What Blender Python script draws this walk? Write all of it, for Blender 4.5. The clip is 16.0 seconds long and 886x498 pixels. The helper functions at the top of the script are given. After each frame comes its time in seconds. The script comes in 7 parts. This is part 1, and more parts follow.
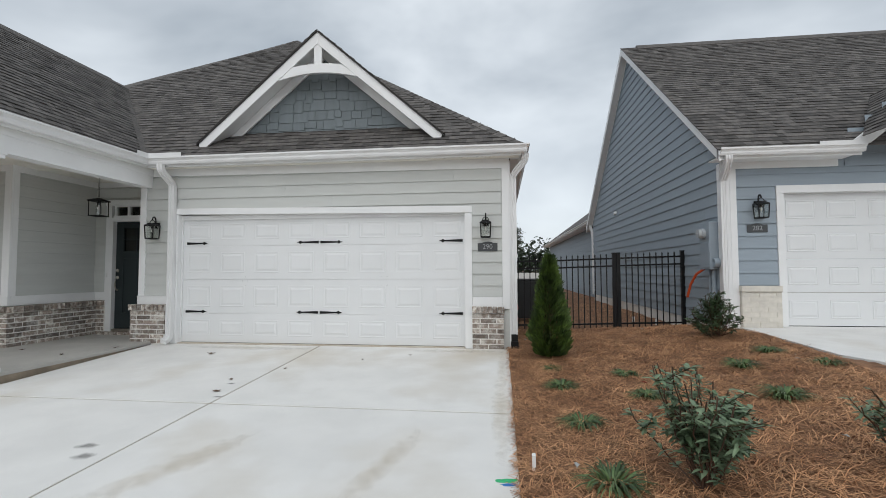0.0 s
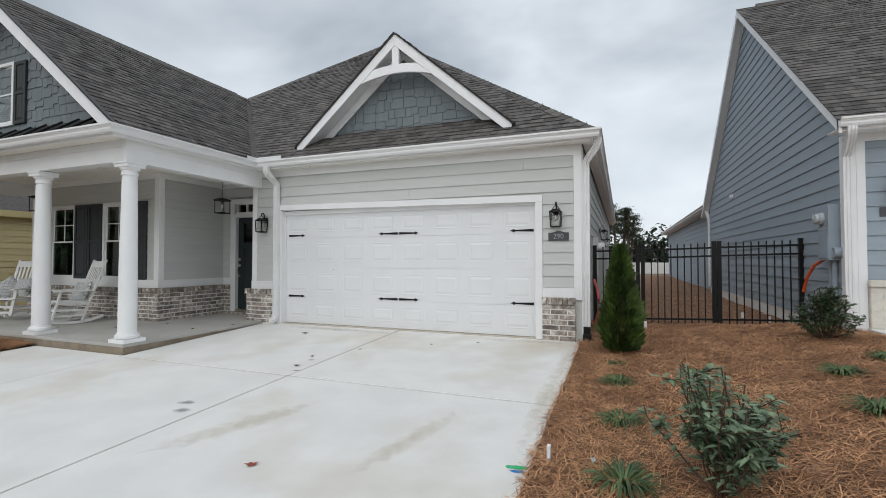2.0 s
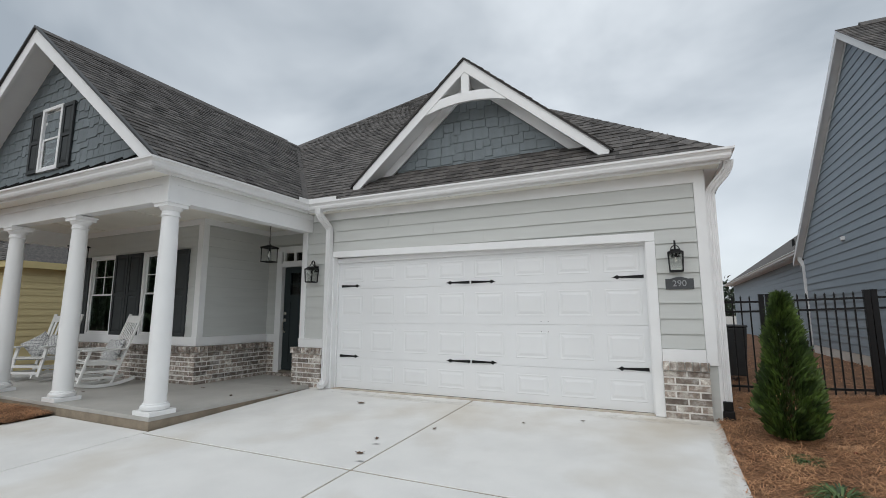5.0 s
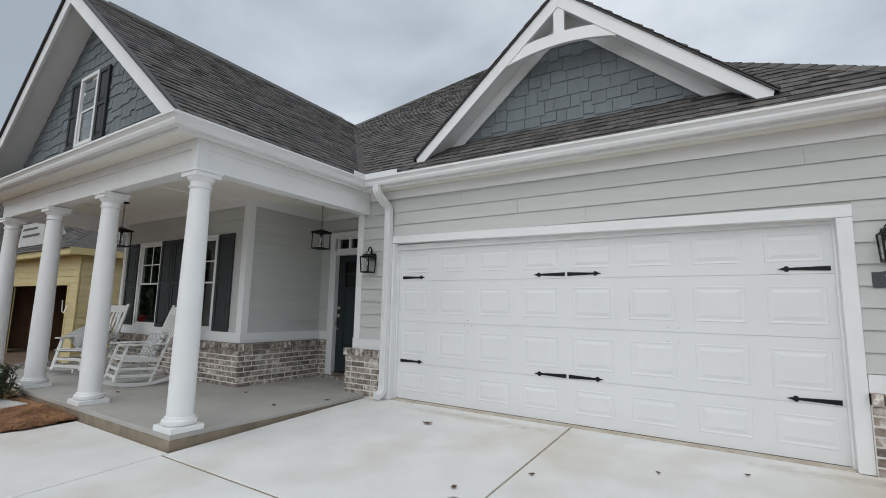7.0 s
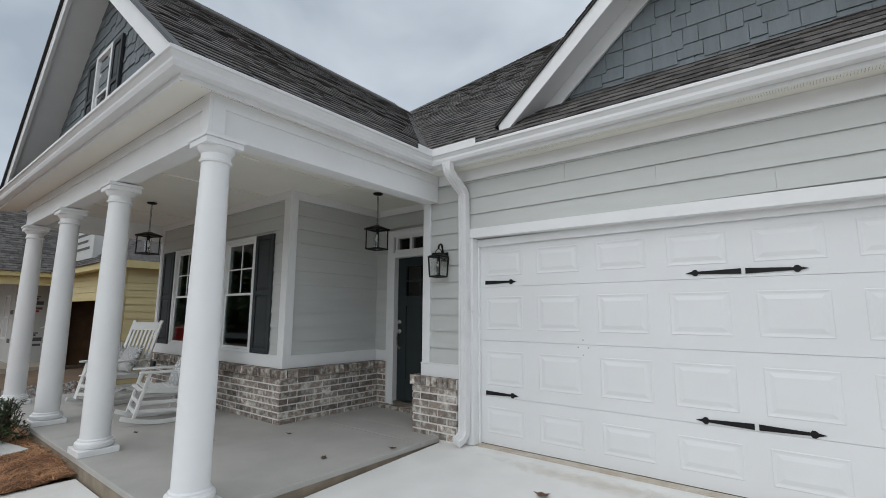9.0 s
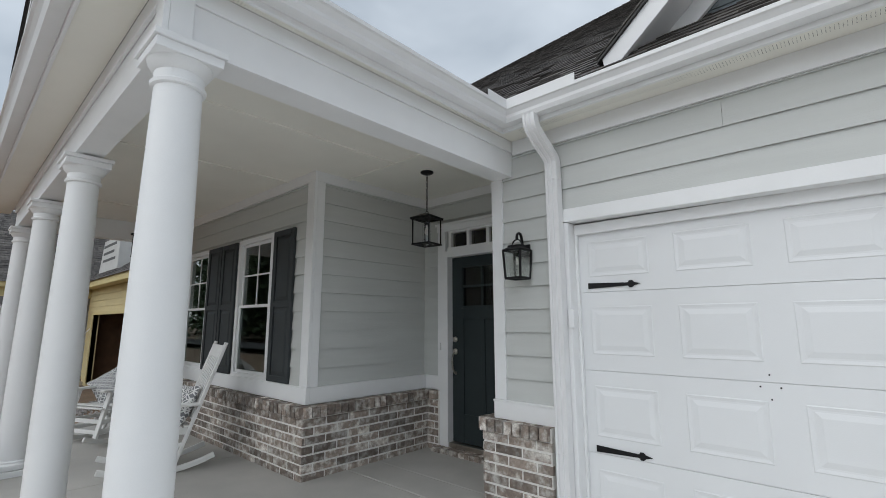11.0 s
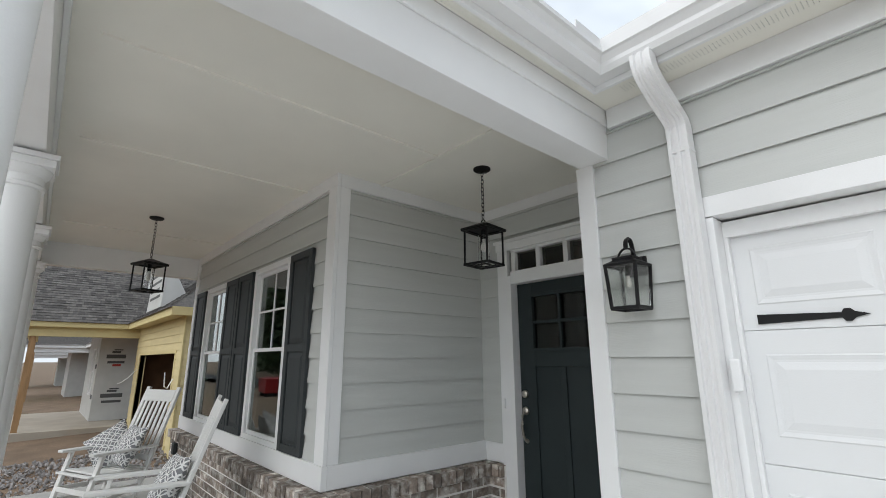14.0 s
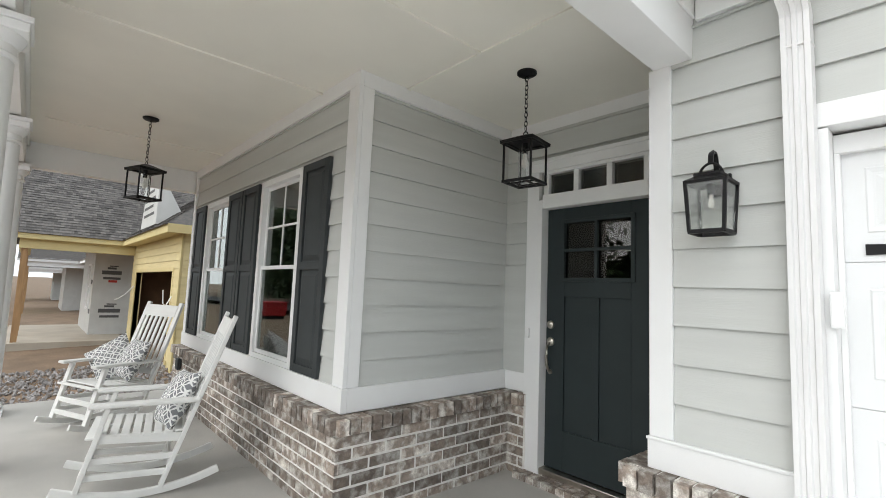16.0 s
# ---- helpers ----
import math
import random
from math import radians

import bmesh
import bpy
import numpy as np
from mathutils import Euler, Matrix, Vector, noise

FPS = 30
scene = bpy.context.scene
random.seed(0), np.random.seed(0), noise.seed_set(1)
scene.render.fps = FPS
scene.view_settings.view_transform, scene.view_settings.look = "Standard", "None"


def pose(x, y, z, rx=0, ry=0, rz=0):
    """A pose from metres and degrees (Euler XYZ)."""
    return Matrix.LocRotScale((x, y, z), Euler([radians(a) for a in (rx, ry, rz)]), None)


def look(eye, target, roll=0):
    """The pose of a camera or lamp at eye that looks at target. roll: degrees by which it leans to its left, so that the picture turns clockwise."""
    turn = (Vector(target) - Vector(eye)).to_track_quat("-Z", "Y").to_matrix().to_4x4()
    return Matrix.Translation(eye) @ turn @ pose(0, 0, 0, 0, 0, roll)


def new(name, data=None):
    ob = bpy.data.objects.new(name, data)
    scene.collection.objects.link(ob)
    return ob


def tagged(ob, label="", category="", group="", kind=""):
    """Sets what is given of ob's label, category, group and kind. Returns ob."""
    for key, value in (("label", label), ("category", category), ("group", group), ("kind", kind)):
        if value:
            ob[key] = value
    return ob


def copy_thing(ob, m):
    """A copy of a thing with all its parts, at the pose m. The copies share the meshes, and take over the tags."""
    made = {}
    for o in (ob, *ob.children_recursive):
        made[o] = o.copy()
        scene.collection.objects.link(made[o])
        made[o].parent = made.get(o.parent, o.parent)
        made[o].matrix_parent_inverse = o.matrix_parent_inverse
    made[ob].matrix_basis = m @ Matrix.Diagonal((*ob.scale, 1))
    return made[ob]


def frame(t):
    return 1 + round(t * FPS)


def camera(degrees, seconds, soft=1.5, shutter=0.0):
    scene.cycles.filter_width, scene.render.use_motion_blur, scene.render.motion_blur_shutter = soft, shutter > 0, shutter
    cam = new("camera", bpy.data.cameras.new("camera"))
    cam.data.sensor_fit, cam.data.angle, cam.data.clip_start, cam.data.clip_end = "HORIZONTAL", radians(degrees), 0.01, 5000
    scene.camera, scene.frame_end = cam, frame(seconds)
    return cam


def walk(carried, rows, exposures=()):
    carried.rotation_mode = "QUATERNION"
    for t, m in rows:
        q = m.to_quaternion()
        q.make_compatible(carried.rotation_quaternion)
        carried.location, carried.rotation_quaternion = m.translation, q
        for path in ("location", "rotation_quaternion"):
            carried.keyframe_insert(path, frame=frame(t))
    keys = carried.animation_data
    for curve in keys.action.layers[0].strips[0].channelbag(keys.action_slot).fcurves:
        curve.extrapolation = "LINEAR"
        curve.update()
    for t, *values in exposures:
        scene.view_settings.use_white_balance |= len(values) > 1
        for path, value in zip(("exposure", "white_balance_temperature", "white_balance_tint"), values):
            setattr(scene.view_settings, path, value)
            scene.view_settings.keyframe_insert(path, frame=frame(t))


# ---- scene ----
cam = camera(88.0, 16.0, soft=0.9)
EXPOSURES = ((0, 0.61, 6680, 10), (2, 0.64, 6680, 10), (4, 0.53, 6680, 10), (6.5, 0.58, 6620, 10), (8, 0.58, 6550, 10), (11, 0.68, 6480, 10), (13.5, 1.1, 6600, 10), (14.5, 1.22, 6700, 10), (15, 1.42, 6800, 10), (16, 1.6, 6850, 10))
PATH = [
    (0, (2.997, -7.247, 1.209), (2.748, -5.265, 1.305), -0.2),
    (0.5, (3.231, -7.14, 1.216), (2.847, -5.179, 1.292), 0.0),
    (1, (3.455, -7.125, 1.222), (2.937, -5.194, 1.281), 0.1),
    (1.5, (3.667, -7.197, 1.222), (3.028, -5.303, 1.268), 0.1),
    (2, (3.696, -7.217, 1.222), (2.97, -5.354, 1.271), -0.0),
    (2.5, (3.613, -7.24, 1.213), (2.833, -5.4, 1.292), -0.2),
    (3, (3.358, -7.223, 1.214), (2.541, -5.403, 1.342), -0.5),
    (3.5, (3.158, -7.129, 1.198), (2.317, -5.324, 1.387), -0.6),
    (4, (2.967, -6.878, 1.215), (2.121, -5.081, 1.452), -0.5),
    (4.2, (2.889, -6.775, 1.218), (2.046, -4.98, 1.475), -0.4),
    (6.3, (2.08, -5.639, 1.24), (1.124, -3.905, 1.52), 1.1),
    (6.5, (1.966, -5.552, 1.277), (0.979, -3.835, 1.548), 1.3),
    (7, (1.663, -5.22, 1.267), (0.596, -3.548, 1.525), 1.2),
    (7.5, (1.373, -4.907, 1.298), (0.24, -3.278, 1.554), 1.1),
    (8, (1.006, -4.636, 1.333), (-0.177, -3.045, 1.596), 1.0),
    (8.2, (0.874, -4.533, 1.335), (-0.322, -2.952, 1.601), 0.9),
    (10.3, (-0.42, -3.518, 1.37), (-1.712, -2.025, 1.682), 0.2),
    (10.5, (-0.547, -3.402, 1.37), (-1.855, -1.922, 1.683), 0.4),
    (11, (-0.845, -3.231, 1.42), (-2.184, -1.78, 1.741), -0.1),
    (11.5, (-1.058, -2.989, 1.433), (-2.421, -1.566, 1.775), -0.4),
    (12, (-1.21, -2.809, 1.461), (-2.583, -1.403, 1.834), -0.6),
    (12.5, (-1.397, -2.703, 1.486), (-2.776, -1.314, 1.898), -0.5),
    (13, (-1.548, -2.622, 1.503), (-2.947, -1.266, 1.954), -0.4),
    (13.5, (-1.648, -2.533, 1.504), (-3.083, -1.222, 1.978), -0.3),
    (14, (-1.741, -2.401, 1.522), (-3.21, -1.129, 1.994), -0.2),
    (14.5, (-1.859, -2.356, 1.515), (-3.349, -1.095, 1.95), 0.2),
    (15, (-2.075, -2.406, 1.516), (-3.563, -1.122, 1.884), 0.9),
    (15.5, (-2.158, -2.399, 1.491), (-3.644, -1.089, 1.766), 1.8),
    (16, (-2.174, -2.37, 1.462), (-3.658, -1.044, 1.652), 2.3),
]
walk(cam, [(t, look(eye, target, roll)) for t, eye, target, roll in PATH], EXPOSURES)

# ---------------------------------------------------------------- light
SUN_ELEV, SUN_ROT = radians(37), radians(185)
world = bpy.data.worlds.new("world")
scene.world = world
world.use_nodes = True
wn, wl = world.node_tree.nodes, world.node_tree.links
wn.clear()
w_out = wn.new("ShaderNodeOutputWorld")
w_bg = wn.new("ShaderNodeBackground")
w_sky = wn.new("ShaderNodeTexSky")
w_sky.sky_type, w_sky.sun_disc, w_sky.sun_elevation, w_sky.sun_rotation = "NISHITA", False, SUN_ELEV, SUN_ROT
w_co = wn.new("ShaderNodeTexCoord")
w_map = wn.new("ShaderNodeMapping")
w_map.inputs["Scale"].default_value = (1.0, 1.0, 1.7)
w_map.inputs["Location"].default_value = (2.15, 0.6, 0.35)
w_noise = wn.new("ShaderNodeTexNoise")
w_noise.inputs["Scale"].default_value, w_noise.inputs["Detail"].default_value = 1.7, 5.0
w_noise.inputs["Roughness"].default_value, w_noise.inputs["Distortion"].default_value = 0.5, 0.25
w_ramp = wn.new("ShaderNodeValToRGB")
w_ramp.color_ramp.elements[0].position, w_ramp.color_ramp.elements[0].color = 0.35, (2.55, 2.95, 3.4, 1)
w_ramp.color_ramp.elements[1].position, w_ramp.color_ramp.elements[1].color = 0.68, (5.5, 6.0, 6.5, 1)
w_mix = wn.new("ShaderNodeMix")
w_mix.data_type = "RGBA"
w_mix.inputs["Factor"].default_value = 0.93
wl.new(w_co.outputs["Generated"], w_map.inputs["Vector"])
wl.new(w_map.outputs["Vector"], w_noise.inputs["Vector"])
wl.new(w_noise.outputs["Fac"], w_ramp.inputs["Fac"])
wl.new(w_sky.outputs["Color"], w_mix.inputs["A"])
wl.new(w_ramp.outputs["Color"], w_mix.inputs["B"])
wl.new(w_mix.outputs["Result"], w_bg.inputs["Color"])
w_bg.inputs["Strength"].default_value = 0.1
wl.new(w_bg.outputs["Background"], w_out.inputs["Surface"])

sun = new("sun", bpy.data.lights.new("sun", "SUN"))
sun.data.energy, sun.data.angle, sun.data.color = 0.8, radians(80), (1.0, 1.0, 0.99)
sun.matrix_world = look((-1.5, -16, 12.1), (0, 0, 0))


# ---------------------------------------------------------------- materials
def material(name, colour, rough=0.5, metal=0.0, vary=0.0, scale=8.0, fine=0.0, fine_scale=80.0, bump=0.0, second=None,
             blotch=0.0, blotch_scale=0.7, island=0.0, random_ob=0.0, spec=0.5, stretch=(1, 1, 1), dark=None, blotch_lo=0.5):
    """A painted, mineral or metal surface: base colour, broad blotches, fine grain, a bump, and random shades per piece."""
    m = bpy.data.materials.new(name)
    m.use_nodes = True
    n, l = m.node_tree.nodes, m.node_tree.links
    b = n["Principled BSDF"]
    b.inputs["Roughness"].default_value, b.inputs["Metallic"].default_value = rough, metal
    b.inputs["Specular IOR Level"].default_value = spec
    co = n.new("ShaderNodeTexCoord")
    mp = n.new("ShaderNodeMapping")
    mp.inputs["Scale"].default_value = stretch
    l.new(co.outputs["Object"], mp.inputs["Vector"])
    col = None

    def mix(a, bcol, fac):
        x = n.new("ShaderNodeMix")
        x.data_type = "RGBA"
        for sock, v in (("A", a), ("B", bcol), ("Factor", fac)):
            s = [i for i in x.inputs if i.name == sock and i.enabled][0]
            if isinstance(v, (int, float)):
                s.default_value = v
            elif isinstance(v, tuple):
                s.default_value = (*v[:3], 1)
            else:
                l.new(v, s)
        return [o for o in x.outputs if o.enabled][0]

    def noise_fac(s, detail, lo, hi):
        t = n.new("ShaderNodeTexNoise")
        t.inputs["Scale"].default_value, t.inputs["Detail"].default_value = s, detail
        l.new(mp.outputs["Vector"], t.inputs["Vector"])
        r = n.new("ShaderNodeMapRange")
        r.inputs["From Min"].default_value, r.inputs["From Max"].default_value = lo, hi
        l.new(t.outputs["Fac"], r.inputs["Value"])
        return t, r.outputs["Result"]

    c2 = second or tuple(c * (1 - vary) for c in colour)
    _, f1 = noise_fac(scale, 4, 0.35, 0.65)
    col = mix(tuple(colour), tuple(c2), f1)
    if blotch:
        _, f2 = noise_fac(blotch_scale, 5, blotch_lo, blotch_lo + 0.22)
        mul = n.new("ShaderNodeMath")
        mul.operation = "MULTIPLY"
        mul.inputs[1].default_value = blotch
        l.new(f2, mul.inputs[0])
        col = mix(col, dark or tuple(c * 0.5 for c in colour), mul.outputs[0])
    if fine:
        _, f3 = noise_fac(fine_scale, 2, 0.4, 0.6)
        mul = n.new("ShaderNodeMath")
        mul.operation = "MULTIPLY"
        mul.inputs[1].default_value = fine
        l.new(f3, mul.inputs[0])
        col = mix(col, tuple(c * 0.35 for c in colour), mul.outputs[0])
    for amount, node, out in ((island, "ShaderNodeNewGeometry", "Random Per Island"), (random_ob, "ShaderNodeObjectInfo", "Random")):
        if amount:
            g = n.new(node)
            r = n.new("ShaderNodeMapRange")
            r.inputs["To Min"].default_value, r.inputs["To Max"].default_value = 1 - amount, 1 + amount
            l.new(g.outputs[out], r.inputs["Value"])
            h = n.new("ShaderNodeHueSaturation")
            l.new(r.outputs["Result"], h.inputs["Value"])
            l.new(col, h.inputs["Color"])
            col = h.outputs["Color"]
    l.new(col, b.inputs["Base Color"])
    if bump:
        t, _ = noise_fac(fine_scale, 4, 0, 1)
        bp = n.new("ShaderNodeBump")
        bp.inputs["Strength"].default_value, bp.inputs["Distance"].default_value = bump, 0.01
        l.new(t.outputs["Fac"], bp.inputs["Height"])
        l.new(bp.outputs["Normal"], b.inputs["Normal"])
    return m


M_WHITE = material("white_trim_paint", (0.84, 0.845, 0.845), 0.45, vary=0.04, scale=3, fine=0.02, fine_scale=200, bump=0.04)
M_GUTTER = material("white_gutter_metal", (0.80, 0.80, 0.80), 0.35, vary=0.03, scale=4, blotch=0.06, blotch_scale=3)
M_CEIL = material("porch_ceiling_paint", (0.86, 0.84, 0.765), 0.5, vary=0.04, scale=2, bump=0.03)
M_DOORW = material("garage_door_paint", (0.77, 0.78, 0.785), 0.4, vary=0.03, scale=2, bump=0.05, fine_scale=150)
M_SIDING = material("pale_grey_siding", (0.57, 0.583, 0.563), 0.6, vary=0.05, scale=5, bump=0.12, fine_scale=60, random_ob=0.025, stretch=(0.3, 0.3, 3))
M_SHAKE = material("slate_grey_shake", (0.175, 0.205, 0.22), 0.65, vary=0.12, scale=6, bump=0.25, fine_scale=50, random_ob=0.08, stretch=(2.5, 2.5, 0.4))
M_BLUE = material("blue_grey_siding", (0.30, 0.355, 0.405), 0.6, vary=0.05, scale=5, bump=0.12, fine_scale=60, random_ob=0.03, stretch=(0.3, 0.3, 3))
M_YELLOW = material("pale_yellow_siding", (0.68, 0.57, 0.31), 0.65, vary=0.08, scale=5, bump=0.12, fine_scale=60, random_ob=0.04, stretch=(0.3, 0.3, 3))
M_SHINGLE = material("charcoal_roof_shingle", (0.138, 0.126, 0.116), 0.9, vary=0.25, scale=14, fine=0.35, fine_scale=120, bump=0.5, island=0.42, second=(0.085, 0.08, 0.078))
M_SHINGLE1 = material("charcoal_roof_shingle_single", (0.138, 0.126, 0.116), 0.9, vary=0.25, scale=14, fine=0.35, fine_scale=120, bump=0.5, random_ob=0.42, second=(0.085, 0.08, 0.078))
M_CONC = material("driveway_concrete", (0.80, 0.79, 0.765), 0.85, vary=0.08, scale=2.2, fine=0.10, fine_scale=220, bump=0.12, blotch=0.8, blotch_lo=0.5, blotch_scale=0.55, dark=(0.62, 0.56, 0.47))
M_PORCH = material("porch_concrete", (0.47, 0.455, 0.425), 0.8, vary=0.08, scale=3, fine=0.10, fine_scale=220, bump=0.1, blotch=0.3, blotch_scale=0.8)
M_EDGE = material("stained_concrete_edge", (0.33, 0.27, 0.20), 0.9, vary=0.3, scale=6, fine=0.2, fine_scale=120, bump=0.2)
M_MORTAR = material("pale_mortar", (0.86, 0.84, 0.80), 0.9, vary=0.12, scale=30, bump=0.3, fine_scale=200)
M_BRICK = material("weathered_brown_brick", (0.35, 0.285, 0.24), 0.88, vary=0.4, scale=24, fine=0.3, fine_scale=140, bump=0.5, random_ob=0.45, blotch=0.95, blotch_lo=0.46, blotch_scale=14, dark=(0.74, 0.71, 0.66))
M_BRICKI = material("weathered_brown_brick_run", (0.35, 0.285, 0.24), 0.88, vary=0.4, scale=24, fine=0.3, fine_scale=140, bump=0.5, island=0.45, blotch=0.95, blotch_lo=0.46, blotch_scale=14, dark=(0.74, 0.71, 0.66))
M_BRICKW = material("cream_painted_brick", (0.72, 0.68, 0.61), 0.8, vary=0.1, scale=12, bump=0.3, fine_scale=120, random_ob=0.06)
M_BLACK = material("black_metal", (0.007, 0.007, 0.008), 0.5, 0.0, vary=0.2, scale=20, spec=0.3)
M_DOOR = material("dark_green_grey_door", (0.024, 0.034, 0.036), 0.5, vary=0.1, scale=4, bump=0.03, spec=0.3)
M_SHUT = material("dark_grey_shutter", (0.042, 0.048, 0.050), 0.6, vary=0.1, scale=6, bump=0.08, spec=0.3)
M_NICKEL = material("satin_nickel", (0.55, 0.52, 0.47), 0.3, 1.0, vary=0.1, scale=30)
M_STRAW = material("pine_straw", (0.36, 0.18, 0.095), 0.9, vary=0.4, scale=9, fine=0.6, fine_scale=90, bump=0.9, second=(0.14, 0.068, 0.036), blotch=0.4, blotch_scale=1.2, dark=(0.33, 0.18, 0.09))
M_NEEDLE = material("pine_needles", (0.54, 0.295, 0.15), 0.8, vary=0.3, scale=3, island=0.6, second=(0.32, 0.155, 0.075))
M_DIRT = material("red_clay_dirt", (0.23, 0.155, 0.10), 0.95, vary=0.3, scale=1.5, fine=0.4, fine_scale=40, bump=0.6, blotch=0.5, blotch_scale=0.3, dark=(0.17, 0.14, 0.07))
M_GRAVEL = material("grey_gravel", (0.33, 0.31, 0.30), 0.9, island=0.35, vary=0.2, scale=10)
M_WOOD = material("raw_pine_lumber", (0.42, 0.25, 0.12), 0.7, vary=0.25, scale=4, stretch=(6, 6, 0.6), bump=0.1)
# lumber brown darkened, with the garage's inside shade in the colour
M_SHADEWOOD = material("shaded_interior_boards", (0.16, 0.085, 0.045), 0.8, vary=0.3, scale=3)
# near-black: the shade of indoor rooms put into the colour
M_DARK = material("room_shade_colour", (0.07, 0.068, 0.065), 0.9, vary=0.1, scale=3)
M_WRAP = material("white_house_wrap", (0.62, 0.62, 0.60), 0.5, vary=0.08, scale=3)
M_METALROOF = material("dark_bronze_metal_roof", (0.035, 0.033, 0.032), 0.4, 0.5, vary=0.1, scale=5)


def glass(name, tint=(0.9, 0.95, 0.95), rough=0.0, ior=1.5):
    m = bpy.data.materials.new(name)
    m.use_nodes = True
    b = m.node_tree.nodes["Principled BSDF"]
    b.inputs["Base Color"].default_value = (*tint, 1)
    b.inputs["Roughness"].default_value = rough
    b.inputs["Transmission Weight"].default_value = 1.0
    b.inputs["IOR"].default_value = ior
    return m


M_GLASS = glass("window_glass", (0.40, 0.49, 0.44), ior=1.85)
M_DGLASS = glass("door_glass", (0.45, 0.44, 0.40), ior=1.45)
M_CLEAR = glass("clear_lamp_glass", (0.95, 0.96, 0.96), ior=1.45)
M_LGLASS = glass("seeded_lantern_glass", (0.93, 0.95, 0.94), 0.16)


# ---------------------------------------------------------------- mesh helpers
class MB:
    """Gathers vertices and faces for one mesh."""

    def __init__(self):
        self.v, self.f = [], []

    def add(self, verts, faces):
        k = len(self.v)
        self.v += [tuple(p) for p in verts]
        self.f += [tuple(i + k for i in q) for q in faces]
        return self

    def box(self, x0, y0, z0, x1, y1, z1, m=None):
        p = [Vector((x, y, z)) for z in (z0, z1) for y in (y0, y1) for x in (x0, x1)]
        if m is not None:
            p = [m @ q for q in p]
        return self.add(p, [(0, 2, 3, 1), (4, 5, 7, 6), (0, 1, 5, 4), (2, 6, 7, 3), (0, 4, 6, 2), (1, 3, 7, 5)])

    def prism(self, poly, depth, m):
        """A polygon in the x-z plane of m, pushed along y by depth."""
        k = len(poly)
        p = [m @ Vector((x, 0, z)) for x, z in poly] + [m @ Vector((x, depth, z)) for x, z in poly]
        return self.add(p, [tuple(range(k)), tuple(range(2 * k - 1, k - 1, -1))] + [(i, i + k, (i + 1) % k + k, (i + 1) % k) for i in range(k)])

    def lathe(self, profile, m=None, seg=24, closed=True):
        m = m or Matrix()
        k = len(profile)
        p = [m @ Vector((r * math.cos(2 * math.pi * i / seg), r * math.sin(2 * math.pi * i / seg), z)) for i in range(seg) for r, z in profile]
        q = [(i * k + j, ((i + 1) % seg) * k + j, ((i + 1) % seg) * k + j + 1, i * k + j + 1) for i in range(seg) for j in range(k - 1)]
        if closed:
            q += [tuple(i * k for i in range(seg))[::-1], tuple(i * k + k - 1 for i in range(seg))]
        return self.add(p, q)

    def sweep(self, path, section, up=(0, 0, 1)):
        """A closed section (pairs: sideways, up) carried along a path."""
        path = [Vector(p) for p in path]
        k, n = len(section), len(path)
        rings = []
        for i, p in enumerate(path):
            d = (path[min(i + 1, n - 1)] - path[max(i - 1, 0)]).normalized()
            s = d.cross(Vector(up))
            s = s.normalized() if s.length > 1e-4 else Vector((1, 0, 0))
            u = s.cross(d)
            rings += [p + s * a + u * b for a, b in section]
        q = [(i * k + j, i * k + (j + 1) % k, (i + 1) * k + (j + 1) % k, (i + 1) * k + j) for i in range(n - 1) for j in range(k)]
        q += [tuple(range(k))[::-1], tuple(range((n - 1) * k, n * k))]
        return self.add(rings, q)

    def tube(self, path, r, seg=8):
        return self.sweep(path, [(r * math.cos(2 * math.pi * i / seg), r * math.sin(2 * math.pi * i / seg)) for i in range(seg)], up=(0.013, 0.017, 1))

    def mesh(self, name):
        me = bpy.data.meshes.new(name)
        me.from_pydata(self.v, [], self.f)
        me.update()
        return me


def smooth_mesh(me, angle=40):
    me.shade_smooth()
    me.set_sharp_from_angle(angle=radians(angle))


def mat_of(me, mat):
    me.materials.append(mat)
    return me


def part(name, mb, mat, parent=None, label="", bevel=0.0, smooth=False):
    """One mesh object, under a thing or a part where one is given."""
    me = mat_of(mb if isinstance(mb, bpy.types.Mesh) else mb.mesh(name), mat)
    if smooth:
        smooth_mesh(me)
    ob = new(name, me)
    if parent is not None:
        ob.parent = parent
    if bevel:
        b = ob.modifiers.new("bevel", "BEVEL")
        b.width, b.segments, b.limit_method = bevel, 2, "ANGLE"
    if label:
        ob["label"] = label
    return ob


def thing(name, label, category, group="", kind="", at=None):
    ob = new(name)
    ob.empty_display_size = 0.05
    if at is not None:
        ob.matrix_basis = at
    return tagged(ob, label, category, group, kind)


def structure(name, mb, mat, label="", bevel=0.0, smooth=False):
    return tagged(part(name, mb, mat, None, "", bevel, smooth), label or name.replace("_", " "), "", "", "structure")


def pieces(name, list_of_meshes, mat, joined_mat, parent, near, limit=300):
    """Pieces [(centre, MB)]: the nearest to a plan point become parts, the rest one joined part."""
    ordered = sorted(list_of_meshes, key=lambda p: (Vector(p[0][:2]) - Vector(near)).length)
    for c, mb in ordered[:limit]:
        part(name, mb, mat, parent)
    if ordered[limit:]:
        rest = MB()
        for c, mb in ordered[limit:]:
            rest.add(mb.v, mb.f)
        tagged(part(name + "s_beyond", rest, joined_mat, parent), kind="stuff")


def frame_on(origin, along, out=None):
    """A pose with x along a wall, z up, and y into the wall (against its outward normal)."""
    a = Vector(along).normalized()
    y = Vector((0, 0, 1)).cross(a)
    m = Matrix((a, y, (0, 0, 1))).transposed().to_4x4()
    m.translation = origin
    return m


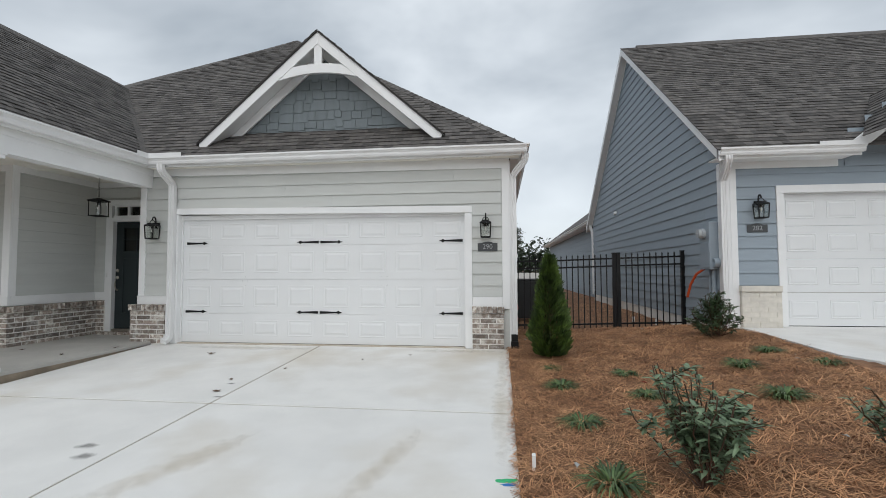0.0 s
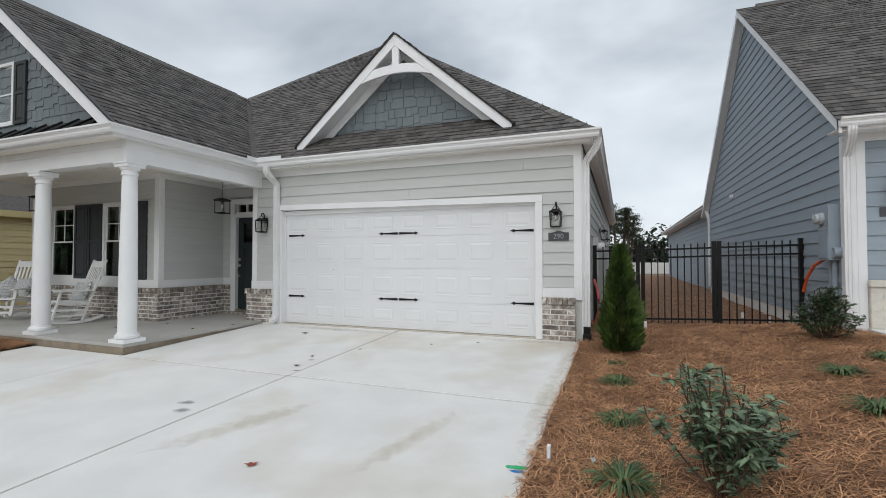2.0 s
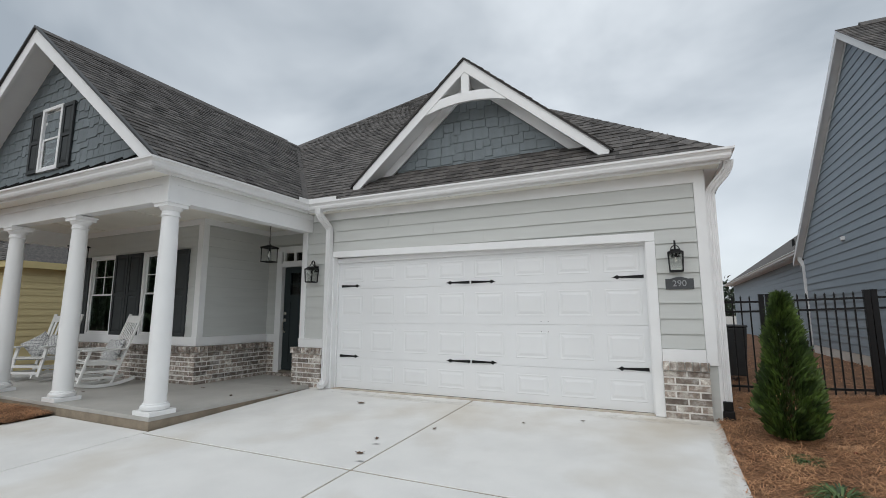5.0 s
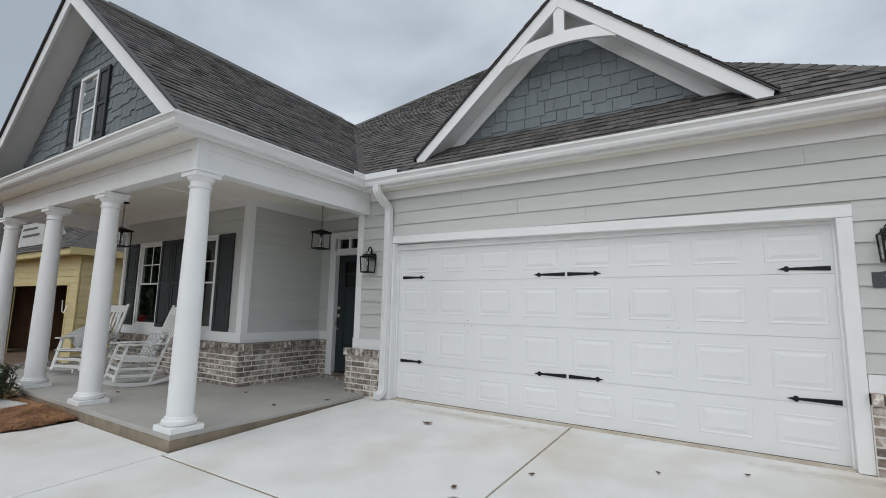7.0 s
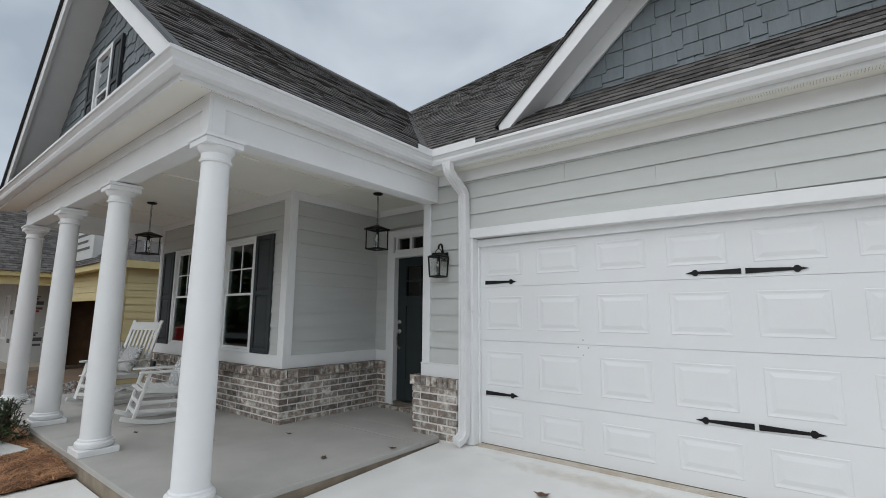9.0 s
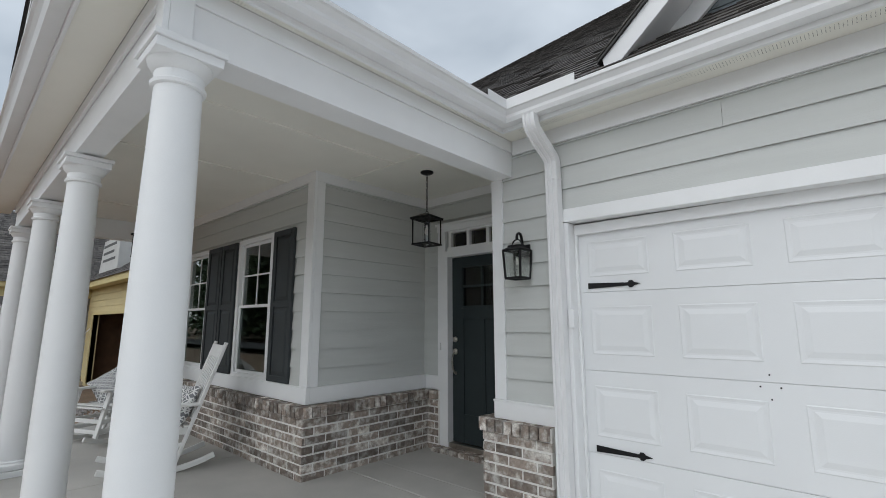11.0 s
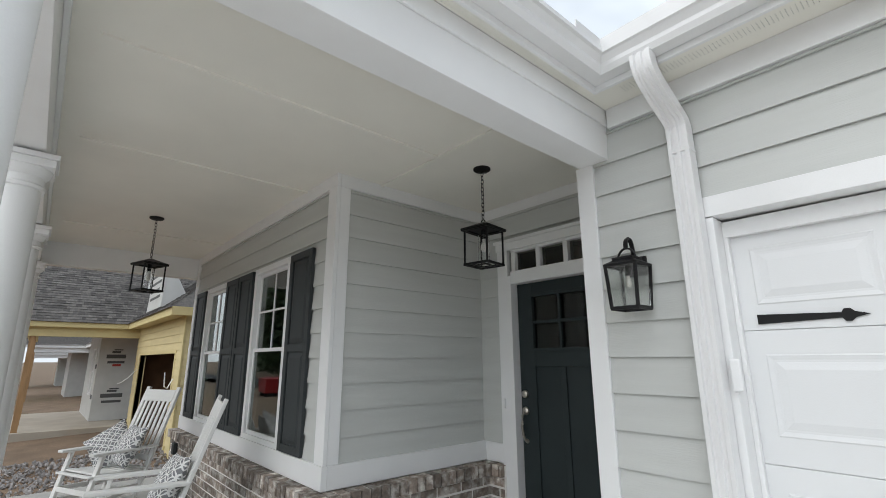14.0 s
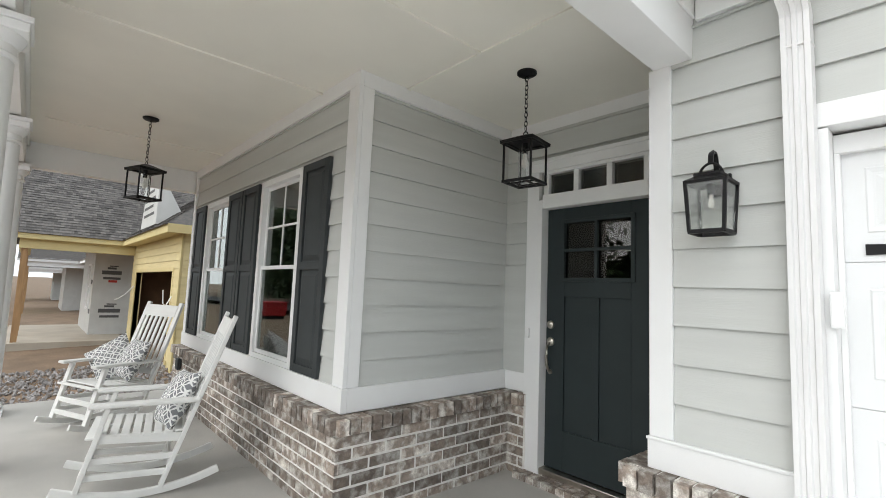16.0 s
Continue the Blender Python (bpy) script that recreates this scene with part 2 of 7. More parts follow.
def siding(parent, m, length, z0, z1, mat, exposure=0.2, holes=(), seams=True, cut=None, first=None):
    """Lapped boards on a wall; m has x along the wall, y into it. holes: (x0, x1, z0, z1). cut(z): the x range at that height."""
    z, row = z0, 0
    while z < z1 - 0.01:
        top = min(z + (first if first and row == 0 else exposure), z1)
        a0, a1 = (0, length) if cut is None else cut(z + exposure * 0.5)
        if a1 - a0 > 0.05:
            spans = [(a0, a1)]
            for hx0, hx1, hz0, hz1 in holes:
                if hz0 < top - 0.02 and hz1 > z + 0.02:
                    spans = [s for a, b in spans for s in ((a, min(b, hx0)), (max(a, hx1), b)) if s[1] - s[0] > 0.01]
            for a, b in spans:
                joints = [a, b]
                if seams and b - a > 3.66:
                    j = a + 1.2 + (row * 1.37) % 2.2
                    while j < b - 0.4:
                        joints.insert(-1, j)
                        j += 3.66
                for c, d in zip(joints, joints[1:]):
                    zt = min(top + 0.014, z1)
                    sec = [(-0.010, z), (-0.023, z), (-0.005, zt), (0.0, zt)]
                    p = [m @ Vector((x, y, h)) for x in (c + 0.001, d - 0.001) for y, h in sec]
                    part("siding_board", MB().add(p, [(0, 1, 2, 3), (7, 6, 5, 4), (0, 4, 5, 1), (1, 5, 6, 2), (2, 6, 7, 3), (3, 7, 4, 0)]), mat, parent)
        z, row = top, row + 1


BRICK_L, BRICK_H, JOINT = 0.2415, 0.0655, 0.014


def brick_run(parent, m, length, z0, courses, cap=True, near=(0, 0), limit=300, mat=None, joined=None, offset=0.0):
    """Running bond with a rowlock cap; m has x along the wall, y into it, the brick face at y = 0."""
    out = []
    rng = random.Random(int(length * 1000) + courses)
    for c in range(courses):
        z = z0 + c * (BRICK_H + JOINT)
        x = -((c % 2) * (BRICK_L + JOINT) / 2 + offset)
        while x < length - 0.005:
            a, b = max(x, 0), min(x + BRICK_L, length)
            if b - a > 0.02:
                d = rng.uniform(-0.003, 0.003)
                e = 0.0025
                f = [m @ Vector(p) for p in ((a, 0.03, z), (b, 0.03, z), (b, 0.03, z + BRICK_H), (a, 0.03, z + BRICK_H),
                                             (a + e, d, z + e), (b - e, d, z + e), (b - e, d, z + BRICK_H - e), (a + e, d, z + BRICK_H - e))]
                out.append((m @ Vector(((a + b) / 2, 0, z)), MB().add(f, [(4, 5, 6, 7), (0, 1, 5, 4), (1, 2, 6, 5), (2, 3, 7, 6), (3, 0, 4, 7)])))
            x += BRICK_L + JOINT
    if cap:
        z = z0 + courses * (BRICK_H + JOINT)
        x = 0.0
        while x < length - 0.01:
            a, b = x, min(x + BRICK_H, length)
            d, e = -0.04 + rng.uniform(-0.003, 0.003), 0.003
            out.append((m @ Vector(((a + b) / 2, 0, z)), MB().box(a, d, z + rng.uniform(-0.002, 0.002), b, 0.085, z + 0.092 + rng.uniform(-0.002, 0.003), m)))
            x += BRICK_H + JOINT
    pieces("brick", out, mat or M_BRICK, joined or M_BRICKI, parent, near, limit)


def shingled(parent, o, ax, up, poly, near, limit=0, exposure=0.142, seed=3, lift=0.0):
    """Roof shingles on a plane: o a point, ax along the eave, up the slope; poly in (along, up) coordinates, convex."""
    o, ax, up = Vector(o), Vector(ax).normalized(), Vector(up).normalized()
    nrm = ax.cross(up).normalized()
    if nrm.z < 0:
        nrm = -nrm
    rng = random.Random(seed)
    vmax = max(v for _, v in poly)
    vmin = min(v for _, v in poly)
    out, v, row = [], vmin, 0

    def span(v):
        xs = []
        for (a, b), (c, d) in zip(poly, poly[1:] + poly[:1]):
            if (b - v) * (d - v) <= 0 and abs(d - b) > 1e-6:
                xs.append(a + (c - a) * (v - b) / (d - b))
        return (min(xs), max(xs)) if len(xs) > 1 else (0, 0)

    while v < vmax - 0.02:
        v1 = min(v + exposure, vmax)
        lo0, hi0 = span(v + 0.001)
        lo1, hi1 = span(v1 - 0.001)
        x = min(lo0, lo1) - rng.uniform(0, 0.2)
        while x < max(hi0, hi1):
            w = rng.choice((0.09, 0.13, 0.16, 0.2, 0.26))
            a, b = x, x + w
            b0, b1 = max(a, lo0), max(a, lo1)
            c0, c1 = min(b, hi0), min(b, hi1)
            if c0 - b0 > 0.01 or c1 - b1 > 0.01:
                c0, c1 = max(c0, b0), max(c1, b1)
                t = 0.013 + rng.choice((0, 0, 0.007))
                base = o + nrm * lift
                p = [base + ax * b0 + up * v, base + ax * c0 + up * v, base + ax * c1 + up * v1, base + ax * b1 + up * v1,
                     base + ax * b0 + up * (v - 0.004) + nrm * t, base + ax * c0 + up * (v - 0.004) + nrm * t, base + ax * c1 + up * v1 + nrm * 0.004, base + ax * b1 + up * v1 + nrm * 0.004]
                out.append((p[0], MB().add(p, [(4, 5, 6, 7), (0, 1, 5, 4), (0, 4, 7, 3), (1, 2, 6, 5)])))
            x = b
        v, row = v1, row + 1
    pieces("shingle", out, M_SHINGLE1, M_SHINGLE, parent, near, limit)


GUTTER = [(0, 0), (0.075, 0), (0.09, 0.03), (0.088, 0.055), (0.11, 0.085), (0.125, 0.09), (0.125, 0.115), (0.112, 0.115), (0.112, 0.1), (0.1, 0.1), (0.075, 0.06), (0.06, 0.012), (0.012, 0.012), (0.012, 0.115), (0, 0.115)]


# ---------------------------------------------------------------- ground
def step(a, b, x):
    t = max(0.0, min(1.0, (x - a) / (b - a)))
    return t * t * (3 - 2 * t)


def ground_z(x, y):
    """Height of the lot: it falls to the street, and rises towards the neighbour's garage."""
    z = 0.043 * max(min(y, 0.0), -11)
    if x > 3:
        z += 0.27 * step(3.3, 6.9, x) * (1 - 0.72 * step(0.9, 2.6, y))
    if x < -9:
        z -= 0.42 * step(-9.5, -12.5, x)
    return z


def sheet(x0, x1, y0, y1, nx, ny, lift=0.0, rough=0.0, keep=None):
    mb = MB()
    for j in range(ny + 1):
        for i in range(nx + 1):
            x, y = x0 + (x1 - x0) * i / nx, y0 + (y1 - y0) * j / ny
            h = rough * (noise.noise((x * 1.7, y * 1.7, 1.3)) + 0.5 * noise.noise((x * 5, y * 5, 4.1)))
            mb.v.append((x, y, ground_z(x, y) + lift + h))
    for j in range(ny):
        for i in range(nx):
            cx, cy = x0 + (x1 - x0) * (i + 0.5) / nx, y0 + (y1 - y0) * (j + 0.5) / ny
            if keep is None or keep(cx, cy):
                k = j * (nx + 1) + i
                mb.f.append((k, k + 1, k + nx + 2, k + nx + 1))
    return mb


gm = MB()
xs = [-2500, -300, -60] + [-40 + 2 * i for i in range(41)] + [60, 300, 2500]
ys = [-2500, -300, -60] + [-20 + 2 * i for i in range(31)] + [60, 300, 2500]
gm.v = [(x, y, ground_z(x, y) - 0.09) for y in ys for x in xs]
gm.f = [(j * len(xs) + i, j * len(xs) + i + 1, (j + 1) * len(xs) + i + 1, (j + 1) * len(xs) + i) for j in range(len(ys) - 1) for i in range(len(xs) - 1)]
structure("ground", gm, M_DIRT, "reddish bare earth of the building lots")

driveway = thing("driveway", "pale broom-finished concrete driveway with sawn joints and tan stains", "driveway", kind="structure")
JX, JY = (-2.88, 0.05, 3.115), (-9.6, -6.2, -2.85, 0.16)


def slab(name, poly, mat, parent, thick=0.12):
    top = [Vector((x, y, 0.043 * min(y, 0) - 0.0)) for x, y in poly]
    n = len(poly)
    mb = MB().add(top + [p - Vector((0, 0, thick)) for p in top], [tuple(range(n)), tuple(range(2 * n - 1, n - 1, -1))] + [(i, i + n, (i + 1) % n + n, (i + 1) % n) for i in range(n)])
    return part(name, mb, mat, parent, bevel=0.006)


for x0, x1 in zip(JX, JX[1:]):
    for y0, y1 in zip(JY, JY[1:]):
        slab("concrete_slab", [(x0 + 0.009, y0 + 0.013), (x1 - 0.009, y0 + 0.013), (x1 - 0.009, y1 - 0.013), (x0 + 0.009, y1 - 0.013)], M_CONC, driveway)
M_SEAM = material("tan_dirt", (0.42, 0.36, 0.27), 0.95, vary=0.4, scale=7, fine=0.4, fine_scale=90, bump=0.3)
M_LIP = material("clay_stained_concrete", (0.50, 0.42, 0.33), 0.9, vary=0.3, scale=5, fine=0.3, fine_scale=120, bump=0.2, second=(0.62, 0.57, 0.5))
for y in JY[1:3]:
    z = 0.043 * y
    part("joint_dirt", MB().box(JX[0], y - 0.02, z - 0.05, JX[2] - 0.02, y + 0.02, z - 0.008), M_SEAM, driveway)
part("joint_dirt", MB().add([(JX[1] + dx, y, 0.043 * y + dz) for y in (-9.6, -0.01) for dx, dz in ((-0.02, -0.05), (0.02, -0.05), (0.02, -0.007), (-0.02, -0.007))],
                            [(0, 1, 5, 4), (1, 2, 6, 5), (2, 3, 7, 6), (3, 0, 4, 7), (0, 3, 2, 1), (4, 5, 6, 7)]), M_SEAM, driveway)
part("garage_lip", MB().box(-2.486, 0.0, -0.02, 2.438, 0.104, 0.007), M_LIP, driveway, "clay-stained concrete lip under the garage door", bevel=0.003)
walkway = thing("walkway", "pale concrete front walk beside the driveway", "walkway", kind="structure")
slab("concrete_slab", [(-2.886, -2.79), (-2.886, -4.82), (-4.2, -4.95), (-5.6, -5.6), (-6.6, -6.6), (-7.3, -5.6), (-6.2, -4.6), (-5.2, -3.95), (-4.98, -3.3), (-4.9, -2.79)][::-1], M_CONC, walkway)
slab("apron_slab", [(-2.88, -16), (3.08, -16), (3.08, -9.605), (-2.88, -9.605)], M_CONC, driveway)

porch_floor = thing("porch_floor", "grey smooth concrete porch slab with a rust-stained edge", "porch floor", kind="structure")
PZ = 0.03
part("slab_top", MB().box(-9.3, -2.78, -0.02, -6.0, -0.8, PZ).box(-5.993, -2.78, -0.02, -2.9, -0.4, PZ).box(-5.0, -0.393, -0.02, -2.9, -0.012, PZ).box(-4.9, -0.012, -0.02, -3.15, 0.9, PZ), M_PORCH, porch_floor, bevel=0.006)
part("slab_edge", MB().box(-9.29, -2.772, -0.5, -2.908, -0.02, -0.021), M_EDGE, porch_floor)

bed = structure("pine_straw_bed", sheet(3.108, 7.3, -9.5, 11, 60, 220, 0.0, 0.028, lambda x, y: (x < 6.62 and y > 0.72) or (y <= 0.72 and x < 6.8 + max(0, -1.4 - y) * 0.6)), M_STRAW, "pine straw mulch bed between the two houses", smooth=True)
structure("side_yard_straw", sheet(3.16, 6.9, 11, 30, 20, 40, 0.0, 0.03), M_STRAW, "pine straw strip running back between the houses", smooth=True)


def left_bed(x, y):
    edge = -4.9 - max(0, -2.8 - y) * 0.0 - max(0, -3.2 - y) * 0.55 - max(0, -3.9 - y) * 1.2
    return x < edge and y < -2.79


structure("porch_bed", sheet(-12, -4.5, -6.5, -2.79, 90, 50, 0.035, 0.03, left_bed), M_STRAW, "pine straw bed in front of the porch", smooth=True)
structure("lawn_bed", sheet(-6.5, -2.9, -9, -4.8, 40, 40, 0.0, 0.03, lambda x, y: y < -4.88 - max(0, -3.0 - x) * 0.35 and x > -6 - (y + 4.8)), M_STRAW, "pine straw bed beside the front walk", smooth=True)


# ---------------------------------------------------------------- our house: walls
def wall(name, boxes, label, mat=M_SIDING):
    mb = MB()
    for b in boxes:
        mb.box(*b)
    return structure(name, mb, mat, label)


def board(name, x0, y0, z0, x1, y1, z1, parent, bevel=0.003, mat=M_WHITE, label=""):
    return part(name, MB().box(x0, y0, z0, x1, y1, z1), mat, parent, label, bevel)


wall_garage = wall("wall_garage_front", [(-3.21, 0, -0.1, -2.52, 0.15, 3.05), (2.47, 0, -0.1, 3.13, 0.15, 3.05), (-2.52, 0, 2.2, 2.47, 0.15, 3.05)], "pale grey lap-sided garage front wall with white trim")
siding(wall_garage, frame_on((-3.21, 0, 0), (1, 0, 0)), 6.34, 0.806, 2.86, M_SIDING, exposure=0.1857, first=0.172, seams=True, holes=((0.6, 5.76, 0, 2.26), (0, 0.11, 0, 3), (6.23, 6.34, 0, 3)))
trim = thing("garage_trim", "white painted garage door casing, corner boards and frieze", "trim", kind="structure")
board("casing", -2.595, -0.032, 0.0, -2.488, 0.16, 2.19, trim)
board("casing", 2.44, -0.032, 0.0, 2.55, 0.16, 2.13, trim)
part("head_casing", MB().prism([(-2.595, 2.197), (2.552, 2.1325), (2.552, 2.242), (-2.595, 2.298)], 0.194, pose(0, -0.034, 0)), M_WHITE, trim, bevel=0.003)
board("weather_stop", -2.4879, 0.066, 0.0, -2.468, 0.0985, 2.1, trim)
board("weather_stop", 2.42, 0.066, 0.0, 2.4399, 0.0985, 2.1, trim)
board("weather_stop", -2.4879, 0.066, 2.1002, 2.4399, 0.0985, 2.1799, trim)
board("corner_board", -3.212, -0.03, 0.806, -3.1, -0.001, 2.67, trim)
board("corner_board", 3.022, -0.03, 0.62, 3.142, -0.001, 2.83, trim)
board("corner_board", 3.131, -0.0008, 0.0, 3.155, 0.12, 2.95, trim)
board("water_table", -3.22, -0.036, 0.655, -2.597, -0.0012, 0.805, trim)
board("water_table_lip", -3.224, -0.044, 0.79, -2.597, -0.0365, 0.805, trim)
board("water_table", 2.554, -0.036, 0.65, 3.02, -0.0012, 0.80, trim)
part("frieze", MB().prism([(-2.98, 2.862), (3.142, 2.828), (3.142, 2.984), (-2.98, 2.984)], 0.029, pose(0, -0.03, 0)), M_WHITE, trim, bevel=0.003)

wall_side = wall("wall_garage_side", [(3.0, 0.15, -0.1, 3.13, 17, 3.05)], "pale grey lap-sided wall along the side yard")
siding(wall_side, frame_on((3.13, 0.12, 0), (0, 1, 0)), 16.8, 0.1, 2.9, M_SIDING)
wall_entry = wall("wall_entry_side", [(-3.21, 0.15, -0.1, -3.08, 0.99, 3.05)], "pale grey wall beside the front door")
siding(wall_entry, frame_on((-3.21, 0.82, 0), (0, -1, 0)), 0.79, 0.806, 2.85, M_SIDING, exposure=0.1857, first=0.172)
DX0, DX1, DH = -4.435, -3.52, 2.19
wall_door = wall("wall_front_door", [(-4.88, 0.82, 0, DX0 - 0.02, 0.97, 2.95), (DX1 + 0.02, 0.82, 0, -3.21, 0.97, 2.953), (DX0 - 0.02, 0.82, 2.52, DX1 + 0.02, 0.97, 2.953)], "pale grey entry wall round the front door")
siding(wall_door, frame_on((-4.88, 0.82, 0), (1, 0, 0)), 1.66, 0.827, 2.86, M_SIDING, exposure=0.1832, first=0.167, holes=((0.3, 1.5, 0, 2.6),))
wall_bay_side = wall("wall_bay_side", [(-5.01, -0.62, 0, -4.87, 0.97, 2.953)], "pale grey lap-sided side wall of the bay under the porch")
siding(wall_bay_side, frame_on((-4.87, -0.765, 0), (0, 1, 0)), 1.585, 0.817, 2.86, M_SIDING, exposure=0.1832, first=0.167, holes=((0, 0.088, 0, 3),))
W1, W2, WZ0, WZ1 = (-6.54, -5.66), (-8.32, -7.45), 0.80, 2.42
wall_bay = wall("wall_bay_front", [(-8.95, -0.765, 0, -4.87, -0.62, WZ0), (-8.95, -0.765, WZ1, -4.87, -0.62, 2.953), (-8.95, -0.765, WZ0, W2[0], -0.62, WZ1), (W2[1], -0.765, WZ0, W1[0], -0.62, WZ1), (W1[1], -0.765, WZ0, -4.87, -0.62, WZ1)], "pale grey lap-sided bay wall with two windows under the porch")
siding(wall_bay, frame_on((-8.95, -0.765, 0), (1, 0, 0)), 4.08, 0.817, 2.86, M_SIDING, exposure=0.1832, first=0.167, holes=((3.97, 4.08, 0, 3), (W2[0] + 8.95, W2[1] + 8.95, 0, 2.42), (W1[0] + 8.95, W1[1] + 8.95, 0, 2.42), (0, 0.1, 0, 3)), seams=False)
wall_left = wall("wall_left", [(-8.95, -0.62, -0.5, -8.81, 16.9, 3.05)], "pale grey lap-sided far side wall")
wall_back = wall("wall_back", [(-8.95, 16.9, -0.5, 3.13, 17, 3.05)], "pale grey rear wall")
bay_trim = thing("bay_trim", "white painted corner boards, water table and frieze under the porch", "trim", kind="structure")
board("corner_board", -4.9735, -0.797, 0.817, -4.838, -0.766, 2.84, bay_trim)
board("corner_board", -4.869, -0.7655, 0.817, -4.838, -0.677, 2.84, bay_trim)
board("water_table", -8.95, -0.81, 0.662, -4.825, -0.7655, 0.817, bay_trim)
board("water_table", -4.869, -0.765, 0.662, -4.825, 0.785, 0.8168, bay_trim)
board("water_table", -4.824, 0.775, 0.662, -4.58, 0.8195, 0.817, bay_trim)
board("frieze", -8.95, -0.797, 2.84, -4.837, -0.766, 2.954, bay_trim)
board("frieze", -4.869, -0.765, 2.84, -4.838, 0.79, 2.954, bay_trim)
board("frieze", -4.837, 0.792, 2.84, -3.211, 0.8195, 2.954, bay_trim)
board("corner_board", -8.97, -0.795, 0.80, -8.87, -0.766, 2.84, bay_trim)

# brick skirts
brick_wall = thing("brick_skirt", "weathered brown brick skirt wall with pale mortar and a rowlock cap", "brick wall", kind="structure")
part("mortar", MB().box(-8.95, -0.867, -0.05, -4.752, -0.768, 0.65).box(-4.868, -0.767, -0.05, -4.752, 0.815, 0.6495).box(-4.751, 0.74, -0.05, -4.58, 0.817, 0.649), M_MORTAR, brick_wall)
BZ = 0.0065
brick_run(brick_wall, frame_on((-4.744, -0.875, 0), (0, 1, 0)), 1.605, BZ, 7, near=(-4.7, -1), limit=300)
brick_run(brick_wall, frame_on((-8.95, -0.875, 0), (1, 0, 0)), 4.206, BZ, 7, near=(-4.7, -1), limit=300)
brick_run(brick_wall, frame_on((-4.76, 0.732, 0), (1, 0, 0)), 0.175, BZ, 7, near=(-4.7, -1))
pier_l = thing("brick_pier", "short weathered brown brick pier beside the garage door", "brick pier", "garage piers", "structure")
part("mortar", MB().box(-3.292, -0.082, -0.1, -2.668, -0.0015, 0.648).box(-3.292, -0.0005, -0.1, -3.211, 0.815, 0.648), M_MORTAR, pier_l)
brick_run(pier_l, frame_on((-3.30, -0.09, 0), (1, 0, 0)), 0.638, BZ, 7)
brick_run(pier_l, frame_on((-3.30, 0.80, 0), (0, -1, 0)), 0.89, BZ, 7)
pier_r = thing("brick_pier", "short weathered brown brick pier at the garage corner", "brick pier", "garage piers", "structure")
part("mortar", MB().box(2.552, -0.082, -0.1, 3.032, -0.0015, 0.648), M_MORTAR, pier_r)
brick_run(pier_r, frame_on((2.552, -0.09, 0), (1, 0, 0)), 0.488, BZ, 7)
sill = thing("door_sill_bricks", "row of brown rowlock bricks under the front door sill", "door sill", kind="structure")
part("mortar", MB().box(-4.58, 0.68, 0.0, -3.22, 0.82, 0.07), M_MORTAR, sill)
x = -4.58
while x < -3.28:
    part("brick", MB().box(x, 0.67, 0.022, x + 0.057, 0.82, 0.078), M_BRICK, sill)
    x += 0.068

# porch ceiling, beams
CZ = 2.955
structure("porch_ceiling", MB().box(-9.1, -2.6, CZ, -3.1, 0.82, CZ + 0.05).box(-4.86, -0.43, CZ - 0.012, -3.3, -0.4, CZ - 0.0001)
          .box(-5.385, -2.4, CZ - 0.012, -5.355, -0.8, CZ - 0.0001).box(-4.095, -2.4, CZ - 0.0122, -4.065, -0.431, CZ - 0.0001).box(-7.815, -2.4, CZ - 0.012, -7.785, -0.8, CZ - 0.0001), M_CEIL, "off-white smooth porch ceiling with batten seams")
beam = thing("porch_beam", "white boxed porch beam with a stepped frieze", "beam", kind="structure")
board("beam_side", -3.19, -2.7, 2.6702, -3.0, -0.0005, 2.954, beam)
board("beam_front", -9.1, -2.7, 2.67, -3.1902, -2.53, 2.9539, beam)
board("beam_upper", -2.9995, -2.72, 2.885, -2.985, -0.0006, 2.985, beam)
board("beam_upper", -9.1, -2.722, 2.885, -2.9852, -2.701, 2.985, beam)
board("corner_block", -2.9994, -2.7, 2.669, -2.98, -2.6, 2.984, beam)
board("corner_block", -3.1, -2.726, 2.669, -2.98, -2.7005, 2.984, beam)
board("beam_end", -9.1, -2.5295, 2.67, -8.96, -0.8, 2.9538, beam)
board("crown", -8.959, -2.5295, 2.9, -3.215, -2.505, 2.9537, beam)
board("crown", -3.2145, -2.5295, 2.9, -3.1905, 0.75, 2.9537, beam)

# soffits and fascias
soffit = thing("soffit", "white vented soffit and fascia boards", "soffit", kind="structure")
part("soffit_panel", MB().box(-2.984, -0.25, 2.985, 3.3, -0.0005, 3.0), M_CEIL, soffit)
part("soffit_panel", MB().box(-2.984, -2.95, 2.985, -2.92, -0.2501, 3.0), M_CEIL, soffit)
part("soffit_panel", MB().box(-9.8, -2.95, 2.985, -2.9841, -2.723, 3.0), M_CEIL, soffit)
part("soffit_panel", MB().box(3.157, 0.0, 2.985, 3.3, 17, 3.0), M_WHITE, soffit)
board("fascia", -2.92, -0.27, 2.965, 3.3, -0.2502, 3.12, soffit)
board("fascia", -2.92, -2.97, 2.965, -2.9, -0.271, 3.12, soffit)
board("fascia", -9.9, -2.97, 2.965, -2.921, -2.951, 3.12, soffit)
board("fascia", 3.301, -0.27, 2.965, 3.32, 17, 3.12, soffit)
# vent holes in rows
vm = MB()
for i in range(5):
    for k in range(320):
        vm.box(-2.8 + k * 0.018, -0.19 + i * 0.014, 2.984, -2.7968 + k * 0.018, -0.1868 + i * 0.014, 2.9851)
    for k in range(136):
        vm.box(-2.972 + i * 0.01, -2.8 + k * 0.018, 2.984, -2.969 + i * 0.01, -2.7968 + k * 0.018, 2.9851)
tagged(part("vent_holes", vm, M_BLACK, soffit), kind="stuff")

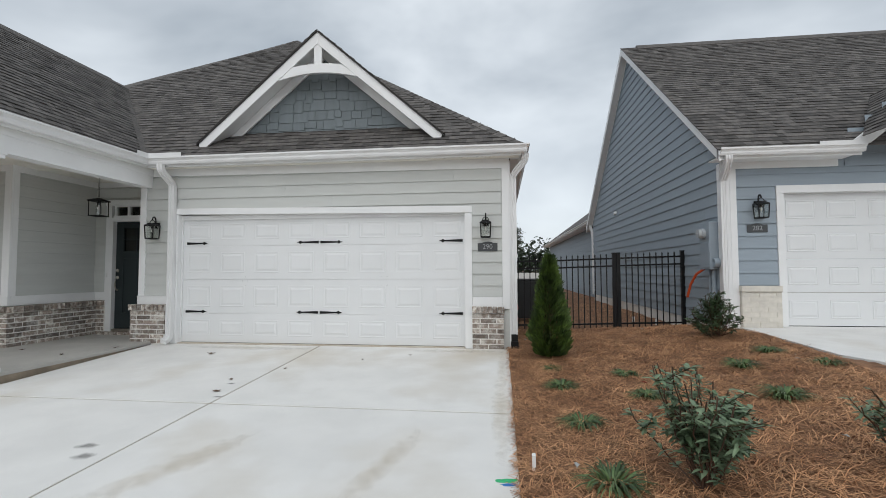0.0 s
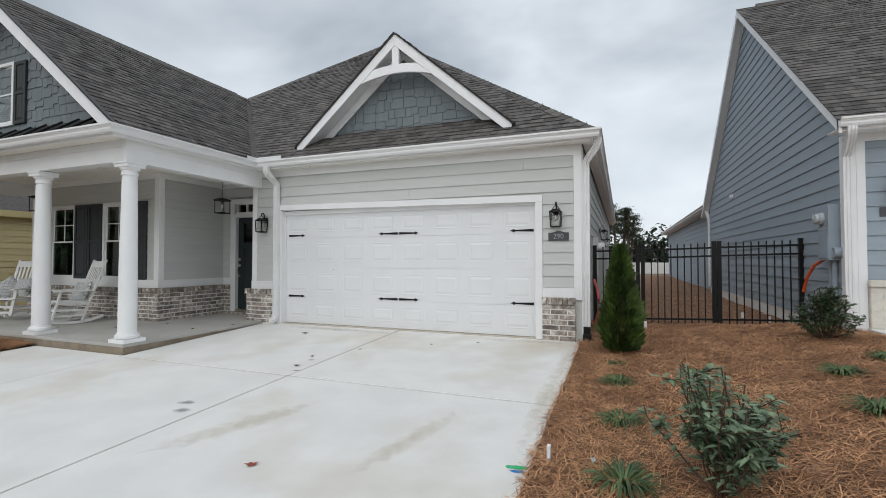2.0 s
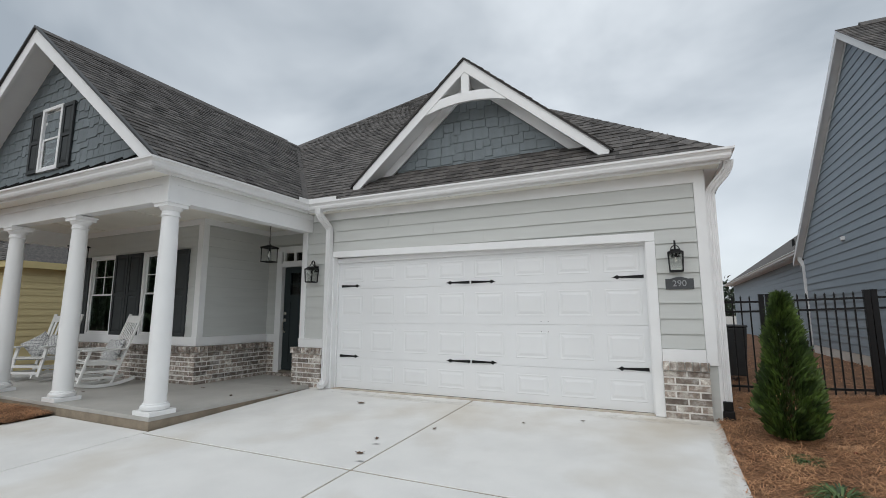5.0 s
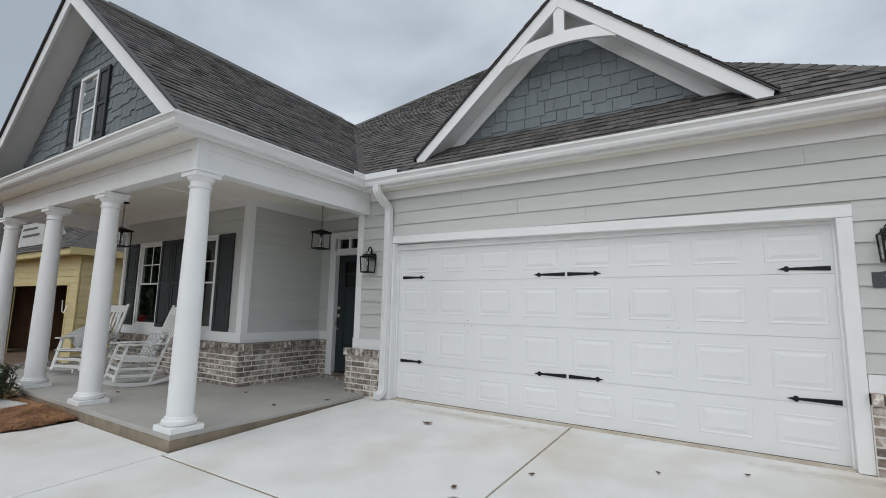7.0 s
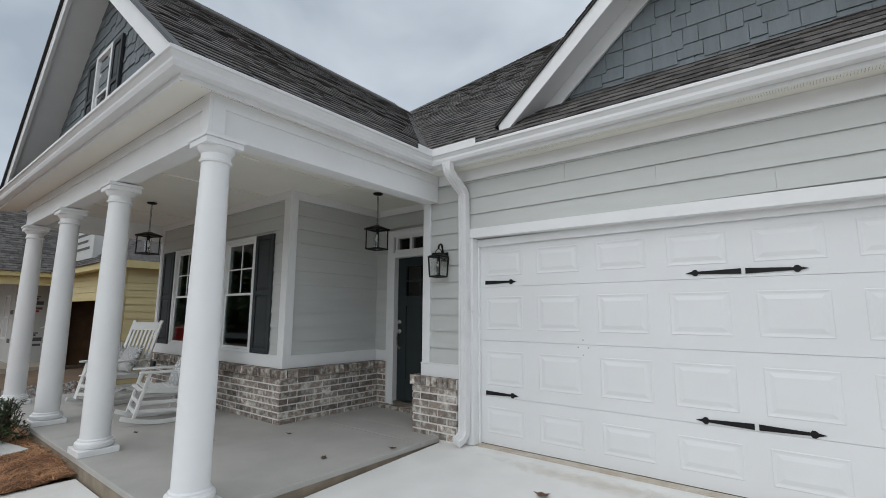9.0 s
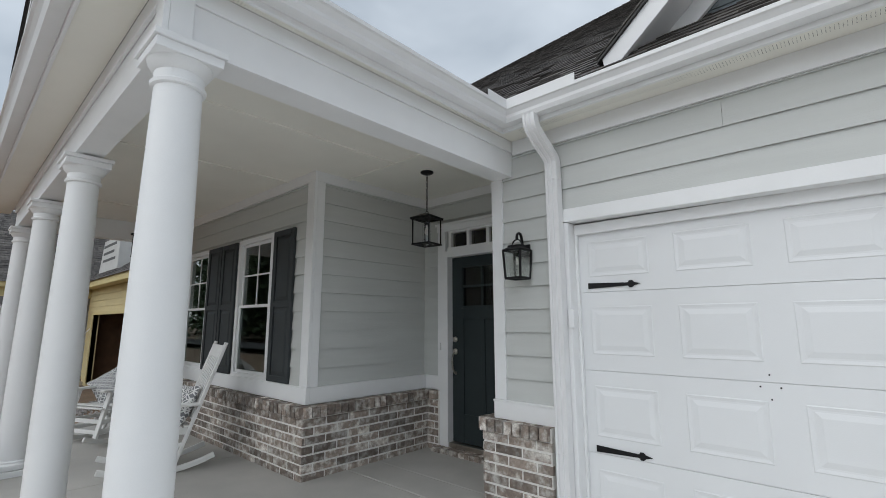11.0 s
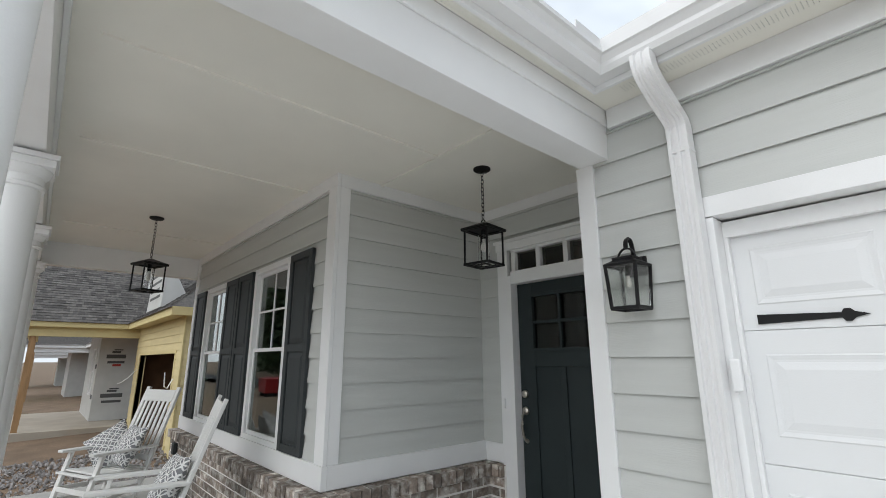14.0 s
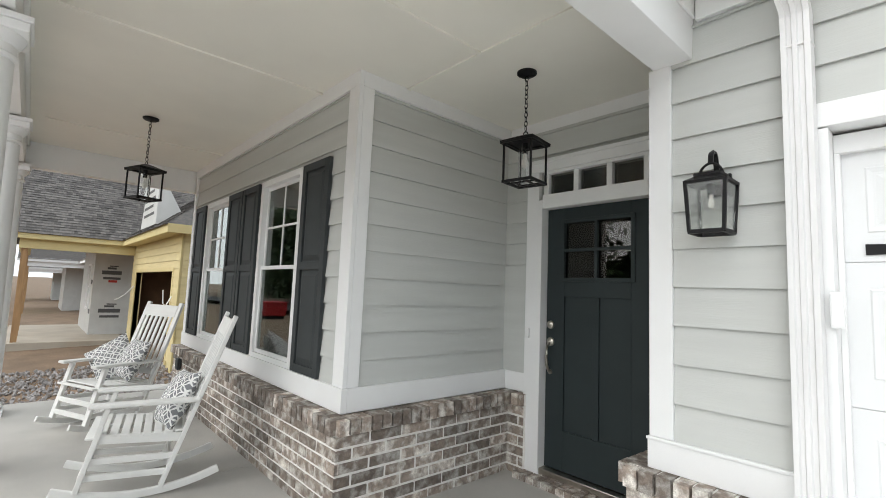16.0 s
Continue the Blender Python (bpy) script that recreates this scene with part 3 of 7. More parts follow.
gutter = thing("gutter", "white ogee rain gutter along the eaves", "gutter", kind="structure")


def mitred(path, section):
    """A section carried along a level path with true mitres at its corners."""
    path = [Vector(p) for p in path]
    k, n, rings = len(section), len(path), []
    for i, p in enumerate(path):
        a = (path[i] - path[i - 1]).normalized() if i else (path[1] - path[0]).normalized()
        b = (path[i + 1] - path[i]).normalized() if i < n - 1 else a
        sa, sb = a.cross(Vector((0, 0, 1))), b.cross(Vector((0, 0, 1)))
        m = (sa + sb).normalized()
        m = m / m.dot(sa)
        rings += [p + m * u + Vector((0, 0, w)) for u, w in section]
    f = [(i * k + j, i * k + (j + 1) % k, (i + 1) * k + (j + 1) % k, (i + 1) * k + j) for i in range(n - 1) for j in range(k)]
    return MB().add(rings, f + [tuple(range(k))[::-1], tuple(range((n - 1) * k, n * k))])


part("gutter_run", mitred([(-9.95, -2.971, 3.0), (-2.899, -2.971, 3.0), (-2.899, -0.271, 3.0), (3.321, -0.271, 3.0), (3.321, 17, 3.0)], GUTTER), M_GUTTER, gutter)
part("splash_guard", MB().box(-2.785, -0.395, 3.1, -2.2, -0.388, 3.175).box(-2.788, -0.62, 3.1, -2.781, -0.395, 3.175), M_GUTTER, gutter)

# ---------------------------------------------------------------- roofs
PITCH, PP = 0.81, 0.79
EX, EY, EZ = 3.36, -0.31, 3.115
PKX = -3.45
S = EX - PKX
PEAK = Vector((PKX, EY + S, EZ + S * PITCH))
PEX = -2.85
RX = -6.33
RZ = 3.1 + (PEX - RX) * PP
VY = EY + (RZ - EZ) / PITCH
main_roof = thing("main_roof", "charcoal asphalt shingle hip roof", "roof", kind="structure")
part("roof_deck", MB().add([(EX, EY, EZ), PEAK, (2 * PKX - EX, EY, EZ), (EX, 18, EZ), (PKX, 12, PEAK.z), (2 * PKX - EX, 18, EZ)],
                           [(0, 1, 2), (0, 3, 4, 1), (2, 1, 4, 5), (3, 5, 4)]), M_SHINGLE, main_roof)
k = math.sqrt(1 + PITCH * PITCH)
shingled(main_roof, (0, EY, EZ), (1, 0, 0), (0, 1, PITCH), [(PEX + 0.03, 0), (EX, 0), (PKX, S * k), (RX, (VY - EY) * k)], (-1, 0), 300, seed=5)
hipcap = MB()
for (a, b) in ((Vector((EX, EY, EZ)), PEAK), (Vector((RX, VY + 0.2, RZ + 0.15)), PEAK)):
    d = b - a
    n = int(d.length / 0.2)
    for i in range(n):
        p, q = a + d * (i / n), a + d * ((i + 1) / n)
        hipcap.sweep([p + Vector((0, 0, 0.022)), q + Vector((0, 0, 0.013))], [(-0.12, -0.055), (0, 0.004), (0.12, -0.055), (0.12, -0.065), (0, -0.008), (-0.12, -0.065)])
part("hip_caps", hipcap, M_SHINGLE, main_roof)

porch_roof = thing("porch_roof", "charcoal asphalt shingle gable roof over the porch", "roof", kind="structure")
LX = 2 * RX - PEX
part("roof_deck", MB().add([(PEX, -2.93, 3.1), (PEX, EY, 3.1), (RX, VY, RZ), (RX, -2.93, RZ), (LX, -2.93, 3.1), (LX, EY, 3.1)], [(0, 1, 2, 3), (3, 2, 5, 4)]), M_SHINGLE, porch_roof)
k = math.sqrt(1 + PP * PP)
shingled(porch_roof, (PEX, 0, 3.1), (0, 1, 0), (-1, 0, PP), [(-2.96, 0), (EY, 0), (VY, (PEX - RX) * k), (-2.96, (PEX - RX) * k)], (-2.8, -2), 300, seed=9)
part("ridge_vent", MB().sweep([(RX, -2.5, RZ + 0.02), (RX, VY - 0.5, RZ + 0.02)], [(-0.17, -0.12), (0, 0.035), (0.17, -0.12), (0.17, -0.145), (0, 0.0), (-0.17, -0.145)]), M_SHINGLE, porch_roof)
part("ridge_caps", MB().sweep([(RX, -2.97, RZ + 0.02), (RX, VY + 0.2, RZ + 0.02)], [(-0.14, -0.1), (0, 0.012), (0.14, -0.1), (0.14, -0.115), (0, 0.0), (-0.14, -0.115)]), M_SHINGLE, porch_roof)
# valley lining
part("valley_strip", MB().sweep([(PEX, EY, 3.125), (RX, VY, RZ + 0.01)], [(-0.1, 0.05), (0, 0), (0.1, 0.05), (0.1, 0.045), (0, -0.006), (-0.1, 0.045)]), M_SHINGLE, porch_roof)


def shakes(parent, m, poly_top, x0, x1, z0, z1, exposure=0.17, seed=1):
    """Staggered shakes on a gable wall; poly_top(z): x range there."""
    rng = random.Random(seed)
    z, row = z0, 0
    while z < z1:
        a0, a1 = poly_top(min(z + exposure, z1))
        b0, b1 = poly_top(z)
        x = x0 - rng.uniform(0, 0.2)
        while x < x1:
            w = rng.choice((0.13, 0.18, 0.22, 0.27))
            lo, hi = max(x, b0), min(x + w - 0.006, b1)
            if hi - lo > 0.02:
                dz = rng.choice((0, 0, 0.035, -0.03))
                tl, th = max(lo, a0), min(hi, a1)
                if th < tl:
                    tl = th = (max(lo, a0) + min(hi, a1)) / 2
                zt = min(z + exposure, z1) + 0.04
                p = [m @ Vector(q) for q in ((lo, 0, z + dz), (hi, 0, z + dz), (hi, -0.018, z + dz), (lo, -0.018, z + dz), (tl, 0, zt), (th, 0, zt), (th, -0.005, zt), (tl, -0.005, zt))]
                part("shake", MB().add(p, [(0, 3, 2, 1), (3, 7, 6, 2), (0, 4, 7, 3), (1, 2, 6, 5)]), M_SHAKE, parent)
            x += w
        z, row = z + exposure, row + 1


def rake_boards(parent, ax, az, half, drop, y, width=0.2, thick=0.04, mat=M_WHITE, name="rake_board", sides=(-1, 1)):
    """Sloping boards under the roof edge of a gable with its apex at (ax, az)."""
    for s in sides:
        L = math.hypot(half, drop)
        p0, p1 = (ax, az), (ax + s * half, az - drop)
        q = [(p0[0], p0[1]), (p1[0], p1[1]), (p1[0] - s * 0.03, p1[1] - width), (p0[0], p0[1] - width * L / half)]
        if s < 0:
            q = q[::-1]
        part(name, MB().prism(q, thick, pose(0, y, 0)), mat, parent, bevel=0.003)


# porch gable wall
pg = thing("porch_gable", "slate grey shake gable wall with a small window and white rakes", "gable", kind="structure")
GY = -2.55
ga = RZ - 0.12
part("gable_sheathing", MB().prism([(LX + 0.35, 3.1), (PEX - 0.35, 3.1), (RX, ga)], 0.1, pose(0, GY, 0)), M_SHAKE, pg)
shakes(pg, pose(0, GY, 0), lambda z: (RX - (ga - z) / PP, RX + (ga - z) / PP), LX, PEX, 3.42, ga - 0.05, seed=4)
rake_boards(pg, RX, RZ, 3.38, 3.38 * PP, -2.965, 0.2)
part("rake_soffit", MB().prism([(RX, RZ - 0.13), (PEX - 0.12, 3.05), (PEX - 0.12, 3.03), (RX, RZ - 0.15)], 0.4, pose(0, -2.93, 0)), M_WHITE, pg)
part("rake_soffit", MB().prism([(RX, RZ - 0.15), (LX + 0.12, 3.03), (LX + 0.12, 3.05), (RX, RZ - 0.13)], 0.4, pose(0, -2.93, 0)), M_WHITE, pg)
for s in (-1, 1):
    part("drip_edge", MB().prism([(RX, RZ + 0.035), (RX + s * 3.5, RZ + 0.035 - 3.5 * PP), (RX + s * 3.5, RZ - 3.5 * PP), (RX, RZ)][::s], 0.06, pose(0, -3.0, 0)), M_METALROOF, pg)
pent = thing("pent_roof", "narrow dark standing-seam metal roof under the gable", "metal roof", kind="structure")
part("metal_sheet", MB().add([(-9.7, -3.0, 3.1), (-3.0, -3.0, 3.1), (-3.4, GY - 0.02, 3.44), (-9.3, GY - 0.02, 3.44)], [(0, 1, 2, 3)]), M_METALROOF, pent)
for i in range(15):
    xx = -9.35 + i * 0.42
    part("seam_rib", MB().sweep([(xx, -3.0, 3.11), (xx, GY - 0.02, 3.45)], [(-0.012, 0), (0.012, 0), (0.012, 0.03), (-0.012, 0.03)]), M_METALROOF, pent)

# garage gable
gg = thing("garage_gable", "slate grey shake gable with white rakes and an arched bracket", "gable", kind="structure")
AX, AZ, GH, GD = -0.03, 5.24, 2.11, 1.83
GS = GD / GH
gwz = AZ - 0.12
part("gable_sheathing", MB().prism([(AX - 2.0, 3.5), (AX + 2.0, 3.5), (AX, gwz)], 0.08, pose(0, 0.36, 0)), M_SHAKE, gg)
shakes(gg, pose(0, 0.36, 0), lambda z: (AX - (gwz - z) / GS, AX + (gwz - z) / GS), AX - 2.1, AX + 2.1, 3.52, gwz - 0.05, seed=8)
rake_boards(gg, AX, AZ, GH, GD, -0.03, 0.155, 0.04)
rake_boards(gg, AX, AZ - 0.122, 1.98, 1.98 * GS, 0.30, 0.15, 0.035, name="frieze_board")
for s in (-1, 1):
    q = [(AX, AZ - 0.1), (AX + s * 1.98, AZ - 0.1 - 1.98 * GS), (AX + s * 1.98, AZ - 0.12 - 1.98 * GS), (AX, AZ - 0.12)]
    part("rake_soffit", MB().prism(q if s > 0 else q[::-1], 0.36, pose(0, 0.0, 0)), M_WHITE, gg)
    part("drip_edge", MB().prism([(AX, AZ + 0.015), (AX + s * (GH + 0.03), AZ - GD - 0.012), (AX + s * (GH + 0.03), AZ - GD - 0.03), (AX, AZ)][::s], 0.06, pose(0, -0.055, 0)), M_METALROOF, gg)
arch = []
for i in range(17):
    a = -0.78 + 1.56 * i / 16
    arch.append((AX + 0.68 * a / 0.78, 4.70 - 0.10 * (a / 0.78) ** 2))
part("arched_brace", MB().prism([(x, z) for x, z in arch][::-1] + [(x, z - 0.16) for x, z in arch], 0.05, pose(0, -0.02, 0)), M_WHITE, gg, bevel=0.004)
board("king_post", AX - 0.06, -0.018, 4.66, AX + 0.075, 0.03, AZ - 0.12, gg)
gable_roof = thing("gable_roof", "charcoal asphalt shingle roof of the garage gable", "roof", kind="structure")
yb = EY + (AZ + 0.02 - EZ) / PITCH
ye = EY + (AZ + 0.02 - GD - EZ) / PITCH
k = math.sqrt(1 + GS * GS)
for s in (-1, 1):
    part("roof_deck", MB().add([(AX, -0.06, AZ + 0.02), (AX + s * (GH + 0.03), -0.06, AZ - GD), (AX + s * (GH + 0.03), ye + 0.15, AZ - GD), (AX, yb, AZ + 0.02)], [(0, 1, 2, 3)[::s]]), M_SHINGLE, gable_roof)
    shingled(gable_roof, (AX + s * (GH + 0.03), 0, AZ - GD), (0, s, 0), (-s, 0, GS), [(s * -0.06, 0), (s * (ye + 0.1), 0), (s * (yb + 0.05), (GH + 0.03) * k), (s * -0.06, (GH + 0.03) * k)], (0, 0), 0, seed=11 + s)

# ---------------------------------------------------------------- garage door
garage_door = thing("garage_door", "white raised-panel sectional garage door with black strap hinges", "garage door")
SEAMS = (0.012, 0.5, 1.078, 1.652, 2.19)
GX0, GPITCH = -2.483, 0.6155
for z0, z1 in zip(SEAMS, SEAMS[1:]):
    z1 -= 0.003
    sec = part("door_section", MB().box(GX0, 0.1, z0, 2.438, 0.1075, z1), M_DOORW, garage_door, bevel=0.0015)
    for c in range(8):
        xa = GX0 + c * GPITCH + 0.085
        xb, za, zb = xa + 0.445, z0 + 0.115, min(z1, 2.14) - 0.105
        ring = lambda o, y: [(xa + o, y, za + o), (xb - o, y, za + o), (xb - o, y, zb - o), (xa + o, y, zb - o)]
        p = ring(0, 0.0996) + ring(0.006, 0.0962) + ring(0.024, 0.0994) + ring(0.034, 0.0994) + ring(0.066, 0.0935)
        q = [(j + 4 * r, (j + 1) % 4 + 4 * r, (j + 1) % 4 + 4 * (r + 1), j + 4 * (r + 1)) for r in range(4) for j in range(4)] + [(16, 17, 18, 19)]
        part("raised_panel", MB().add(p, q), M_DOORW, sec)
part("backing", MB().box(GX0, 0.108, 0.02, 2.438, 0.142, 2.18), M_DOORW, garage_door)
for x, z in ((-1.32, 1.12), (-1.32, 0.98), (-1.27, 1.05), (-1.37, 1.05), (1.05, 1.12), (1.15, 1.12), (1.05, 0.98), (1.15, 0.98)):
    part("bolt_mark", MB().lathe([(0.005, 0.0), (0.005, 0.004), (0, 0.004)], pose(x, 0.0998, z, 90), 8), M_BLACK, garage_door)
part("bottom_seal", MB().box(-2.48, 0.105, -0.004, 2.43, 0.14, 0.011), M_BLACK, garage_door)


def strap(x, z, s):
    """A tapered strap hinge with a spear tip, pointing to s."""
    pts = [(0, -0.022), (0.30, -0.011), (0.31, -0.026), (0.33, -0.026), (0.345, -0.012), (0.39, 0), (0.345, 0.012), (0.33, 0.026), (0.31, 0.026), (0.30, 0.011), (0, 0.022)]
    q = [(x + s * a, z + b) for a, b in pts]
    return MB().prism(q if s > 0 else q[::-1], 0.006, pose(0, 0.092, 0))


for z in (1.7, 0.53):
    for x, s in ((-2.405, 1), (-0.02, -1), (0.008, 1), (2.395, -1)):
        part("strap_hinge", strap(x, z, s), M_BLACK, garage_door)


# ---------------------------------------------------------------- porch columns
def column(x, y):
    c = thing("porch_column", "white round tapered porch column with a square plinth", "column", "porch columns", at=pose(x, y, PZ))
    part("plinth", MB().box(-0.165, -0.165, 0, 0.165, 0.165, 0.055), M_WHITE, c, bevel=0.004)
    part("base_ring", MB().lathe([(0.125, 0.055), (0.152, 0.06), (0.163, 0.08), (0.158, 0.105), (0.138, 0.118), (0.138, 0.13), (0.126, 0.14)], seg=32), M_WHITE, c, smooth=True)
    prof = []
    for i in range(15):
        f = i / 14
        prof.append((0.122 - 0.024 * max(0, (f - 0.25) / 0.75) ** 1.3, 0.135 + f * 2.30))
    part("shaft", MB().lathe(prof, seg=36), M_WHITE, c, smooth=True)
    part("capital", MB().lathe([(0.098, 2.43), (0.112, 2.435), (0.115, 2.45), (0.104, 2.46), (0.102, 2.5), (0.115, 2.51), (0.128, 2.53), (0.135, 2.55)], seg=32), M_WHITE, c, smooth=True)
    part("abacus", MB().box(-0.14, -0.14, 2.55, 0.14, 0.14, 2.595).box(-0.152, -0.152, 2.5952, 0.152, 0.152, 2.625), M_WHITE, c, bevel=0.004)
    part("cap_block", MB().box(-0.05, -0.08, 2.6252, 0.05, 0.08, 2.6395), M_WHITE, c)
    return c


col1 = column(-3.055, -2.615)
for x in (-5.12, -6.96, -8.85):
    copy_thing(col1, pose(x, -2.615, PZ))


# ---------------------------------------------------------------- front door
front_door = thing("front_door", "dark green-grey craftsman front door with a four-light window, closed", "door", at=pose(0, 0, 0))
YD = 0.86
gx0, gx1, gz0, gz1 = -4.25, -3.70, 1.62, 2.06
DZ0, DZ1 = 0.13, 2.185
part("stile_and_rail", MB().box(DX0 + 0.02, YD, DZ0, gx0, YD + 0.045, DZ1).box(gx1, YD, DZ0, DX1 - 0.02, YD + 0.045, DZ1).box(gx0, YD, gz1, gx1, YD + 0.045, DZ1).box(gx0, YD, 1.47, gx1, YD + 0.045, gz0)
     .box(gx0, YD, DZ0, gx1, YD + 0.045, 0.43).box(-4.0, YD, 0.43, -3.95, YD + 0.045, 1.47), M_DOOR, front_door, bevel=0.003)
part("panel", MB().box(gx0, YD + 0.014, 0.43, -4.0, YD + 0.036, 1.47), M_DOOR, front_door, "flat recessed door panel")
part("panel", MB().box(-3.95, YD + 0.014, 0.43, gx1, YD + 0.036, 1.47), M_DOOR, front_door, "flat recessed door panel")
part("glazing_bead", MB().box(gx0, YD - 0.012, gz0 - 0.03, gx1, YD + 0.0, gz0).box(gx0, YD - 0.012, gz1, gx1, YD, gz1 + 0.03).box(gx0 - 0.03, YD - 0.0118, gz0 - 0.03, gx0, YD, gz1 + 0.03).box(gx1, YD - 0.0118, gz0 - 0.03, gx1 + 0.03, YD, gz1 + 0.03)
     .box((gx0 + gx1) / 2 - 0.012, YD - 0.008, gz0, (gx0 + gx1) / 2 + 0.012, YD + 0.02, gz1).box(gx0, YD - 0.0079, (gz0 + gz1) / 2 - 0.012, gx1, YD + 0.0199, (gz0 + gz1) / 2 + 0.012), M_DOOR, front_door, bevel=0.002)
for i in range(2):
    for j in range(2):
        pane = part("pane", MB().box(gx0 + i * 0.275, YD + 0.021, gz0 + j * 0.22, gx0 + (i + 1) * 0.275, YD + 0.026, gz0 + (j + 1) * 0.22), M_DGLASS, front_door, "clear glass pane")
part("deadbolt", MB().lathe([(0.0, 0.022), (0.018, 0.022), (0.03, 0.014), (0.033, 0)], pose(DX0 + 0.065, YD, 1.24, 90), 20), M_NICKEL, front_door, "satin nickel deadbolt", smooth=True)
hs = part("handle_set", MB().lathe([(0.0, 0.02), (0.02, 0.02), (0.032, 0.012), (0.035, 0)], pose(DX0 + 0.065, YD, 1.105, 90), 20).tube([(DX0 + 0.065, YD - 0.01, 1.10), (DX0 + 0.065, YD - 0.05, 1.07), (DX0 + 0.065, YD - 0.06, 1.0), (DX0 + 0.065, YD - 0.05, 0.92), (DX0 + 0.065, YD - 0.02, 0.87), (DX0 + 0.065, YD, 0.865)], 0.011, 10)
          .lathe([(0.0, 0.012), (0.015, 0.012), (0.02, 0)], pose(DX0 + 0.065, YD, 0.865, 90), 16), M_NICKEL, front_door, "satin nickel grip handle", smooth=True)
frame_d = thing("door_1", "white front door frame with a three-light transom above", "door frame", kind="structure")
board("jamb", DX0 - 0.02, 0.775, 0.05, DX0 + 0.018, 0.965, 2.26, frame_d)
board("jamb", DX1 - 0.018, 0.775, 0.05, DX1 + 0.02, 0.965, 2.26, frame_d)
board("casing", DX0 - 0.14, 0.78, 0.03, DX0 - 0.021, 0.8188, 2.5, frame_d)
board("casing", DX1 + 0.021, 0.78, 0.03, DX1 + 0.14, 0.8188, 2.5, frame_d)
board("head_casing", DX0 - 0.15, 0.772, 2.50, DX1 + 0.15, 0.8185, 2.60, frame_d)
board("head_cap", DX0 - 0.165, 0.757, 2.5705, DX1 + 0.165, 0.7715, 2.60, frame_d)
board("door_head", DX0 + 0.018, 0.776, 2.187, DX1 - 0.018, 0.9, 2.30, frame_d)
board("transom_rail", DX0 + 0.018, 0.79, 2.475, DX1 - 0.018, 0.9, 2.4998, frame_d)
for i in range(4):
    x = DX0 + 0.04 + i * (DX1 - DX0 - 0.08) / 3
    board("transom_bar", x - 0.022, 0.795, 2.3002, x + 0.022, 0.88, 2.4748, frame_d)
for i in range(3):
    w = (DX1 - DX0 - 0.08) / 3
    part("pane", MB().box(DX0 + 0.04 + i * w + 0.022, 0.835, 2.3, DX0 + 0.04 + (i + 1) * w - 0.022, 0.84, 2.475), M_DGLASS, frame_d)
part("threshold", MB().box(DX0 - 0.02, 0.79, 0.0785, DX1 + 0.02, 0.97, 0.125), M_NICKEL, frame_d, bevel=0.006)
part("doorbell", MB().box(DX0 - 0.115, 0.762, 1.12, DX0 - 0.085, 0.7795, 1.2), M_WHITE, frame_d, "small white doorbell", bevel=0.004)
# plain room surfaces, coloured dark to stand for the shade indoors
structure("entry_hall", MB().box(-8.8, 4.5, -0.1, 3.0, 4.6, 3.2).box(-8.8, -0.6, 2.98, -5.02, 4.5, 3.1).box(-5.0, 0.975, 2.98, 3.0, 4.5, 3.1).box(-8.8, -0.58, -0.15, -5.05, 4.5, -0.02).box(-5.0, 1.0, -0.15, 3.0, 4.5, -0.02), M_DARK, "rooms behind the windows and front door, their shade put into a dark colour")


# ---------------------------------------------------------------- windows and shutters
def window(name, x0, x1, z0, z1, y, label, grille=True, lights=(2, 2), curtain=0):
    w = thing(name, label, "window", kind="structure")
    f = 0.055
    part("window_frame", MB().box(x0, y - 0.025, z0, x0 + f, y + 0.09, z1).box(x1 - f, y - 0.025, z0, x1, y + 0.09, z1).box(x0 + f, y - 0.0248, z1 - f, x1 - f, y + 0.09, z1).box(x0 + f, y - 0.0248, z0, x1 - f, y + 0.09, z0 + f), M_WHITE, w, bevel=0.004)
    zm = (z0 + z1) / 2
    for a, b, yy, top in ((zm - 0.015, z1 - f, y + 0.02, True), (z0 + f, zm + 0.02, y + 0.0, False)):
        s = 0.032
        sash = part("sash", MB().box(x0 + f, yy, a, x0 + f + s, yy + 0.03, b).box(x1 - f - s, yy, a, x1 - f, yy + 0.03, b).box(x0 + f + s, yy, b - s, x1 - f - s, yy + 0.03, b).box(x0 + f + s, yy, a, x1 - f - s, yy + 0.03, a + s), M_WHITE, w, bevel=0.002)
        part("pane", MB().box(x0 + f + s, yy + 0.012, a + s, x1 - f - s, yy + 0.018, b - s), M_GLASS, sash)
        if top and grille:
            g = MB()
            for i in range(1, lights[0]):
                x = x0 + (x1 - x0) * i / lights[0]
                g.box(x - 0.009, yy + 0.004, a + s, x + 0.009, yy + 0.0115, b - s)
            for i in range(1, lights[1]):
                z = a + (b - a) * i / lights[1]
                g.box(x0 + f + s, yy + 0.0042, z - 0.009, x1 - f - s, yy + 0.0114, z + 0.009)
            part("grille", g, M_WHITE, sash)
    if curtain:
        cm = MB()
        n = 26
        cx0 = x1 - f - 0.02 if curtain > 0 else x0 + f + 0.02
        for i in range(n + 1):
            cm.v += [(cx0 - curtain * 0.3 * i / n, y + 0.16 + 0.02 * math.sin(i * 1.4), z0 - 0.1), (cx0 - curtain * 0.3 * i / n, y + 0.16 + 0.02 * math.sin(i * 1.4), z1 + 0.05)]
        cm.f += [(2 * i, 2 * i + 2, 2 * i + 3, 2 * i + 1) for i in range(n)]
        part("curtain", cm, M_CURTAIN, w, "pale grey curtain drawn to the side", smooth=True)
    return w


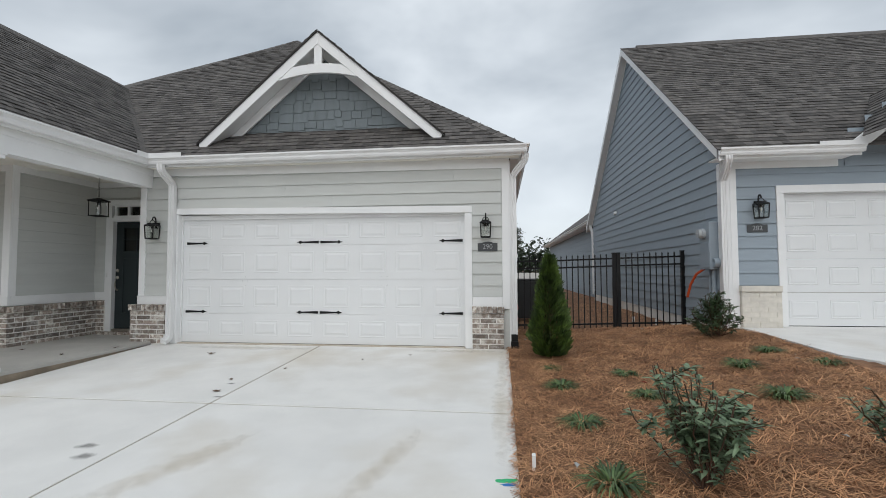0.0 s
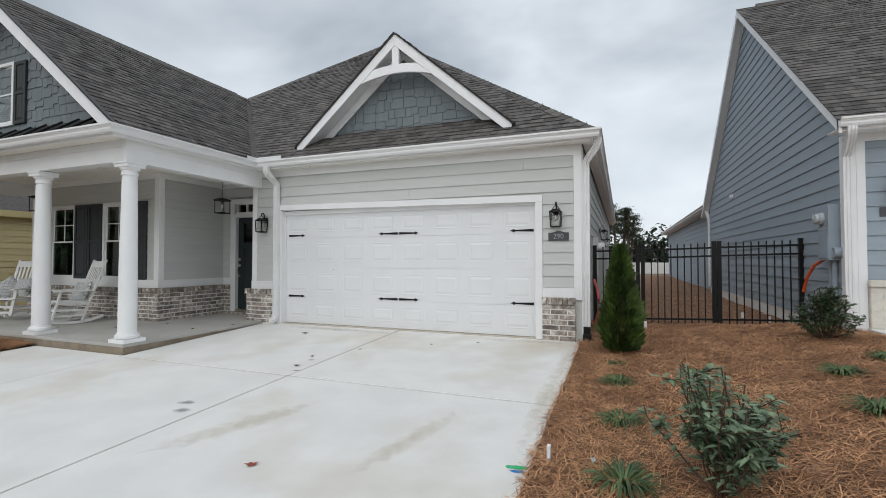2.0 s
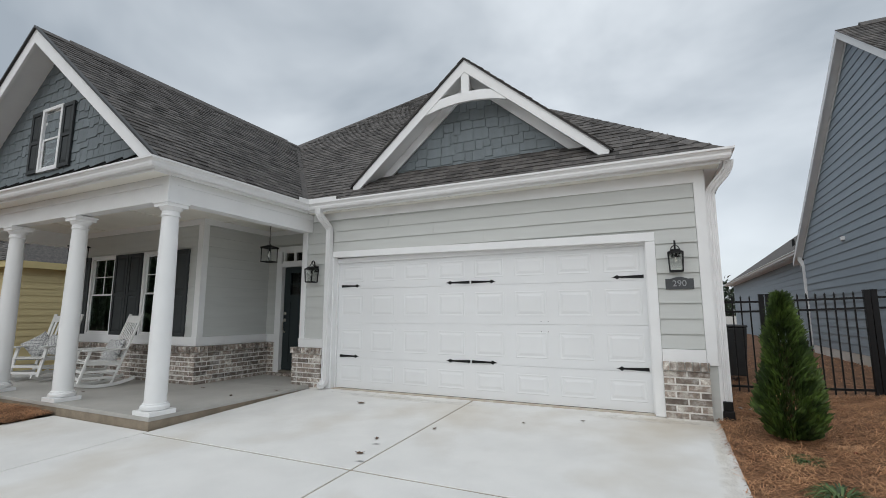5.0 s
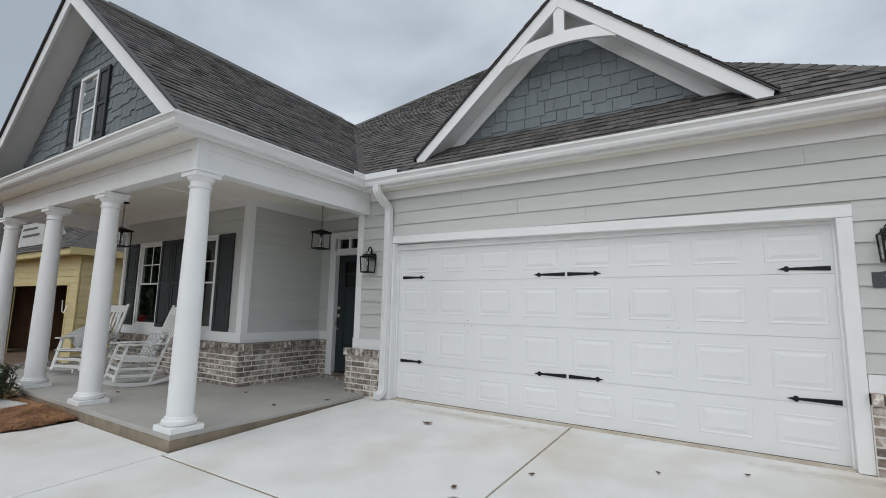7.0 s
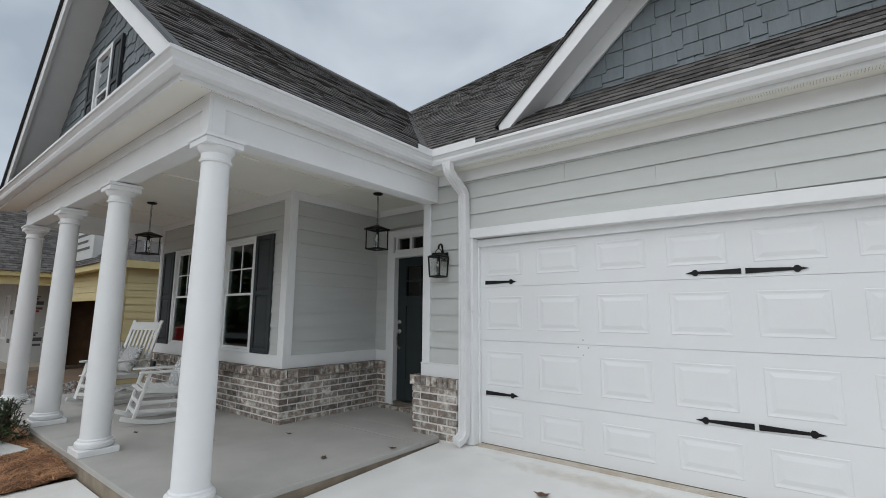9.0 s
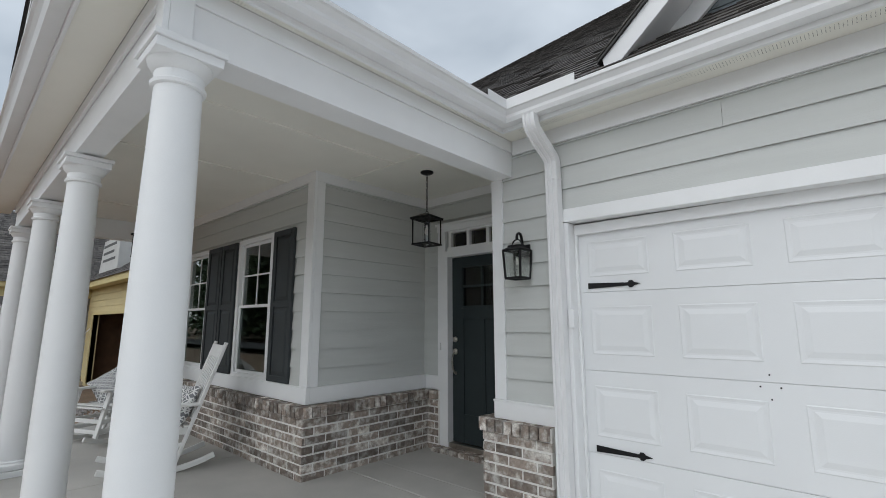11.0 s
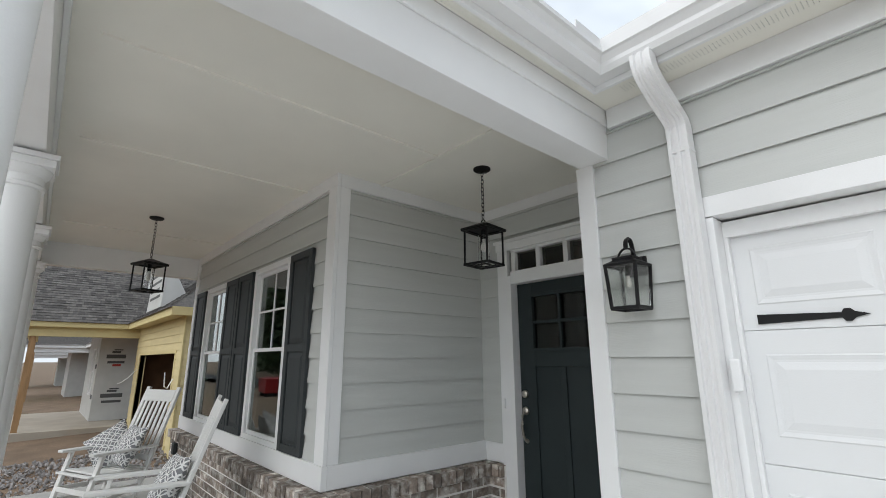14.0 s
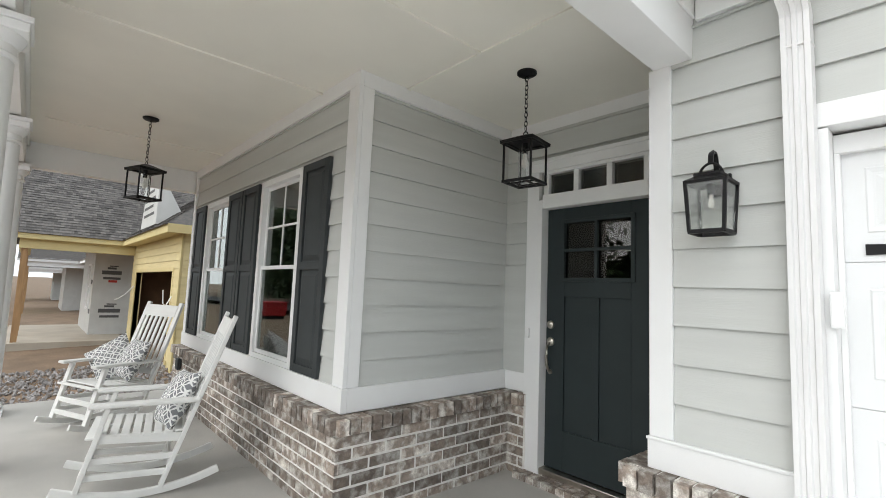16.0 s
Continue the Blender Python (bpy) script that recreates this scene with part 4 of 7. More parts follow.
M_CURTAIN = material("pale_curtain", (0.42, 0.43, 0.42), 0.9, vary=0.1, scale=10)
window("window_1", W1[0], W1[1], WZ0, WZ1, -0.765, "white double-hung porch window with a grille in the upper sash", curtain=1)
window("window_2", W2[0], W2[1], WZ0, WZ1, -0.765, "white double-hung porch window with a grille in the upper sash", curtain=-1)
window("window_3", -6.68, -6.06, 3.55, 4.66, GY - 0.03, "small white double-hung gable window", lights=(2, 2))
# added sheet, its dark colour stands for the shaded attic
structure("attic_lining", MB().box(-7.2, GY + 0.11, 3.4, -5.6, GY + 0.14, 4.8), M_DARK, "added dark sheet standing for the attic's shade behind the gable window")


def shutter(w, h, panels=2):
    """A raised-panel shutter, its back at y = 0, facing -y, from its lower left corner."""
    s = thing("shutter", "dark grey raised-panel window shutter", "shutter", "shutters")
    st = 0.06
    body = MB().box(0, -0.032, 0, st, -0.001, h).box(w - st, -0.032, 0, w, -0.001, h).box(st, -0.0318, 0, w - st, -0.001, st).box(st, -0.0318, h - st, w - st, -0.001, h)
    zs = [st, h * 0.5 - st / 2, h * 0.5 + st / 2, h - st]
    body.box(st, -0.0318, zs[1], w - st, -0.001, zs[2])
    part("shutter_frame", body, M_SHUT, s, bevel=0.003)
    for a, b in ((zs[0], zs[1]), (zs[2], zs[3])):
        o, i, e = -0.016, -0.029, 0.035
        r = lambda d, y: [(st + d, y, a + d), (w - st - d, y, a + d), (w - st - d, y, b - d), (st + d, y, b - d)]
        p = r(0, o) + r(0.012, o) + r(0.012 + e, i)
        q = [(j + 4 * k, (j + 1) % 4 + 4 * k, (j + 1) % 4 + 4 * k + 4, j + 4 * k + 4) for k in range(2) for j in range(4)] + [(8, 9, 10, 11)]
        part("raised_panel", MB().add(p, q), M_SHUT, s)
    return s


sh = shutter(0.43, 1.585)
sh.matrix_basis = pose(-5.61, -0.779, 0.822)
for x in (-6.985, -7.435, -8.755):
    copy_thing(sh, pose(x, -0.779, 0.822))
sh2 = shutter(0.33, 1.08)
tagged(sh2, "small dark grey raised-panel shutter beside the gable window")
sh2.matrix_basis = pose(-6.05, GY - 0.02, 3.56)
copy_thing(sh2, pose(-7.02, GY - 0.02, 3.56))


def rounded(path, times=2):
    """Corners of a path cut round."""
    path = [Vector(p) for p in path]
    for _ in range(times):
        path = [path[0]] + [q for a, b in zip(path, path[1:]) for q in (a.lerp(b, 0.25), a.lerp(b, 0.75))] + [path[-1]]
    return path


# ---------------------------------------------------------------- lanterns
M_BULB = material("frosted_bulb", (0.85, 0.83, 0.78), 0.3)


def wall_lantern(at, s=1.0):
    l = thing("wall_lantern", "black metal wall lantern with seeded glass, unlit", "wall lantern", "wall lanterns", at=at)
    part("backplate", MB().box(-0.05, -0.022, -0.02, 0.05, -0.001, 0.085), M_BLACK, l, bevel=0.004)
    arm = rounded([(0, -0.02, 0.045), (0, -0.036, 0.05), (0, -0.05, 0.11), (0, -0.062, 0.165), (0, -0.095, 0.178), (0, -0.122, 0.155), (0, -0.125, 0.115)])
    part("arm", MB().sweep(arm, [(-0.011, -0.004), (0.011, -0.004), (0.011, 0.004), (-0.011, 0.004)], up=(0.01, 1, 0.02)), M_BLACK, l)
    loop = [(0.05 * math.cos(a), -0.125, 0.05 + 0.066 * math.sin(a)) for a in [math.pi * i / 14 for i in range(15)]]
    part("loop", MB().tube(loop, 0.006, 6), M_BLACK, l, smooth=True)
    t, b, zt, zb = 0.081, 0.069, 0.03, -0.2
    cy = -0.125
    part("cap", MB().add([(-0.089, cy - 0.089, zt), (0.089, cy - 0.089, zt), (0.089, cy + 0.089, zt), (-0.089, cy + 0.089, zt), (-0.052, cy - 0.052, zt + 0.022), (0.052, cy - 0.052, zt + 0.022), (0.052, cy + 0.052, zt + 0.022), (-0.052, cy + 0.052, zt + 0.022)],
                         [(3, 2, 1, 0), (0, 1, 5, 4), (1, 2, 6, 5), (2, 3, 7, 6), (3, 0, 4, 7), (4, 5, 6, 7)]).box(-0.055, cy - 0.055, zt + 0.0222, 0.055, cy + 0.055, zt + 0.036), M_BLACK, l)
    for sx in (-1, 1):
        for sy in (-1, 1):
            part("cage_bar", MB().sweep([(sx * b, cy + sy * b, zb), (sx * t, cy + sy * t, zt)], [(-0.007, -0.007), (0.007, -0.007), (0.007, 0.007), (-0.007, 0.007)], up=(0, 1, 0.1)), M_BLACK, l)
    for d in (-1, 1):
        part("bottom_rail", MB().box(-b, cy + d * b - 0.007, zb - 0.008, b, cy + d * b + 0.007, zb + 0.01), M_BLACK, l)
        part("bottom_rail", MB().box(d * b - 0.007, cy - b, zb - 0.0079, d * b + 0.007, cy + b, zb + 0.0099), M_BLACK, l)
        part("top_rail", MB().box(-t, cy + d * t - 0.008, zt - 0.014, t, cy + d * t + 0.008, zt - 0.001), M_BLACK, l)
        part("top_rail", MB().box(d * t - 0.008, cy - t, zt - 0.0139, d * t + 0.008, cy + t, zt - 0.001), M_BLACK, l)
    for a in range(4):
        m = Matrix.Translation((0, cy, 0)) @ pose(0, 0, 0, 0, 0, 90 * a)
        p = [m @ Vector(q) for q in ((-b + 0.007, -b, zb + 0.01), (b - 0.007, -b, zb + 0.01), (t - 0.007, -t, zt - 0.012), (-t + 0.007, -t, zt - 0.012))]
        q = [m @ Vector((x, y + 0.003, z)) for x, y, z in ((-b + 0.007, -b, zb + 0.01), (b - 0.007, -b, zb + 0.01), (t - 0.007, -t, zt - 0.012), (-t + 0.007, -t, zt - 0.012))]
        g = part("pane", MB().add(p + q, [(0, 1, 2, 3), (7, 6, 5, 4), (0, 4, 5, 1), (2, 6, 7, 3), (1, 5, 6, 2), (0, 3, 7, 4)]), M_LGLASS, l, "seeded glass pane")
        g.visible_shadow = False
    part("socket", MB().lathe([(0.0, 0), (0.016, 0), (0.016, 0.05), (0, 0.05)], pose(0, cy, -0.03), 12), M_BLACK, l, smooth=True)
    part("bulb", MB().lathe([(0.0, -0.06), (0.008, -0.058), (0.014, -0.045), (0.012, -0.03), (0.008, -0.015), (0.007, 0)], pose(0, cy, -0.03), 14), M_BULB, l, smooth=True)
    return l


lan = wall_lantern(pose(-2.885, -0.014, 1.975))
copy_thing(lan, pose(2.77, -0.014, 1.93))
copy_thing(lan, pose(7.13, 0.735, 2.24))
copy_thing(lan, pose(3.144, 5.4, 1.95, 0, 0, 90))
copy_thing(lan, pose(3.144, 8.5, 1.85, 0, 0, 90))


def pendant(at):
    p = thing("pendant_lantern", "black open-cage pendant lantern hanging on a chain, unlit", "pendant lantern", "porch pendants", at=at)
    part("canopy", MB().lathe([(0.0, 0), (0.066, 0), (0.066, -0.012), (0.05, -0.022), (0.0, -0.026)][::-1], seg=28), M_BLACK, p, smooth=True)
    z = -0.03
    i = 0
    while z > -0.40:
        link = [(0.011 * math.cos(a), 0, z - 0.016 + 0.02 * math.sin(a)) for a in [2 * math.pi * k / 10 for k in range(11)]]
        if i % 2:
            link = [(y, x, zz) for x, y, zz in link]
        part("chain_link", MB().tube(link, 0.0028, 5), M_BLACK, p)
        z -= 0.031
        i += 1
    zt, zb, r = -0.49, -0.755, 0.1
    part("loop", MB().tube([(0.017 * math.cos(a), 0, -0.43 + 0.02 * math.sin(a)) for a in [2 * math.pi * k / 12 for k in range(13)]], 0.004, 6), M_BLACK, p)
    part("roof_plate", MB().add([(-0.122, -0.122, zt), (0.122, -0.122, zt), (0.122, 0.122, zt), (-0.122, 0.122, zt), (-0.122, -0.122, zt + 0.008), (0.122, -0.122, zt + 0.008), (0.122, 0.122, zt + 0.008), (-0.122, 0.122, zt + 0.008), (-0.02, -0.02, zt + 0.055), (0.02, -0.02, zt + 0.055), (0.02, 0.02, zt + 0.055), (-0.02, 0.02, zt + 0.055)],
                                [(3, 2, 1, 0), (0, 1, 5, 4), (1, 2, 6, 5), (2, 3, 7, 6), (3, 0, 4, 7), (4, 5, 9, 8), (5, 6, 10, 9), (6, 7, 11, 10), (7, 4, 8, 11), (8, 9, 10, 11)]), M_BLACK, p)
    for sx in (-1, 1):
        for sy in (-1, 1):
            part("corner_rod", MB().box(sx * r - 0.0055, sy * r - 0.0055, zb, sx * r + 0.0055, sy * r + 0.0055, zt), M_BLACK, p)
    for d in (-1, 1):
        part("roof_skirt", MB().box(-0.12, d * 0.115 - 0.005, zt - 0.012, 0.12, d * 0.115 + 0.005, zt - 0.0002), M_BLACK, p)
        part("roof_skirt", MB().box(d * 0.115 - 0.005, -0.1099, zt - 0.0119, d * 0.115 + 0.005, 0.1099, zt - 0.0003), M_BLACK, p)
    tray = MB()
    for d in (-1, 1):
        tray.box(-r - 0.008, d * r - 0.008, zb - 0.008, r + 0.008, d * r + 0.008, zb + 0.009).box(d * r - 0.0079, -r, zb - 0.0079, d * r + 0.0079, r, zb + 0.0089)
        tray.box(-r, d * 0.045 - 0.006, zb - 0.008, r, d * 0.045 + 0.006, zb).box(d * 0.045 - 0.006, -r, zb - 0.0079, d * 0.045 + 0.006, r, zb - 0.0001)
    part("bottom_frame", tray, M_BLACK, p)
    part("top_frame", MB().box(-r, -r, zt - 0.012, r, -r + 0.012, zt - 0.0005).box(-r, r - 0.012, zt - 0.012, r, r, zt - 0.0005).box(-r, -r + 0.0121, zt - 0.012, -r + 0.012, r - 0.0121, zt - 0.0005).box(r - 0.012, -r + 0.0121, zt - 0.012, r, r - 0.0121, zt - 0.0005), M_BLACK, p)
    part("stem", MB().lathe([(0.0, zt - 0.07), (0.018, zt - 0.07), (0.018, zt), (0, zt)], seg=12), M_BLACK, p, smooth=True)
    g = part("glass_cylinder", MB().lathe([(0.042, zb), (0.042, zt - 0.04), (0.04, zt - 0.04), (0.04, zb)], seg=24, closed=False), M_CLEAR, p, "clear glass cylinder", smooth=True)
    g.visible_shadow = False
    part("bulb", MB().lathe([(0.0, zt - 0.17), (0.012, zt - 0.168), (0.022, zt - 0.145), (0.02, zt - 0.12), (0.012, zt - 0.095), (0.01, zt - 0.07)], seg=14), M_BULB, p, smooth=True)
    return p


pen = pendant(pose(-4.03, -0.02, CZ, 0, 0, 8))
copy_thing(pen, pose(-7.06, -1.675, CZ, 0, 0, 20))


# ---------------------------------------------------------------- house numbers
def lettering(name, text, size, mat, parent, at, label=""):
    cu = bpy.data.curves.new(name, "FONT")
    cu.body, cu.size, cu.extrude, cu.align_x, cu.align_y = text, size, 0.002, "CENTER", "CENTER"
    tmp = bpy.data.objects.new("lettering", cu)
    scene.collection.objects.link(tmp)
    me = bpy.data.meshes.new_from_object(tmp.evaluated_get(bpy.context.evaluated_depsgraph_get()))
    bpy.data.objects.remove(tmp)
    me.transform(at)
    return part(name, me, mat, parent, label)


M_PLATE = material("dark_grey_plaque", (0.075, 0.08, 0.085), 0.5, 0.2, vary=0.2, scale=30)
M_NUM = material("silver_numerals", (0.36, 0.37, 0.38), 0.35, 0.6, vary=0.05)


def plaque(text, at, label):
    p = thing("house_number_plaque", label, "house number", "house numbers", at=at)
    top = [(0.155 - 0.31 * i / 16, 0.062 + 0.022 * math.sin(math.pi * min(1, max(0, (i - 3) / 10)))) for i in range(17)]
    part("plate", MB().prism([(-0.155, -0.065), (0.155, -0.065)] + top, 0.012, pose(0, -0.03, 0)), M_PLATE, p, bevel=0.003)
    lettering("numerals", text, 0.105, M_NUM, p, pose(0, -0.032, 0.002, 90), "silver raised numerals")
    return p


plaque("290", pose(2.795, 0, 1.585), "dark grey house number plaque reading 290")
plaque("282", pose(7.12, 0.75, 1.88), "dark grey house number plaque reading 282")


# ---------------------------------------------------------------- downspouts
RIB = [(-0.04, -0.03), (-0.024, -0.03), (-0.02, -0.024), (-0.008, -0.024), (-0.004, -0.03), (0.008, -0.03), (0.012, -0.024), (0.022, -0.024), (0.026, -0.03), (0.04, -0.03), (0.04, 0.03), (-0.04, 0.03)]
RIB = [(a * 1.25, -b * (1.25 if abs(b) > 0.025 else 1.1)) for a, b in RIB][::-1]


def downspout(name, path, straps, up=(0, -1, 0.01), sec=RIB):
    d = thing("downspout", name, "downspout", "downspouts")
    part("pipe", MB().sweep(rounded(path), sec, up=up), M_GUTTER, d)
    for x, y, z in straps:
        part("strap", MB().box(x - 0.0525, y - 0.0395, z - 0.004, x + 0.0525, y + 0.0395, z + 0.004), M_GUTTER, d)
    return d


downspout("white corrugated downspout with elbows beside the garage door", [(-2.60, -0.335, 3.005), (-2.60, -0.335, 2.95), (-2.595, -0.325, 2.90), (-2.588, -0.25, 2.83), (-2.58, -0.14, 2.755), (-2.572, -0.09, 2.71), (-2.57, -0.076, 2.65), (-2.57, -0.076, 0.18), (-2.57, -0.086, 0.12), (-2.575, -0.12, 0.08), (-2.585, -0.2, 0.05)], [(-2.57, -0.076, 2.54), (-2.57, -0.076, 0.5)])
downspout("white corrugated downspout on the garage corner", [(3.39, -0.2, 3.005), (3.39, -0.2, 2.95), (3.36, -0.15, 2.88), (3.24, -0.02, 2.76), (3.2, 0.03, 2.70), (3.2, 0.04, 2.6), (3.2, 0.04, 0.22)], [(3.2, 0.04, 2.3), (3.2, 0.04, 1.0)])
boot = thing("drain_boot", "black plastic drain adapter under the downspout", "drain pipe")
part("boot", MB().box(3.14, -0.03, -0.02, 3.26, 0.1, 0.12).box(3.15, -0.02, 0.1201, 3.25, 0.09, 0.225), M_BLACK, boot, bevel=0.01)
keypad = thing("garage_keypad", "small white garage keypad on the door casing", "keypad")
part("cover", MB().box(-2.503, -0.058, 1.385, -2.46, -0.0325, 1.525), M_WHITE, keypad, bevel=0.008)
part("base", MB().box(-2.5, -0.0324, 1.378, -2.4885, -0.0321, 1.53), M_GUTTER, keypad)
outlet = thing("outlet_cover", "dark grey weatherproof outlet cover on the brick skirt", "outlet cover")
part("cover", MB().box(-8.62, -0.925, 0.40, -8.5, -0.88, 0.53), M_SHUT, outlet, bevel=0.01)


# ---------------------------------------------------------------- rocking chairs
M_CHAIR = material("white_painted_wood", (0.76, 0.76, 0.74), 0.5, vary=0.06, scale=6, bump=0.08, fine_scale=60, stretch=(1, 1, 3))


def bar(p, q, w, h, up=(0, 0, 1)):
    return MB().sweep([p, q], [(-w / 2, -h / 2), (w / 2, -h / 2), (w / 2, h / 2), (-w / 2, h / 2)], up=up)


def rocking_chair(at):
    c = thing("rocking_chair", "white painted slatted wooden rocking chair on the porch", "rocking chair", "porch rocking chairs", at=at)
    for s in (-1, 1):
        x = s * 0.265
        pts = []
        for i in range(15):
            y = -0.46 + 0.94 * i / 14
            pts.append((x, y, 0.028 + (y * y) / 2.5 + (0.02 if y > 0.35 else 0) * (y - 0.35)))
        part("rocker", MB().sweep(pts, [(-0.014, -0.026), (0.014, -0.026), (0.014, 0.026), (-0.014, 0.026)]), M_CHAIR, c, bevel=0.006)
        part("front_leg", bar((x, -0.33, 0.09), (x, -0.2, 0.60), 0.032, 0.058, up=(1, 0, 0)), M_CHAIR, c, bevel=0.005)
        part("back_post", bar((x, 0.13, 0.055), (x, 0.52, 1.2), 0.03, 0.056, up=(1, 0, 0)), M_CHAIR, c, bevel=0.005)
        part("armrest", MB().box(x - 0.045, -0.31, 0.60, x + 0.045, 0.33, 0.626), M_CHAIR, c, bevel=0.008)
        part("side_stretcher", bar((x, -0.28, 0.27), (x, 0.20, 0.25), 0.022, 0.04), M_CHAIR, c, bevel=0.003)
        part("side_stretcher", bar((x, -0.3, 0.17), (x, 0.17, 0.15), 0.022, 0.04), M_CHAIR, c, bevel=0.003)
        part("seat_rail", bar((x, -0.25, 0.405), (x, 0.25, 0.37), 0.024, 0.06), M_CHAIR, c, bevel=0.003)
    for z in (0.39, 0.5, 1.11):
        y = 0.13 + (z - 0.055) * 0.3406
        part("screw_plug", MB().lathe([(0.007, 0.0), (0.007, 0.003), (0, 0.003)], pose(0.2798, y, z, 0, 90), 10), M_BLACK, c)
    for y, z in ((-0.29, 0.27), (-0.32, 0.16), (0.17, 0.2)):
        part("cross_stretcher", MB().box(-0.25, y - 0.01, z - 0.022, 0.25, y + 0.01, z + 0.022), M_CHAIR, c, bevel=0.003)
    for i in range(9):
        f = i / 8
        y = -0.285 + 0.5 * f
        z = 0.436 - 0.03 * f - 0.018 * math.sin(math.pi * f) + (-0.03 if i == 0 else 0)
        part("seat_slat", MB().box(-0.283, y - 0.024, z, 0.283, y + 0.024, z + 0.016), M_CHAIR, c, bevel=0.004)
    lean = lambda z: 0.13 + (z - 0.055) * 0.3406
    for z, h in ((1.11, 0.13), (0.5, 0.06)):
        part("back_rail", bar((-0.25, lean(z) - 0.01, z), (0.25, lean(z) - 0.01, z), 0.022, h, up=(0, 0.33, 0.94)), M_CHAIR, c, bevel=0.006)
    for i in range(6):
        x = -0.19 + 0.076 * i
        part("back_slat", bar((x, lean(0.5) - 0.012, 0.5), (x, lean(1.08) - 0.012, 1.08), 0.04, 0.012, up=(0, 1, -0.3)), M_CHAIR, c, bevel=0.003)
    return c


def pillow_material():
    m = bpy.data.materials.new("grey_white_petal_cloth")
    m.use_nodes = True
    n, l = m.node_tree.nodes, m.node_tree.links
    b = n["Principled BSDF"]
    b.inputs["Roughness"].default_value = 0.95
    co = n.new("ShaderNodeTexCoord")
    last = None
    for off in ((0, 0, 0), (0.5, 0.5, 0)):
        mp = n.new("ShaderNodeMapping")
        mp.inputs["Scale"].default_value = (11, 11, 0)
        mp.inputs["Location"].default_value = off
        l.new(co.outputs["Object"], mp.inputs["Vector"])
        v = n.new("ShaderNodeTexVoronoi")
        v.voronoi_dimensions = "2D"
        v.inputs["Randomness"].default_value, v.inputs["Scale"].default_value = 0.0, 1.0
        l.new(mp.outputs["Vector"], v.inputs["Vector"])
        s = n.new("ShaderNodeMath")
        s.operation = "COMPARE"
        s.inputs[1].default_value, s.inputs[2].default_value = 0.5, 0.05
        l.new(v.outputs["Distance"], s.inputs[0])
        if last is None:
            last = s.outputs[0]
        else:
            x = n.new("ShaderNodeMath")
            x.operation = "MAXIMUM"
            l.new(last, x.inputs[0])
            l.new(s.outputs[0], x.inputs[1])
            last = x.outputs[0]
    mix = n.new("ShaderNodeMix")
    mix.data_type = "RGBA"
    mix.inputs["A"].default_value, mix.inputs["B"].default_value = (0.20, 0.205, 0.215, 1), (0.74, 0.74, 0.73, 1)
    l.new(last, mix.inputs["Factor"])
    l.new(mix.outputs["Result"], b.inputs["Base Color"])
    return m


M_PILLOW = pillow_material()


def pillow(at):
    mb = MB()
    n = 14
    for side in (1, -1):
        k = len(mb.v)
        for j in range(n + 1):
            for i in range(n + 1):
                u, v = 2 * i / n - 1, 2 * j / n - 1
                pinch = 1 - 0.09 * (1 - abs(u) ** 2) * abs(v) ** 3 - 0.0
                pinch2 = 1 - 0.09 * (1 - abs(v) ** 2) * abs(u) ** 3
                t = 0.075 * ((1 - u * u) * (1 - v * v)) ** 0.42
                mb.v.append((0.21 * u * pinch2, 0.21 * v * pinch, side * t + 0.006 * math.sin(7 * u + 3 * v) * (1 - u * u) * (1 - v * v)))
        for j in range(n):
            for i in range(n):
                q = (k + j * (n + 1) + i, k + j * (n + 1) + i + 1, k + (j + 1) * (n + 1) + i + 1, k + (j + 1) * (n + 1) + i)
                mb.f.append(q if side > 0 else q[::-1])
    me = mat_of(mb.mesh("throw_pillow"), M_PILLOW)
    me.shade_smooth()
    ob = new("throw_pillow", me)
    ob.matrix_basis = at
    return tagged(ob, "square grey and white petal-print pillow on a rocking chair", "pillow", "porch pillows")


CH1 = pose(-6.12, -1.66, PZ, 0, 0, -11)
CH2 = pose(-7.9, -1.68, PZ, 0, 0, 24)
ch1 = rocking_chair(CH1)
copy_thing(ch1, CH2)
pillow(CH1 @ pose(0.03, 0.19, 0.585, 64, 0, 12) @ pose(0, 0, 0, 0, 0, 4))
pillow(CH2 @ pose(0.12, 0.13, 0.63, 66, 0, -14))
pillow(CH2 @ pose(-0.14, 0.09, 0.62, 62, 0, 30) @ pose(0, 0, 0, 0, 0, 38))

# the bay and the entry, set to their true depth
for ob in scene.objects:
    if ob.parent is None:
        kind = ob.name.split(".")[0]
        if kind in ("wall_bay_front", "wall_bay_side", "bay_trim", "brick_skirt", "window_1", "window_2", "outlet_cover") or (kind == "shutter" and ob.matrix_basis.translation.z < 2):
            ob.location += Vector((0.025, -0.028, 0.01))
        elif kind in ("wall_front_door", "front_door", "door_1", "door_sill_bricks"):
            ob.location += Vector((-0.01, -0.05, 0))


# ---------------------------------------------------------------- the neighbour's house
NF = 0.3
nb = thing("neighbour_house", "blue-grey lap-sided house with a charcoal shingle gable roof", "house", kind="structure")
NX, NY, NEX = 6.6, 0.75, 6.4
NRY, NRZ, NP = 5.87, 7.43, 0.785
NBY = 2 * NRY - 0.33
